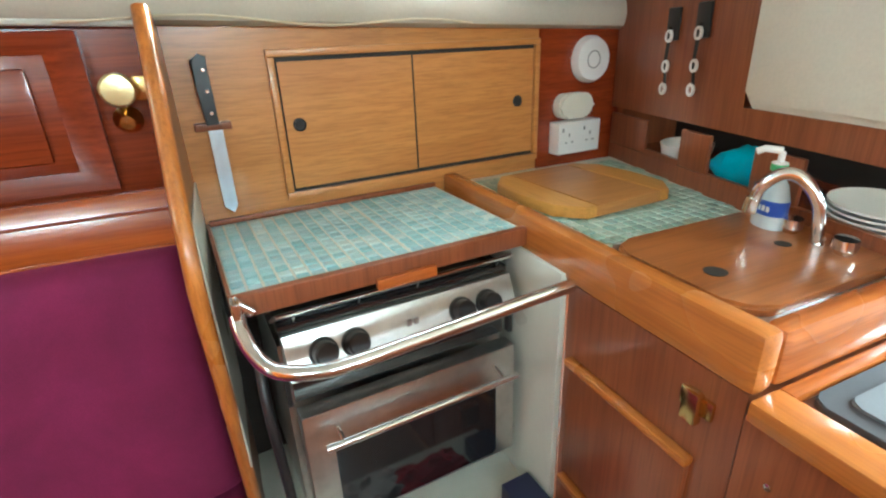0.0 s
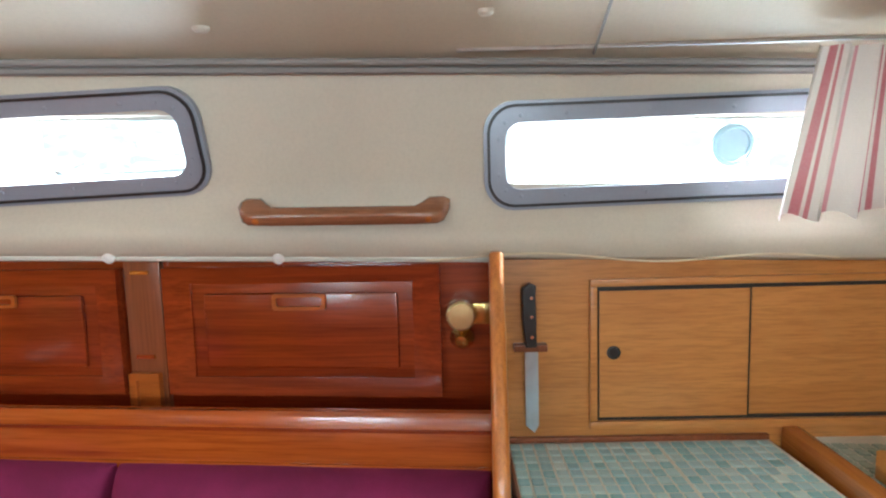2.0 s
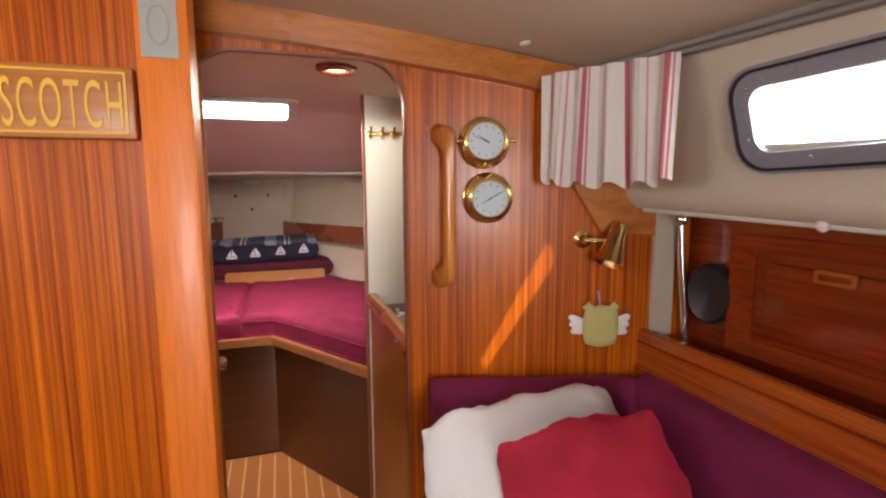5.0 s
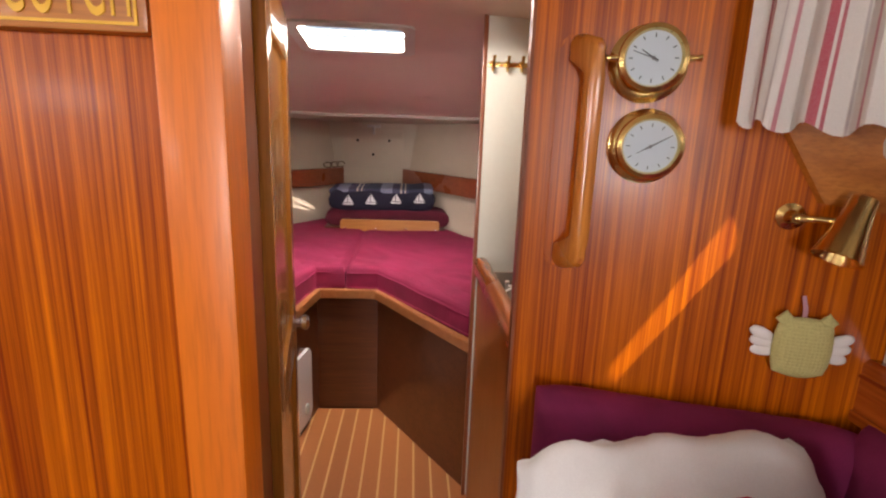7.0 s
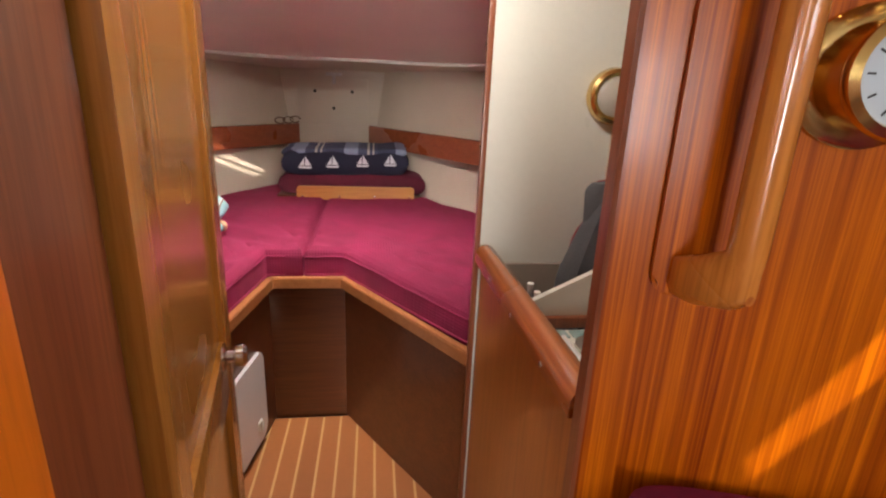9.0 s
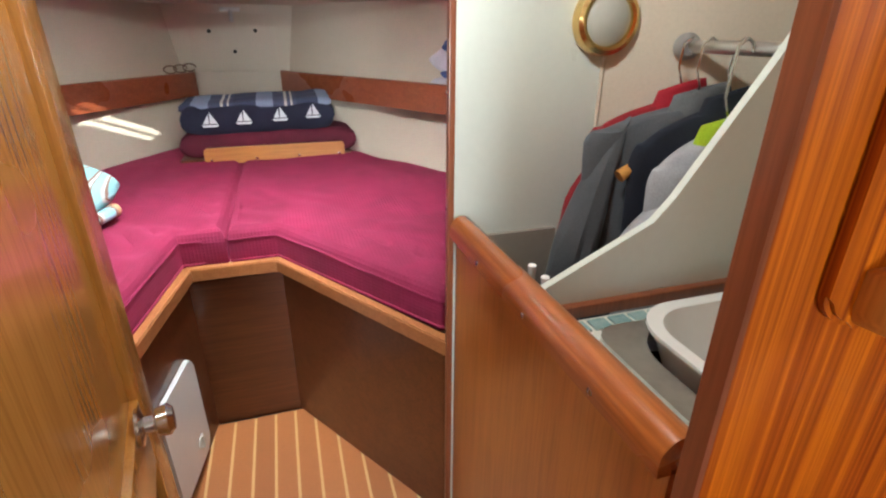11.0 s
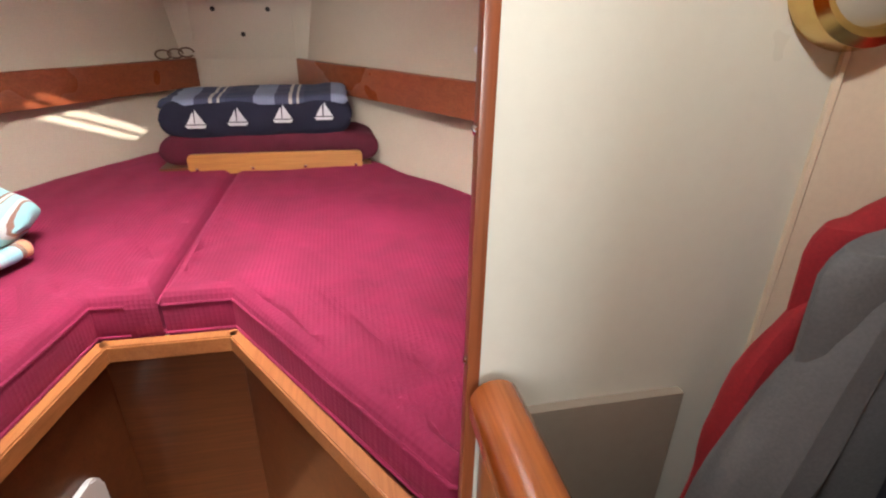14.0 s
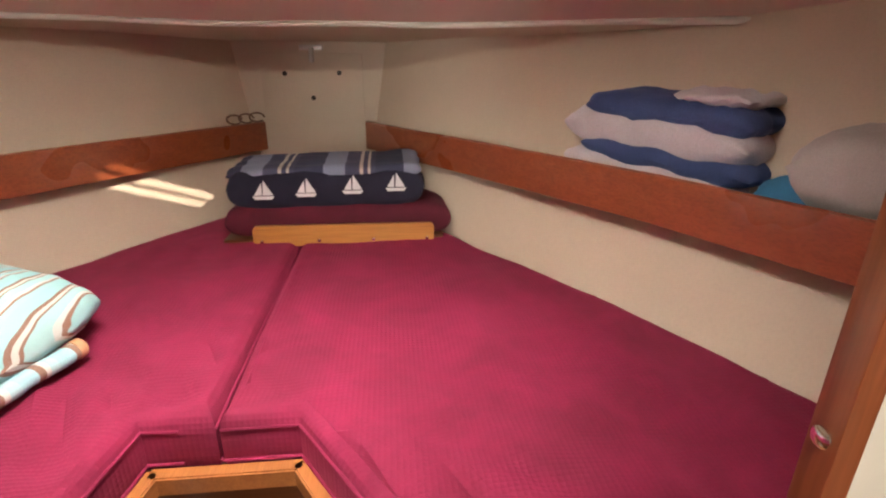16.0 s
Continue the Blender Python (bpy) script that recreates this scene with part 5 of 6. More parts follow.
YS = [1.84, 2.2, 2.5, 2.75, 3.0, 3.2, 3.43, 3.65, 3.85, 4.04, 4.16, 4.28, 4.45, 4.62]
for s, name in ((1, "wall_bow_starboard"), (-1, "wall_bow_port")):
    bm = bmesh.new()
    rows = []
    for y in YS:
        row = []
        for z in (0.0, 0.4, 0.68, 0.9, 1.1, 1.25, 1.66):
            flare = 0.52 * min(1, half(y) / 0.7) * (z - 0.776) if z > 0.776 else 0.5 * (z - 0.776)
            row.append((s * (half(y) + flare), y, z))
        rows.append(row)
    g = [[[bm.verts.new((x + s * 0.03 * k, y, z)) for x, y, z in r] for r in rows] for k in (0, 1)]
    for k in (0, 1):
        for a, b in zip(g[k], g[k][1:]):
            for i in range(6):
                bm.faces.new((a[i], a[i + 1], b[i + 1], b[i]))
    setting(name, bm, VINYL_FORE, "cream vinyl hull lining in the forecabin")
bm = bmesh.new()
box(bm, -0.36, 0.36, 4.60, 4.64, 0.6, 1.6)
setting("wall_stem", bm, VINYL_FORE, "cream lining at the bow")
plate = thing("bow_panel", (0, 4.59, 1.28), "cream access panel with dark screw holes at the bow", "panel")
part("board", B(-0.205, 0.215, 4.588, 4.598, 1.145, 1.42, bev=0.002), VINYL_FORE, plate)
for x, z in ((-0.108, 1.34), (0.117, 1.343), (0.003, 1.242)):
    bm = bmesh.new()
    lathe(bm, ((0.010, 0), (0.010, 0.003), (0, 0.003)), facing(x, 4.5875, z, (0, -1, 0)), 14)
    part("screw_hole", bm, DARK, plate)
fit_ = thing("eye_bolt", (0.009, 4.58, 1.43), "small grey metal eye fitting at the bow", "fitting")
bm = bmesh.new()
box(bm, -0.04, 0.055, 4.575, 4.598, 1.432, 1.452, 0.004)
tube(bm, [(0.009, 4.575, 1.44), (0.009, 4.565, 1.41), (0.009, 4.57, 1.385)], 0.010, 10)
part("body", bm, STEEL, fit_)

# headliner: a raised part sloping down to a lip, and the deck underside ahead of it
HX0, HX1, HY0, HY1 = -0.14, 0.27, 2.74, 3.03


def lip_y(x):
    return 4.0 - 0.29 * x * x


def roof(y, x=0.0):
    return min(1.752 - 0.05 * x * x, 1.50 + 0.22 * max(0, lip_y(x) - y))


XS = [-2.0, -1.55, -1.2, -0.9, -0.5, HX0, 0.06, HX1, 0.6, 0.95, 1.2, 1.55, 2.0]
bm = bmesh.new()
for k in (0, 0.02):
    rows = []
    for n in range(10):
        rows.append([bm.verts.new((x, y, roof(y, x) + k + (0.004 * noise.noise(Vector((x * 3, y * 3, 0))) if n > 4 else 0))) for x in XS for y in [(1.82, 2.3, HY0, 2.88, HY1)[n] if n < 5 else min(HY1, lip_y(x) - 0.2) + (lip_y(x) - min(HY1, lip_y(x) - 0.2)) * (n - 4) / 5]])
    for n, (a, b) in enumerate(zip(rows, rows[1:])):
        for i in range(len(XS) - 1):
            if n in (2, 3) and i in (5, 6):
                continue
            bm.faces.new((a[i], a[i + 1], b[i + 1], b[i]))
setting("ceiling_fore", bm, LINER, "pinkish cream padded headliner, sloping down to the bow")
bm = bmesh.new()
for k in (0, 0.02):
    a = [bm.verts.new((x, lip_y(x) + 0.004, 1.488 + k)) for x in XS]
    b = [bm.verts.new((x, lip_y(x) + 0.35 + 0.4 * (1 - min(1, abs(x)) ** 2), 1.462 + k)) for x in XS]
    for i in range(len(a) - 1):
        bm.faces.new((a[i], a[i + 1], b[i + 1], b[i]))
setting("ceiling_foredeck", bm, VINYL_FORE, "cream vinyl underside of the foredeck")
bm = bmesh.new()
tube(bm, [(x, lip_y(x), 1.493 + 0.003 * math.sin(9 * x)) for x in np.linspace(-1.5, 1.5, 40)], 0.009, 8)
setting("trim", bm, OFFWHITE, "cream piping along the headliner edge")
# hatch
hatch = thing("deck_hatch", (0.06, 2.885, 1.75), "bright acrylic deck hatch in an aluminium frame", "hatch", "", "structure")
hm = Matrix.Translation(((HX0 + HX1) / 2, 2.885, (roof(HY0) + roof(HY1)) / 2)) @ Matrix.Rotation(math.atan2(roof(HY1) - roof(HY0), HY1 - HY0), 4, "X")
bm = bmesh.new()
ring(bm, rounded(0.45, 0.34, 0.04), rounded(0.37, 0.26, 0.03), hm @ pose(0, 0, -0.012), 0.05)
part("frame", bm, OFFWHITE, hatch)
bm = bmesh.new()
slab(bm, rounded(0.39, 0.28, 0.03), hm @ pose(0, 0, 0.028), 0.006)
pane = part("pane", bm, GLASS, hatch)
pane.visible_shadow = False
bm = bmesh.new()
box(bm, HX0 + 0.02, HX1 - 0.02, 2.88, 2.89, roof(2.885) - 0.006, roof(2.885) + 0.006)
part("crossbar", bm, ALU, hatch, "thin crossbar")

# sole of laid planks
setting("floor_fore", B(-1.3, 1.3, 1.80, 4.6, 0.03, 0.102), DARK, "bed of the forecabin sole")
TEAKS = random_tint("laid_teak", ((0.0, (0.34, 0.115, 0.034)), (0.5, (0.42, 0.145, 0.042)), (1.0, (0.37, 0.13, 0.038))), 0.4, 0.2, (0.28, 0.10, 0.035))
sole = thing("floor_planks", (0.1, 2.5, 0.105), "laid teak sole with pale holly stripes", "", "", "structure")
pm = bmesh.new()
box(pm, -0.0285, 0.0285, -0.60, 0.60, 0, 0.006)
PLANK = mesh("plank", pm, TEAKS)
for k in range(13):
    ob = new("plank", PLANK)
    ob.parent = sole
    ob.matrix_parent_inverse = world_of(sole).inverted()
    ob.location = (-0.236 + 0.0655 * k, 2.457, 0.1035)
part("stripe_bed", B(-0.26, 0.62, 1.845, 3.057, 0.1022, 0.1075), plain("pale_holly", (0.62, 0.38, 0.16), 0.5, 0, 0.1), sole, "pale stripes between the planks")
screws(sole, [(0.145, 2.975, 0.1097), (-0.07, 2.965, 0.1097)], (0, 0, 1), 0.006)

# ---- V-berth ----
FRONT = [(-0.27, 1.84), (-0.185, 2.62), (-0.116, 3.055), (0.139, 3.055), (0.505, 2.48)]
berth = thing("berth", (0, 3.3, 0.1), "V-shaped forepeak berth with brown mahogany fronts", "bed")
for (a, b), name in zip(zip(FRONT, FRONT[1:]), ("front_panel",) * 4):
    d = Vector((b[0] - a[0], b[1] - a[1], 0))
    n = Vector((-d.y, d.x, 0)).normalized()
    bm = bmesh.new()
    p = [Vector((*q, 0)) for q in (a, b)]
    g = d.normalized() * 0.012
    lo = [p[0] + n * 0.012 - g, p[1] + n * 0.012 + g, p[1] + n * 0.03 + g, p[0] + n * 0.03 - g]
    prism(bm, [(v.x, v.y) for v in lo], "z", 0.105, 0.69)
    part(name, bm, DARKW, berth)
    bm = bmesh.new()
    e = d.normalized() * 0.008
    lo = [p[0] - n * 0.012 - e, p[1] - n * 0.012 + e, p[1] + n * 0.016 + e, p[0] + n * 0.016 - e]
    prism(bm, [(v.x, v.y) for v in lo], "z", 0.660, 0.700, 0.003)
    part("rim", bm, wood("rim_teak", (0.29, 0.10, 0.03), (0.47, 0.19, 0.065), "y", 0.35), berth, "pale teak rim")


def mattress(outline, z0, z1, seed, name, label):
    """A foam mattress of any outline: rolled top edge, slightly uneven top with creases."""
    bm = bmesh.new()
    pts = []
    n = len(outline)
    for i in range(n):
        a, b = Vector(outline[i]), Vector(outline[(i + 1) % n])
        m = max(1, int((b - a).length / 0.045))
        pts += [a + (b - a) * k / m for k in range(m)]
    c = sum(pts, Vector((0, 0))) / len(pts)
    rings = []
    def inset(d):
        out = []
        m = len(pts)
        for i in range(m):
            t = (pts[(i + 1) % m] - pts[i - 1]).normalized()
            out.append(pts[i] + Vector((-t.y, t.x)) * d)
        return out
    def bump_z(p):
        return 0.007 * noise.noise(Vector((p.x * 4 + seed, p.y * 4, 0))) + 0.004 * noise.noise(Vector((p.x * 16 + seed, p.y * 5, 1)))
    for d, z in ((0.004, z0), (0.0, z0 + 0.02), (0.0, z1 - 0.045), (0.004, z1 - 0.022), (0.011, z1 - 0.009), (0.026, z1 - 0.001)):
        rings.append([bm.verts.new((p.x, p.y, z + (bump_z(p) if z > z1 - 0.05 else 0))) for p in inset(d)])
    for a, b in zip(rings, rings[1:]):
        for i in range(len(pts)):
            bm.faces.new((a[i], a[(i + 1) % len(pts)], b[(i + 1) % len(pts)], b[i]))
    edge = [Vector((v.co.x, v.co.y)) for v in rings[-1]]
    lo_x, hi_x = min(p.x for p in edge), max(p.x for p in edge)
    lo_y, hi_y = min(p.y for p in edge), max(p.y for p in edge)
    def inside(p):
        hit = False
        for a, b in zip(edge, edge[1:] + edge[:1]):
            if (a.y > p.y) != (b.y > p.y) and p.x < a.x + (p.y - a.y) / (b.y - a.y) * (b.x - a.x):
                hit = not hit
        return hit and min((p - q).length for q in edge) > 0.014
    step = 0.026
    cloud = [Vector((lo_x + step * (i + 0.5 * (k % 2)), lo_y + step * k)) for k in range(int((hi_y - lo_y) / step) + 1) for i in range(int((hi_x - lo_x) / step) + 1)]
    allp = edge + [p for p in cloud if inside(p)]
    n = len(edge)
    co, _, fs, orig, _, _ = geometry.delaunay_2d_cdt(allp, [(i, (i + 1) % n) for i in range(n)], [], 1, 1e-6)
    made = []
    for p, o in zip(co, orig):
        if o and o[0] < n:
            made.append(rings[-1][o[0]])
        else:
            wr = noise.noise(Vector(((p.x + p.y * 0.7) * 9 + seed, (p.y - p.x * 0.6) * 2.2, 2)))
            near = max(0.0, 1 - abs(p.y - 2.95 + 0.4 * p.x) / 0.7)
            z = z1 + bump_z(p) + 0.007 * noise.noise(Vector((p.x * 3 + seed, p.y * 3, 3))) - 0.075 * near * max(0, 0.30 - abs(wr))
            made.append(bm.verts.new((p.x, p.y, z)))
    for f in fs:
        if len({made[i] for i in f}) == 3:
            try:
                bm.faces.new([made[i] for i in f])
            except ValueError:
                pass
    whole = part(name, bm, WINE, berth, label)
    bm = bmesh.new()
    for d, z in ((0.001, z1 - 0.034), (-0.001, z0 + 0.012)):
        loop = inset(d)
        tube(bm, [(p.x, p.y, z + bump_z(p) * (z > z0 + 0.04)) for p in loop], 0.0035, 6, True)
    part("piping", bm, WINE, whole)
    return whole


hull = lambda y: half(y) - 0.006
mattress([(0.003, 3.075), (0.142, 3.075), (0.50, 2.535), (0.535, 2.52), (hull(2.52), 2.52), (hull(2.99), 2.99), (hull(3.43), 3.43), (hull(3.75), 3.75), (hull(4.04), 4.04), (hull(4.28), 4.28), (hull(4.56), 4.56), (0.003, 4.56)], 0.691, 0.806, 1.0, "starboard_mattress", "wine-red waffle-weave mattress cover with creases")
mattress([(-0.003, 3.075), (-0.003, 4.56), (-hull(4.56), 4.56), (-hull(4.28), 4.28), (-hull(4.04), 4.04), (-hull(3.75), 3.75), (-hull(3.43), 3.43), (-hull(2.99), 2.99), (-hull(2.5), 2.5), (-hull(1.9), 1.9), (-0.29, 1.90), (-0.20, 2.62), (-0.13, 3.075)], 0.691, 0.806, 6.0, "port_mattress", "wine-red waffle-weave mattress cover")

# shelf boards along the hull
for s in (1, -1):
    path = [(0.225, 4.585), (0.40, 4.285), (0.575, 4.02), (0.79, 3.67), (0.945, 3.41), (1.145, 2.985), (1.26, 2.62)] if s > 0 else [(0.215, 4.585), (0.40, 4.285), (0.575, 4.02), (0.79, 3.67), (0.945, 3.41), (1.145, 2.985), (1.29, 2.5), (1.36, 1.95)]
    sb = thing("shelf_board", (s * 0.8, 3.6, 1.05), "red-brown mahogany shelf board along the hull", "board")
    bm = bmesh.new()
    rows = []
    for i, (x, y) in enumerate(path):
        a, b = path[max(i - 1, 0)], path[min(i + 1, len(path) - 1)]
        t = Vector((b[0] - a[0], b[1] - a[1])).normalized()
        nx, ny = t.y * 0.009, -t.x * 0.009
        rows.append([bm.verts.new((s * (x + nx * k), y + ny * k, z)) for k, z in ((-1, 1.028), (1, 1.028), (1, 1.142), (0, 1.146), (-1, 1.142))])
    for a, b in zip(rows, rows[1:]):
        for i in range(5):
            bm.faces.new((a[i], a[(i + 1) % 5], b[(i + 1) % 5], b[i]))
    bm.faces.new(rows[0])
    bm.faces.new(rows[-1][::-1])
    part("board", bm, wood("shelf_mahogany", (0.20, 0.045, 0.018), (0.36, 0.10, 0.04), "y", 0.25), sb)
    bm = bmesh.new()
    rows = [[bm.verts.new((s * (x + d), y, z)) for d, z in ((0.004, 1.032), (0.30, 1.032), (0.30, 1.044), (0.004, 1.044))] for x, y in path]
    for a, b in zip(rows, rows[1:]):
        for i in range(4):
            bm.faces.new((a[i], a[(i + 1) % 4], b[(i + 1) % 4], b[i]))
    part("shelf", bm, DARKW, sb)
bm = bmesh.new()
for k, dx in enumerate((-0.30, -0.255, -0.215)):
    tube(bm, [(dx + 0.03 * math.cos(a), 4.46 + 0.01 * k, 1.165 + 0.018 * math.sin(a) + 0.004 * k) for a in np.linspace(0, 5.6, 12)], 0.004, 6)
solo("cord", bm, plain("brown_cord", (0.16, 0.09, 0.06), 0.7), "loops of thin cord on the shelf board", "cord")

# stack at the head of the berth
head = thing("head_fiddle", (0.16, 3.98, 0.78), "small teak board with rounded ends across the berth", "board")
bm = bmesh.new()
slab(bm, rounded(0.614, 0.072, 0.018), facing(0.158, 3.982, 0.830, (0, -1, 0)), 0.014, 0.003)
part("board", bm, wood("orange_teak", (0.42, 0.17, 0.04), (0.56, 0.26, 0.07), "x", 0.3), head)
screws(head, [(x, 3.9675, 0.812) for x in (-0.12, 0.07, 0.255, 0.44)], (0, -1, 0), 0.006)
part("base_board", B(-0.25, 0.50, 3.985, 4.25, 0.806, 0.815), DARKW, head)
bm = bmesh.new()
pillow(bm, pose(0.14, 4.125, 0.868), 0.775, 0.25, 0.112, 16, 28, 0.005, 3)
solo("bolster_cushion", bm, MAROON, "dark maroon bolster cushion across the head of the berth", "cushion")
# blanket with sailing boats
NAVY = fabric("navy_fleece", (0.012, 0.013, 0.035), (0.008, 0.008, 0.022), 400, 0.0, 0.3)
bl = thing("folded_blanket", (0.12, 4.1, 0.92), "folded navy blanket with white sailing boats and a plaid fold", "blanket")
bm = bmesh.new()
pillow(bm, pose(0.105, 4.12, 0.982, 0, 0, 0), 0.66, 0.24, 0.130, 14, 28, 0.008, 8)
part("fleece", bm, NAVY, bl)
PLAID, pt, pb = striped("plaid_cloth", (0.10, 0.12, 0.2), ((0.0, (0.03, 0.035, 0.07)), (0.35, (0.22, 0.26, 0.36)), (0.62, (0.05, 0.055, 0.10)), (0.80, (0.55, 0.50, 0.42)), (0.84, (0.05, 0.055, 0.10)), (0.90, (0.55, 0.50, 0.42)), (0.93, (0.05, 0.055, 0.10))), "Object", "X", 0.27)
bm = bmesh.new()
pillow(bm, pose(0.10, 4.128, 1.042, 4, -1.5, 0), 0.650, 0.240, 0.046, 14, 28, 0.008, 11)
part("plaid_fold", bm, PLAID, bl, "blue and grey plaid fold")
for x in (-0.105, 0.035, 0.19, 0.335):
    bm = bmesh.new()
    m = facing(x, 4.0, 0.975 + (x + 0.1) * 0.05, (0, -1, 0.12))
    for pts in ([(-0.026, -0.022), (0.028, -0.022), (0.036, -0.012), (-0.034, -0.012)], [(0.0, -0.008), (0.032, -0.008), (0.003, 0.040)], [(-0.004, -0.008), (-0.004, 0.032), (-0.028, -0.008)]):
        slab(bm, pts, m @ pose(0, 0, -0.002), 0.012)
    part("sail_motif", bm, LINEN, bl, "white sailing boat motif")

# striped pillows and bedding on the port bunk
TURQ, tt, tb = striped("turquoise_stripes", (0.4, 0.6, 0.62), ((0.0, (0.30, 0.62, 0.66)), (0.30, (0.24, 0.10, 0.06)), (0.38, (0.62, 0.62, 0.58)), (0.46, (0.24, 0.10, 0.06)), (0.50, (0.36, 0.66, 0.68)), (0.72, (0.62, 0.66, 0.64)), (0.80, (0.28, 0.12, 0.07)), (0.86, (0.32, 0.62, 0.66))), "Object", "X", 0.055)
bm = bmesh.new()
pillow(bm, pose(-0.595, 3.255, 0.898, 0, 4, -14), 0.50, 0.44, 0.19, 3.2, 30, 0.010, 4, 0.0, 0.38)
solo("striped_pillow", bm, TURQ, "turquoise and brown striped pillow on the bunk", "pillow")
bm = bmesh.new()
pillow(bm, pose(-0.60, 2.90, 0.855, 0, 0, 12), 0.36, 0.34, 0.11, 3.2, 24, 0.016, 14, 0.03, 0.2)
solo("bundled_linen", bm, LINEN, "crumpled white bed linen on the bunk", "linen")
roll = thing("rolled_throw", (-0.36, 3.15, 0.81), "rolled turquoise striped throw tucked under the pillow", "throw")
bm = bmesh.new()
axis = (Vector((-0.335, 3.275, 0.828)), Vector((-0.41, 3.03, 0.828)))
tube(bm, [axis[0].lerp(axis[1], k / 10) + Vector((0, 0, 0.002 * math.sin(5 * k))) for k in range(11)], [0.019 + 0.002 * math.sin(3 * k) for k in range(11)], 16)
STRAP, _, _ = striped("striped_throw", (0.4, 0.6, 0.62), ((0.0, (0.30, 0.58, 0.66)), (0.45, (0.22, 0.09, 0.05)), (0.62, (0.60, 0.62, 0.60)), (0.75, (0.36, 0.62, 0.68))), "Object", "Y", 0.075)
part("cloth", bm, STRAP, roll)
bm = bmesh.new()
lathe(bm, ((0.0195, 0), (0.021, 0.003), (0.021, 0.016), (0.012, 0.024), (0, 0.025)), Matrix.Translation(axis[0]) @ (axis[0] - axis[1]).to_track_quat("Z", "Y").to_matrix().to_4x4(), 18)
part("end_cap", bm, plain("peach_leather", (0.55, 0.30, 0.17), 0.6), roll, "peach leather end")

# things on the starboard shelf
tw = thing("folded_towels", (0.985, 3.54, 1.045), "pile of folded blue and white towels on the shelf", "towels")
NAVYT = fabric("blue_towel", (0.06, 0.10, 0.26), (0.04, 0.07, 0.19), 250, 0, 0.2)
WHITET = fabric("white_towel", (0.70, 0.68, 0.74), (0.58, 0.56, 0.62), 250, 0, 0.2)
tmx = Matrix.Translation((1.035, 3.565, 1.046)) @ Matrix.Rotation(radians(30), 4, "Z")
for z, h, deep, mat, dy, nm in ((0.075, 0.075, 0.52, WHITET, 0.02, "white_towel"), (0.116, 0.070, 0.49, NAVYT, -0.02, "blue_towel"), (0.172, 0.110, 0.54, WHITET, 0.02, "white_towel"), (0.226, 0.095, 0.47, NAVYT, -0.01, "blue_towel"), (0.268, 0.036, 0.20, WHITET, -0.13, "white_towel")):
    bm = bmesh.new()
    pillow(bm, tmx @ pose(0.01 + z * 0.12, dy, z, 3, 0, 0), 0.225, deep, h, 5, 28, 0.012, z * 40, 0.0, 0.20)
    part(nm, bm, mat, tw)
bm = bmesh.new()
pillow(bm, Matrix.Translation((1.24, 3.10, 1.20)) @ Matrix.Rotation(radians(27.3), 4, "Z"), 0.24, 0.34, 0.18, 3, 18, 0.014, 33, 0.0, 0.3)
solo("grey_pillow", bm, fabric("grey_white_cotton", (0.55, 0.54, 0.53), (0.42, 0.41, 0.4), 400), "soft greyish white pillow on the shelf", "pillow")
bm = bmesh.new()
pillow(bm, Matrix.Translation((1.215, 3.12, 1.122)) @ Matrix.Rotation(radians(25), 4, "Z"), 0.15, 0.42, 0.12, 4, 22, 0.012, 41, 0.0, 0.2)
solo("blue_garment", bm, fabric("bright_blue_fleece", (0.04, 0.24, 0.46), (0.03, 0.17, 0.34), 300), "bright blue folded garment with a white edge", "garment")
bk_ = thing("plastic_tray", (0.975, 3.42, 1.05), "white plastic lattice tray under the towels", "tray")
bm = bmesh.new()
bq = Matrix.Translation((1.015, 3.44, 1.046)) @ Matrix.Rotation(radians(30), 4, "Z")
box(bm, -0.055, 0.055, -0.14, 0.14, 0.0, 0.004)
bm.transform(bq)
part("base", bm, WHITE, bk_)
sm = bmesh.new()
box(sm, -0.055, 0.055, -0.004, 0.004, 0.0, 0.045)
SLAT = mesh("slat", sm, WHITE)
for i in range(14):
    ob = new("slat", SLAT)
    ob.parent = bk_
    ob.matrix_parent_inverse = world_of(bk_).inverted()
    ob.matrix_basis = bq @ pose(0, -0.131 + i * 0.02, 0.0045)
bm = bmesh.new()
ring(bm, rounded(0.118, 0.285, 0.02), rounded(0.108, 0.275, 0.018), bq @ pose(0, 0, 0.042), 0.012)
part("rim", bm, WHITE, bk_)

# white hatch in the port bunk front
hp = thing("access_hatch", (-0.15, 2.83, 0.3), "white plastic access hatch with a round latch in the bunk front", "hatch")
a, b = Vector((-0.185, 2.62, 0)), Vector((-0.116, 3.055, 0))
d = (b - a).normalized()
nrm = Vector((d.y, -d.x, 0))
c = a + d * 0.20
m = facing(c.x + nrm.x * -0.010, c.y, 0.315, nrm)
bm = bmesh.new()
slab(bm, rounded(0.25, 0.33, 0.035), m, 0.014, 0.004)
part("cover", bm, WHITE, hp)
bm = bmesh.new()
ring(bm, [(0.024 * math.cos(t), 0.024 * math.sin(t)) for t in np.linspace(0, 2 * math.pi, 24, False)], [(0.018 * math.cos(t), 0.018 * math.sin(t)) for t in np.linspace(0, 2 * math.pi, 24, False)], m @ pose(0.06, -0.10, 0.0135), 0.004)
slab(bm, [(-0.004, -0.02), (0.004, -0.02), (0.004, 0.02), (-0.004, 0.02)], m @ pose(0.06, -0.10, 0.0135), 0.008)
part("latch", bm, OFFWHITE, hp)

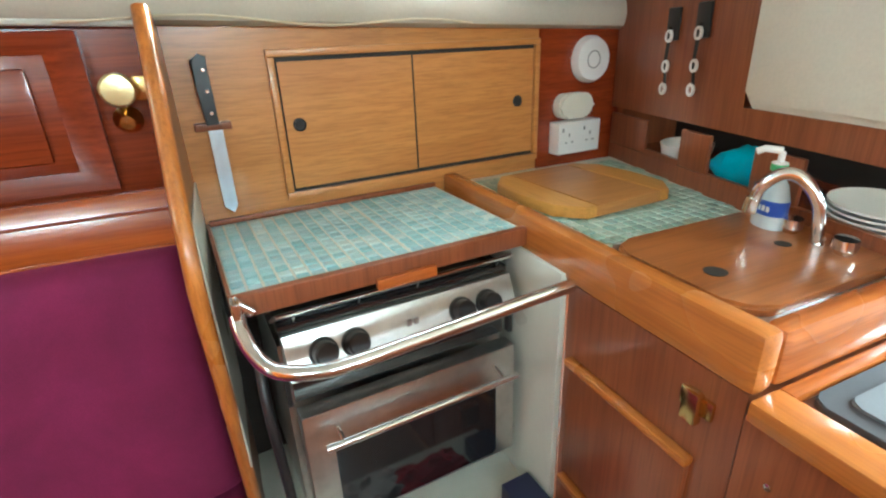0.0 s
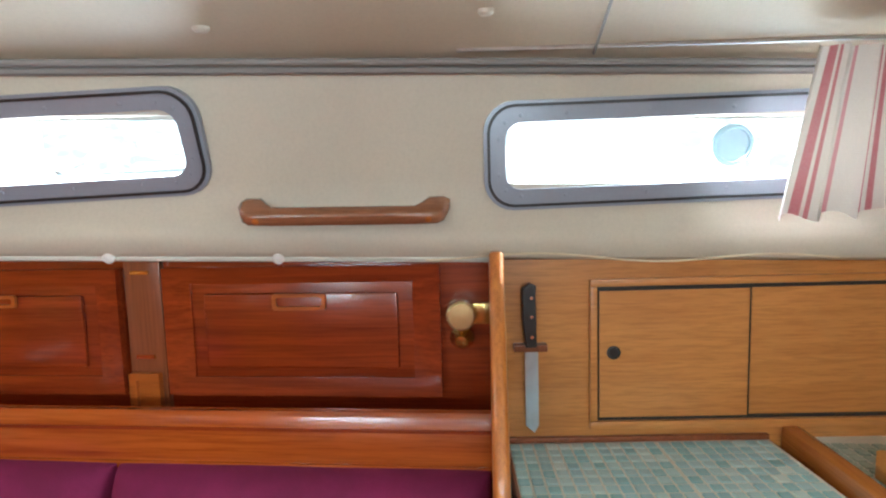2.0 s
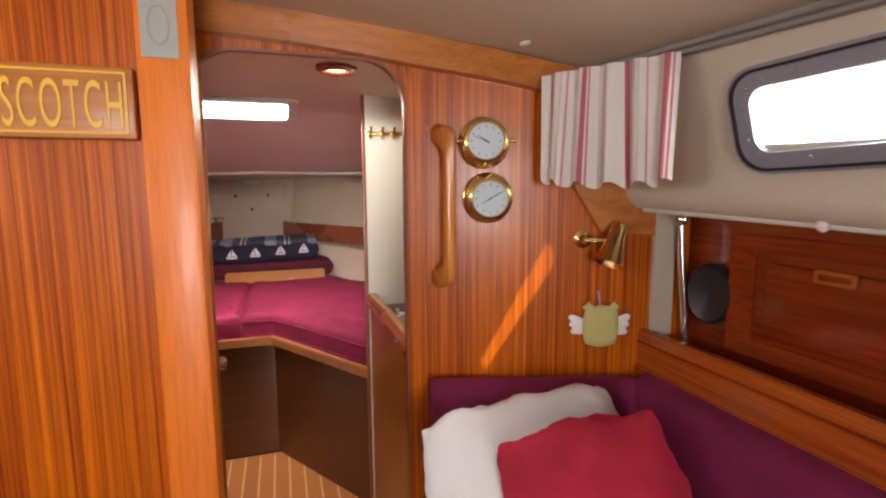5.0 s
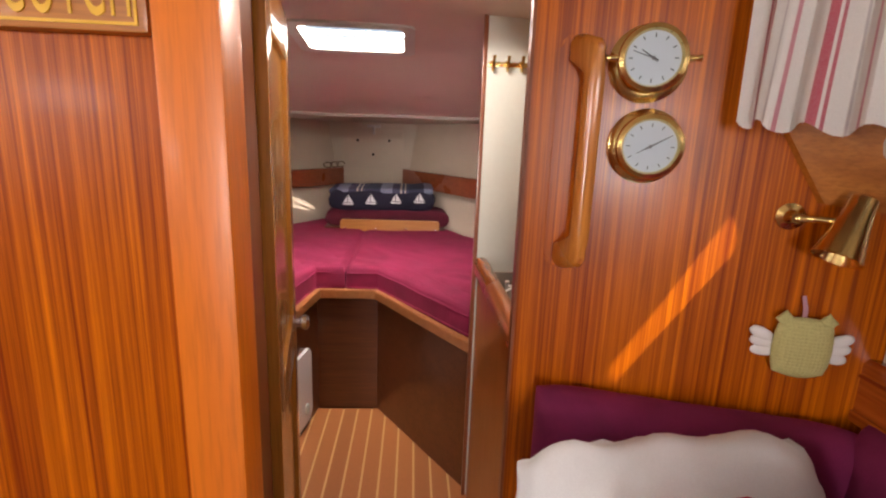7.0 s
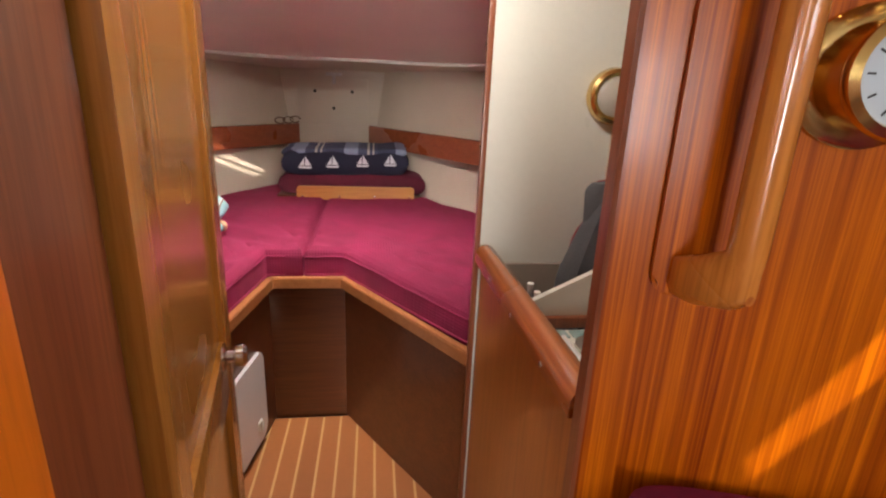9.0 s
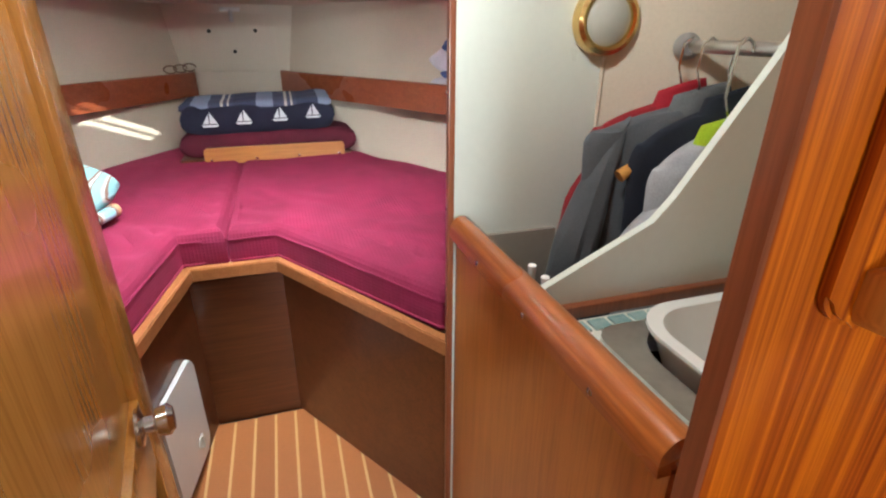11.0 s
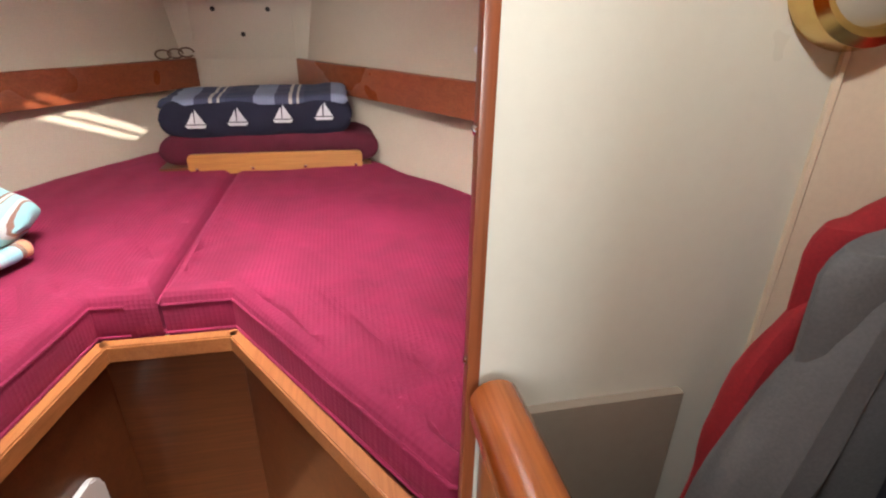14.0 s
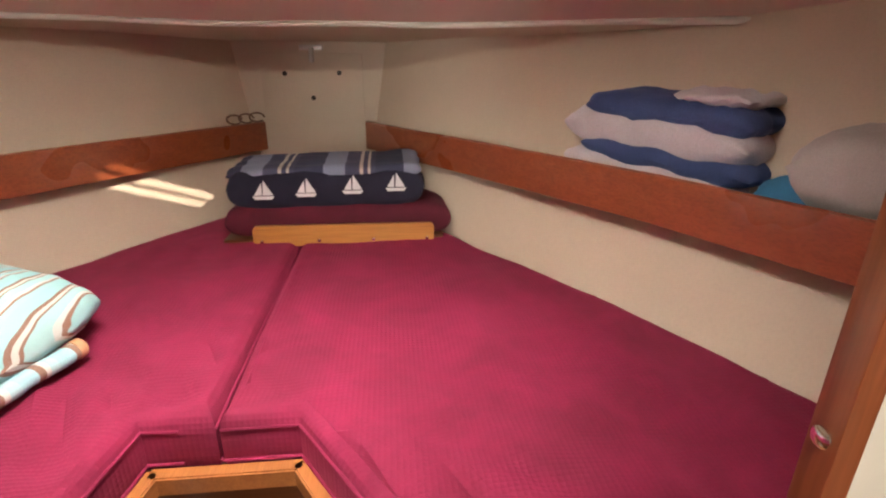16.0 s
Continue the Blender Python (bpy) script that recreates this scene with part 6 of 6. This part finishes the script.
# ---- wash place and wardrobe ----
setting("wall_wardrobe", B(0.5085, 0.81, 2.467, 2.477, 0.11, 1.80), OFFWHITE, "off-white laminate wall of the wardrobe")
bm = bmesh.new()
prism(bm, [(0.81, 2.467), (1.30, 2.24), (1.30, 2.27), (0.81, 2.482)], "z", 0.11, 1.80)
setting("wall_wardrobe_hull", bm, VINYL_FORE, "cream lining at the back of the wardrobe")
solo("wall_edging", B(0.495, 0.508, 2.4635, 2.479, 0.11, 1.80, bev=0.002), MAHOG_Z, "upright mahogany edging on the wall end with screws", "trim")
screws(bpy.data.objects["wall_edging"], [(0.4945, 2.471, z) for z in (0.8, 1.02, 1.24, 1.46)], (-1, 0, 0), 0.005)
setting("wall_wardrobe_board", B(0.54, 0.735, 2.455, 2.4665, 0.3, 0.957), TAUPE, "taupe board low in the wardrobe")
# added sheet, no part of the boat: stops sun leaking into the wardrobe
setting("sun_block_outboard", B(1.172, 1.90, 1.80, 1.822, 0.0, 2.25), WHITE, "white sheet outboard of the bulkhead, added to block stray sun")
# added unseen sheet, taller than the roof, keeps sun off the wash place
setting("sun_block_washplace", B(0.80, 1.90, 1.824, 1.836, 0.96, 2.25), VINYL_FORE, "unseen cream sheet aft of the wash place, added to block stray sun")
setting("wall_washplace", B(1.20, 1.24, 1.84, 2.60, 0.11, 1.85), VINYL_FORE, "cream lining outboard of the wash basin")
low = thing("half_wall", (0.52, 2.15, 0.11), "low teak-veneered half wall with a rounded teak capping", "half wall")
part("panel", B(0.512, 0.534, 1.838, 2.4625, 0.105, 0.968), wood("half_wall_teak", (0.36, 0.115, 0.020), (0.56, 0.21, 0.038), "z", 0.28), low)
bm = bmesh.new()
ptsr = [(0.497, 0.962), (0.546, 0.962)] + [(0.5215 + 0.0255 * math.cos(a), 0.980 + 0.026 * math.sin(a)) for a in np.linspace(0, math.pi, 13)]
prism(bm, ptsr, "y", 1.838, 2.455)
part("capping", bm, TEAK, low, "rounded glossy teak capping")
screws(low, [(0.4953, y, 0.975) for y in (1.95, 2.12, 2.3)], (-1, 0, 0), 0.005)
hk = thing("coat_hook", (0.55, 2.3, 0.98), "white plastic double hook behind the half wall", "hook")
for k, y in enumerate((2.195, 2.24)):
    bm = bmesh.new()
    tube(bm, [(0.536, y, 0.945), (0.556, y, 0.945), (0.568, y - 0.004, 0.962), (0.566, y - 0.006, 0.992)], [0.005, 0.005, 0.005, 0.007], 10)
    part("hook", bm, WHITE, hk)
# diagonal white panel
dp = [(0.545, 0.932), (0.545, 0.978), (0.65, 1.030), (0.735, 1.072), (0.765, 1.105), (0.891, 1.288), (0.945, 1.37), (1.195, 1.74), (1.195, 0.932)]
bm = bmesh.new()
prism(bm, dp, "y", 2.168, 2.182)
setting("wall_diagonal", bm, OFFWHITE, "white panel with a slanting edge between basin and wardrobe")
solo("splash_strip", B(0.55, 1.195, 2.152, 2.167, 0.931, 0.952, bev=0.002), MAHOG_Z, "dark mahogany strip along the basin top", "trim")
wc = thing("vanity_top", (0.85, 2.0, 0.9), "tile-edged wash basin top with a steel rim", "vanity")
bm = bmesh.new()
for q in ((0.536, 0.64, 1.838, 2.151), (1.16, 1.198, 1.838, 2.151), (0.6402, 1.1598, 2.11, 2.151), (0.6402, 1.1598, 1.838, 1.85)):
    box(bm, *q, 0.895, 0.928)
part("bed", bm, GROUT, wc, "pale grout bed")
tm = bmesh.new()
box(tm, -0.0155, 0.0155, -0.014, 0.014, 0, 0.005, 0.0014, 1)
TILE_V = mesh("tile", tm, random_tint("grey_green_mosaic", ((0.0, (0.16, 0.30, 0.30)), (0.5, (0.30, 0.44, 0.42)), (1.0, (0.22, 0.36, 0.38)))))
part("basin", B(0.62, 1.18, 1.84, 2.13, 0.78, 0.80), STEEL, wc, "steel basin")
for i in range(16):
    tile(TILE_V, Vector((0.598 + i * 0.037, 2.131, 0.926)), wc, 0)
for i in range(9):
    tile(TILE_V, Vector((0.568, 2.100 - i * 0.036, 0.926)), wc, math.pi / 2)
bm = bmesh.new()
ring(bm, rounded(0.585, 0.275, 0.04, 8), rounded(0.50, 0.245, 0.09, 8), Matrix.Translation((0.90, 1.978, 0.9285)), 0.006)
part("rim", bm, STEEL, wc, "brushed steel rim")
bm = bmesh.new()
tube(bm, [(0.596, 2.11, 0.9335), (0.590, 1.85, 0.9335)], 0.006, 8)
part("seal", bm, WHITE, wc, "white sealing strip")
bn = thing("washing_up_bowl", (0.88, 1.97, 0.93), "white plastic washing-up bowl standing in the basin", "bowl")
bm = bmesh.new()
o0, o1 = rounded(0.40, 0.20, 0.06, 8), rounded(0.47, 0.262, 0.075, 8)
i0, i1 = rounded(0.39, 0.19, 0.055, 8), rounded(0.445, 0.238, 0.068, 8)
lay = [(o0, 0.845), (o1, 0.950), (rounded(0.485, 0.278, 0.08, 8), 0.953), (rounded(0.485, 0.278, 0.08, 8), 0.958), (i1, 0.957), (i0, 0.85)]
vs = [[bm.verts.new((0.905 + x, 1.978 + y, z)) for x, y in p] for p, z in lay]
for u, v in zip(vs, vs[1:]):
    for k in range(len(u)):
        bm.faces.new((u[k], u[(k + 1) % len(u)], v[(k + 1) % len(u)], v[k]))
bm.faces.new(vs[-1])
bm.faces.new(vs[0][::-1])
part("bowl", bm, plain("bowl_plastic", (0.80, 0.79, 0.76), 0.3, 0, 0.04), bn)
mw = thing("mouthwash_bottle", (0.985, 2.10, 0.93), "teal bottle with a dark cap beside the basin", "bottle")
bm = bmesh.new()
lathe(bm, ((0.036, 0), (0.040, 0.01), (0.040, 0.085), (0.018, 0.115), (0.015, 0.125)), Matrix.Translation((0.985, 2.105, 0.931)) @ Matrix.Diagonal((1, 0.7, 1, 1)), 26)
part("body", bm, plain("teal_liquid", (0.01, 0.12, 0.15), 0.08), mw)
bm = bmesh.new()
lathe(bm, ((0.018, 0), (0.018, 0.03), (0, 0.03)), Matrix.Translation((0.985, 2.105, 1.056)), 18)
part("cap", bm, plain("clear_cap", (0.5, 0.55, 0.55), 0.2), mw)
bm = bmesh.new()
lathe(bm, ((0.0405, 0.03), (0.0408, 0.03), (0.0408, 0.07), (0.0405, 0.07)), Matrix.Translation((0.985, 2.105, 0.931)) @ Matrix.Diagonal((1, 0.72, 1, 1)), 26)
part("label", bm, plain("teal_label", (0.1, 0.45, 0.5), 0.4), mw)

# brass lamp on the wardrobe wall
bl2 = thing("bulkhead_lamp", (0.86, 2.47, 1.36), "round brass bulkhead lamp with a frosted glass", "lamp")
m = facing(0.797, 2.4650, 1.362, (-0.1, -1, 0))
bm = bmesh.new()
lathe(bm, ((0.062, 0), (0.064, 0.008), (0.060, 0.026), (0.052, 0.030), (0.046, 0.028), (0.044, 0.020)), m, 36)
part("case", bm, BRASS, bl2)
bm = bmesh.new()
lathe(bm, ((0.045, 0.022), (0.035, 0.03), (0.0, 0.034)), m, 28)
part("glass", bm, plain("frosted_glass", (0.45, 0.44, 0.38), 0.35), bl2, "frosted glass")
bm = bmesh.new()
tube(bm, [(0.808, 2.463, 1.30), (0.809, 2.463, 0.98)], 0.004, 6)
solo("cable_cover", bm, VINYL_FORE, "cream cable running down the corner", "cable")
# rod and clothes
rod = thing("clothes_rail", (1.0, 2.3, 1.40), "grey metal clothes rail across the wardrobe", "rail")
bm = bmesh.new()
tube(bm, [(0.938, 2.395, 1.318), (0.945, 1.86, 1.318)], 0.011, 12)
part("rod", bm, STEEL, rod)
bm = bmesh.new()
lathe(bm, ((0.024, 0), (0.024, 0.006), (0.015, 0.02), (0.0, 0.02)), facing(0.938, 2.396, 1.318, (-0.45, -0.9, 0)), 20)
part("socket", bm, GREYTRIM, rod)


def loft(bm, rows):
    for a, b in zip(rows, rows[1:]):
        n = len(a)
        for k in range(n):
            bm.faces.new((a[k], a[(k + 1) % n], b[(k + 1) % n], b[k]))
    bm.faces.new(rows[0])
    bm.faces.new(rows[-1][::-1])


def jacket(y, color, dark, reach, drop, tall, thick, seed, label, collar=None, x0=0.93, top=1.235, sleeved=True):
    """A garment on a hanger: soft sloping shoulders, a body hanging in folds, two sleeves, a stand-up collar.
    reach: from the neck to the shoulder's point; drop: how far the shoulder falls on that way."""
    j = thing("hung_jacket", (x0, y, top), label, "garment", "clothes on the rail")
    mat = fabric("jacket_cloth", color, dark, 350, 0, 0.3)
    n = 40
    def folded(a, f, deep):
        w = noise.noise(Vector((math.cos(a) * 2.2 + seed, math.sin(a) * 0.9, f * 1.6)))
        fine = noise.noise(Vector((math.cos(a) * 6 + seed, math.sin(a) * 3, f * 5)))
        return deep * (1 + min(1, 0.3 + f) * (0.60 * w + 0.30 * fine + 0.20 * math.sin(7 * a + seed + 1.5 * f)))
    rows = []
    bm = bmesh.new()
    for i in range(24):
        f = i / 23
        if f < 0.4:
            g = f / 0.4
            half_w = 0.05 + (reach - 0.05) * math.sin(g * math.pi / 2) ** 1.15
            z = top - drop * g ** 1.6
        else:
            g = (f - 0.4) / 0.6
            half_w = reach * (1.0 - 0.10 * math.sin(g * 2.2) + 0.06 * g)
            z = top - drop - (tall - drop) * g
        deep = thick * (0.28 + 0.22 * min(1, f / 0.35))
        rows.append([bm.verts.new((x0 + half_w * math.cos(a), y + folded(a, f, deep) * math.sin(a), z - 0.010 * math.cos(a) ** 2 * (f < 0.3))) for a in (2 * math.pi * k / n for k in range(n))])
    loft(bm, rows)
    part("body", bm, mat, j)
    for s in (-1, 1) if sleeved else ():
        rows = []
        bm = bmesh.new()
        for i in range(20):
            f = i / 19
            px = x0 + s * (reach - 0.070 + 0.082 * math.sin(min(1, f * 2.2) * math.pi / 2) - 0.016 * f + 0.006 * math.sin(9 * f + seed))
            pz = top - drop + 0.002 - (tall - drop) * 0.96 * f
            rx = (0.020 + 0.030 * math.sin(min(1, f * 2.5) * math.pi / 2)) * (1 - 0.22 * f)
            ry = thick * (0.12 + 0.34 * math.sin(min(1, f * 2.5) * math.pi / 2)) * (1 - 0.2 * f)
            rows.append([bm.verts.new((px + rx * math.cos(a) * (1 + 0.16 * noise.noise(Vector((a, f * 7, seed)))), y - 0.006 + folded(a, f, ry) * math.sin(a), pz + 0.022 * (1 - f) ** 4 * (1 - s * math.cos(a)))) for a in (2 * math.pi * k / 20 for k in range(20))])
        loft(bm, rows)
        part("sleeve", bm, mat, j)
    bm = bmesh.new()
    tube(bm, [(x0, y, top - 0.03), (x0, y, top + 0.03), (x0 - 0.012, y, top + 0.06), (x0 - 0.008, y, 1.322), (x0 + 0.008, y, 1.334), (x0 + 0.022, y, 1.326), (x0 + 0.024, y, 1.312)], 0.0025, 6)
    part("hook", bm, CHROME, j)
    bm = bmesh.new()
    tube(bm, [(x0 + u * (reach + (0.012 if not sleeved else -0.03)), y + 0.004, top - 0.012 - (drop + 0.012) * abs(u) ** 1.3) for u in np.linspace(-1, 1, 15)], [0.012 if abs(u) > 0.9 else 0.008 for u in np.linspace(-1, 1, 15)], 10)
    part("hanger", bm, PALE, j, "wooden hanger")
    if collar:
        bm = bmesh.new()
        rows = []
        for i in range(7):
            f = i / 6
            rows.append([bm.verts.new((x0 + (0.066 - 0.016 * f) * math.cos(a), y - 0.004 + thick * (0.46 - 0.10 * f) * math.sin(a) * (1 + 0.12 * noise.noise(Vector((a * 1.5, f * 2, seed)))), top - 0.022 + 0.050 * f + 0.012 * math.cos(a + 0.6))) for a in (2 * math.pi * k / 24 for k in range(24))])
        for a, b in zip(rows, rows[1:]):
            for k in range(24):
                bm.faces.new((a[k], a[(k + 1) % 24], b[(k + 1) % 24], b[k]))
        band = part("collar", bm, fabric("collar_cloth", collar, tuple(c * 0.6 for c in collar), 350), j, "soft stand-up collar")
        band.modifiers.new("thickness", "SOLIDIFY").thickness = 0.006


jacket(2.378, (0.30, 0.01, 0.02), (0.2, 0.008, 0.015), 0.190, 0.070, 0.50, 0.050, 1.0, "dark red jacket on a wooden hanger", (0.42, 0.012, 0.03), 0.925, 1.225)
jacket(2.332, (0.115, 0.122, 0.135), (0.075, 0.08, 0.09), 0.225, 0.060, 0.62, 0.075, 2.0, "grey woollen jacket on a wooden hanger", (0.16, 0.165, 0.17), 0.925, 1.222)
jacket(2.282, (0.012, 0.016, 0.030), (0.007, 0.009, 0.018), 0.185, 0.085, 0.58, 0.062, 3.0, "navy sleeveless gilet on a wooden hanger", (0.014, 0.018, 0.032), 0.945, 1.222, False)
jacket(2.238, (0.48, 0.48, 0.50), (0.36, 0.36, 0.39), 0.135, 0.080, 0.40, 0.055, 4.0, "pale grey hooded jacket with a lime collar", (0.50, 0.70, 0.02), 0.905, 1.185)
jacket(2.205, (0.16, 0.16, 0.17), (0.10, 0.10, 0.11), 0.10, 0.070, 0.34, 0.030, 5.0, "charcoal jacket with a pale collar on a hanger", (0.50, 0.49, 0.50), 0.965, 1.235)

# coat hooks on the white wall
ch = thing("hook_rack", (0.59, 2.465, 1.6), "small brass hook rack on the off-white wall", "hooks")
bm = bmesh.new()
box(bm, 0.512, 0.668, 2.461, 2.4665, 1.594, 1.608, 0.002)
part("plate", bm, BRASS, ch)
for x in (0.525, 0.568, 0.611, 0.654):
    bm = bmesh.new()
    tube(bm, [(x, 2.461, 1.602), (x, 2.442, 1.595), (x, 2.432, 1.608), (x, 2.429, 1.622)], [0.004, 0.004, 0.004, 0.006], 8)
    tube(bm, [(x, 2.461, 1.598), (x, 2.447, 1.582), (x, 2.439, 1.588)], 0.004, 8)
    lathe(bm, ((0.010, 0), (0.010, 0.003), (0, 0.004)), facing(x, 2.4608, 1.602, (0, -1, 0)), 12)
    part("hook", bm, BRASS, ch)

# ---- door to the forecabin, standing open ----
dr = thing("door_1", (0.045, 1.84, 0.11), "varnished mahogany panelled door standing open with a metal latch", "door", "", "structure")
a, b = Vector((0.062, 1.735, 0)), Vector((-0.037, 2.290, 0))
d = (b - a).normalized()
nn = Vector((d.y, -d.x, 0))


def dbox(bm, u0, u1, w0, w1, z0, z1, bev=0.0):
    tmp = bmesh.new()
    box(tmp, u0, u1, w0, w1, z0, z1, bev)
    for v in tmp.verts:
        p = a + d * v.co.x + nn * v.co.y
        v.co = (p.x, p.y, v.co.z)
    me = bpy.data.meshes.new("tmp")
    tmp.to_mesh(me)
    tmp.free()
    bm.from_mesh(me)
    bpy.data.meshes.remove(me)


DOORW = wood("door_mahogany", (0.34, 0.135, 0.022), (0.56, 0.245, 0.045), "z", 0.2)
for u0, u1, z0, z1, nm in ((0.0, 0.085, 0.13, 1.66, "stile"), (0.462, 0.554, 0.13, 1.66, "stile"), (0.0852, 0.4618, 0.13, 0.26, "rail"), (0.0852, 0.4618, 0.79, 0.90, "rail"), (0.0852, 0.4618, 1.55, 1.66, "rail")):
    bm = bmesh.new()
    dbox(bm, u0, u1, -0.026, 0.0, z0, z1, 0.003)
    part(nm, bm, DOORW, dr)
for z0, z1 in ((0.26, 0.79), (0.90, 1.55)):
    bm = bmesh.new()
    dbox(bm, 0.0852, 0.4618, -0.020, -0.010, z0, z1)
    part("panel", bm, DOORW, dr)
bm = bmesh.new()
pk = a + d * 0.405
lathe(bm, ((0.024, 0), (0.024, 0.004), (0.011, 0.008), (0.010, 0.018), (0.018, 0.022), (0.020, 0.034), (0.014, 0.040), (0, 0.041)), facing(pk.x + 0.001, pk.y, 0.898, nn), 22)
part("latch_knob", bm, CHROME, dr, "polished metal latch knob")

# downlight over the passage
dl = thing("downlight", (0.37, 2.09, 1.744), "small round brown-rimmed downlight, lit", "lamp")
m = facing(0.37, 2.09, 1.744, (0, 0, -1), (0, 1, 0))
bm = bmesh.new()
lathe(bm, ((0.060, 0), (0.058, 0.010), (0.040, 0.016), (0.036, 0.012), (0.036, 0.004)), m, 30)
part("rim", bm, MAHOG, dl)
bm = bmesh.new()
lathe(bm, ((0.0355, 0.005), (0.02, 0.010), (0, 0.011)), m, 22)
part("lens", bm, glow("warm_lens", (1.0, 0.62, 0.28), 6.0), dl, "glowing warm lens")
lp = new("downlight_bulb", bpy.data.lights.new("downlight_bulb", "SPOT"))
lp.data.energy, lp.data.color, lp.data.shadow_soft_size = 11.0, (1.0, 0.94, 0.86), 0.03
lp.data.spot_size, lp.data.spot_blend = radians(172), 0.25
lp.location = (0.37, 2.09, 1.712)

# outside: hazy daylight with the pale shapes of hulls and rigging
HAZE, ht, hb = material("hazy_daylight")
shapes = noise_tex(ht, coords(ht, (1, 4, 10)), 1.6, 4, 0.5, 0.3)
lines = noise_tex(ht, coords(ht, (1, 14, 0.4)), 2.0, 2, 0.4)
tone = mix(ht, ramp(ht, shapes, ((0.52, (0, 0, 0)), (0.57, (1, 1, 1)))), (0.93, 0.96, 1.0), (0.30, 0.35, 0.37))
tone = mix(ht, ramp(ht, lines, ((0.62, (0, 0, 0)), (0.66, (0.6, 0.6, 0.6)))), tone, (0.45, 0.50, 0.52))
ht.links.new(tone, hb.inputs["Emission Color"])
hb.inputs["Emission Strength"].default_value = 1.7
for s in (1, -1):
    bm = bmesh.new()
    box(bm, s * 3.0, s * 3.02, -2.5, 3.5, 0.6, 3.0)
    setting("backdrop", bm, HAZE, "overexposed daylight and pale moored boats outside the windows")
area("hatch_sky", (0.065, 2.885, 1.83), (-0.25, 3.85, 0.98), 0.37, 0.27, 29, (1.0, 0.96, 0.92))
area("companionway_sky", (0, -1.90, 1.35), (0.3, 0.0, 1.15), 0.66, 0.74, 55, (0.97, 0.98, 1.0))
for s, y, w in ((-1, -0.17, 0.64), (-1, 1.06, 0.60), (1, -0.17, 0.64), (1, 1.06, 0.60)):
    c = side_point(y, 0.55, s, 0.045)
    area("window_sky", tuple(c), (0, y, 1.1), w, 0.13, 7.5 if s < 0 else 3.5, (0.95, 0.98, 1.0))
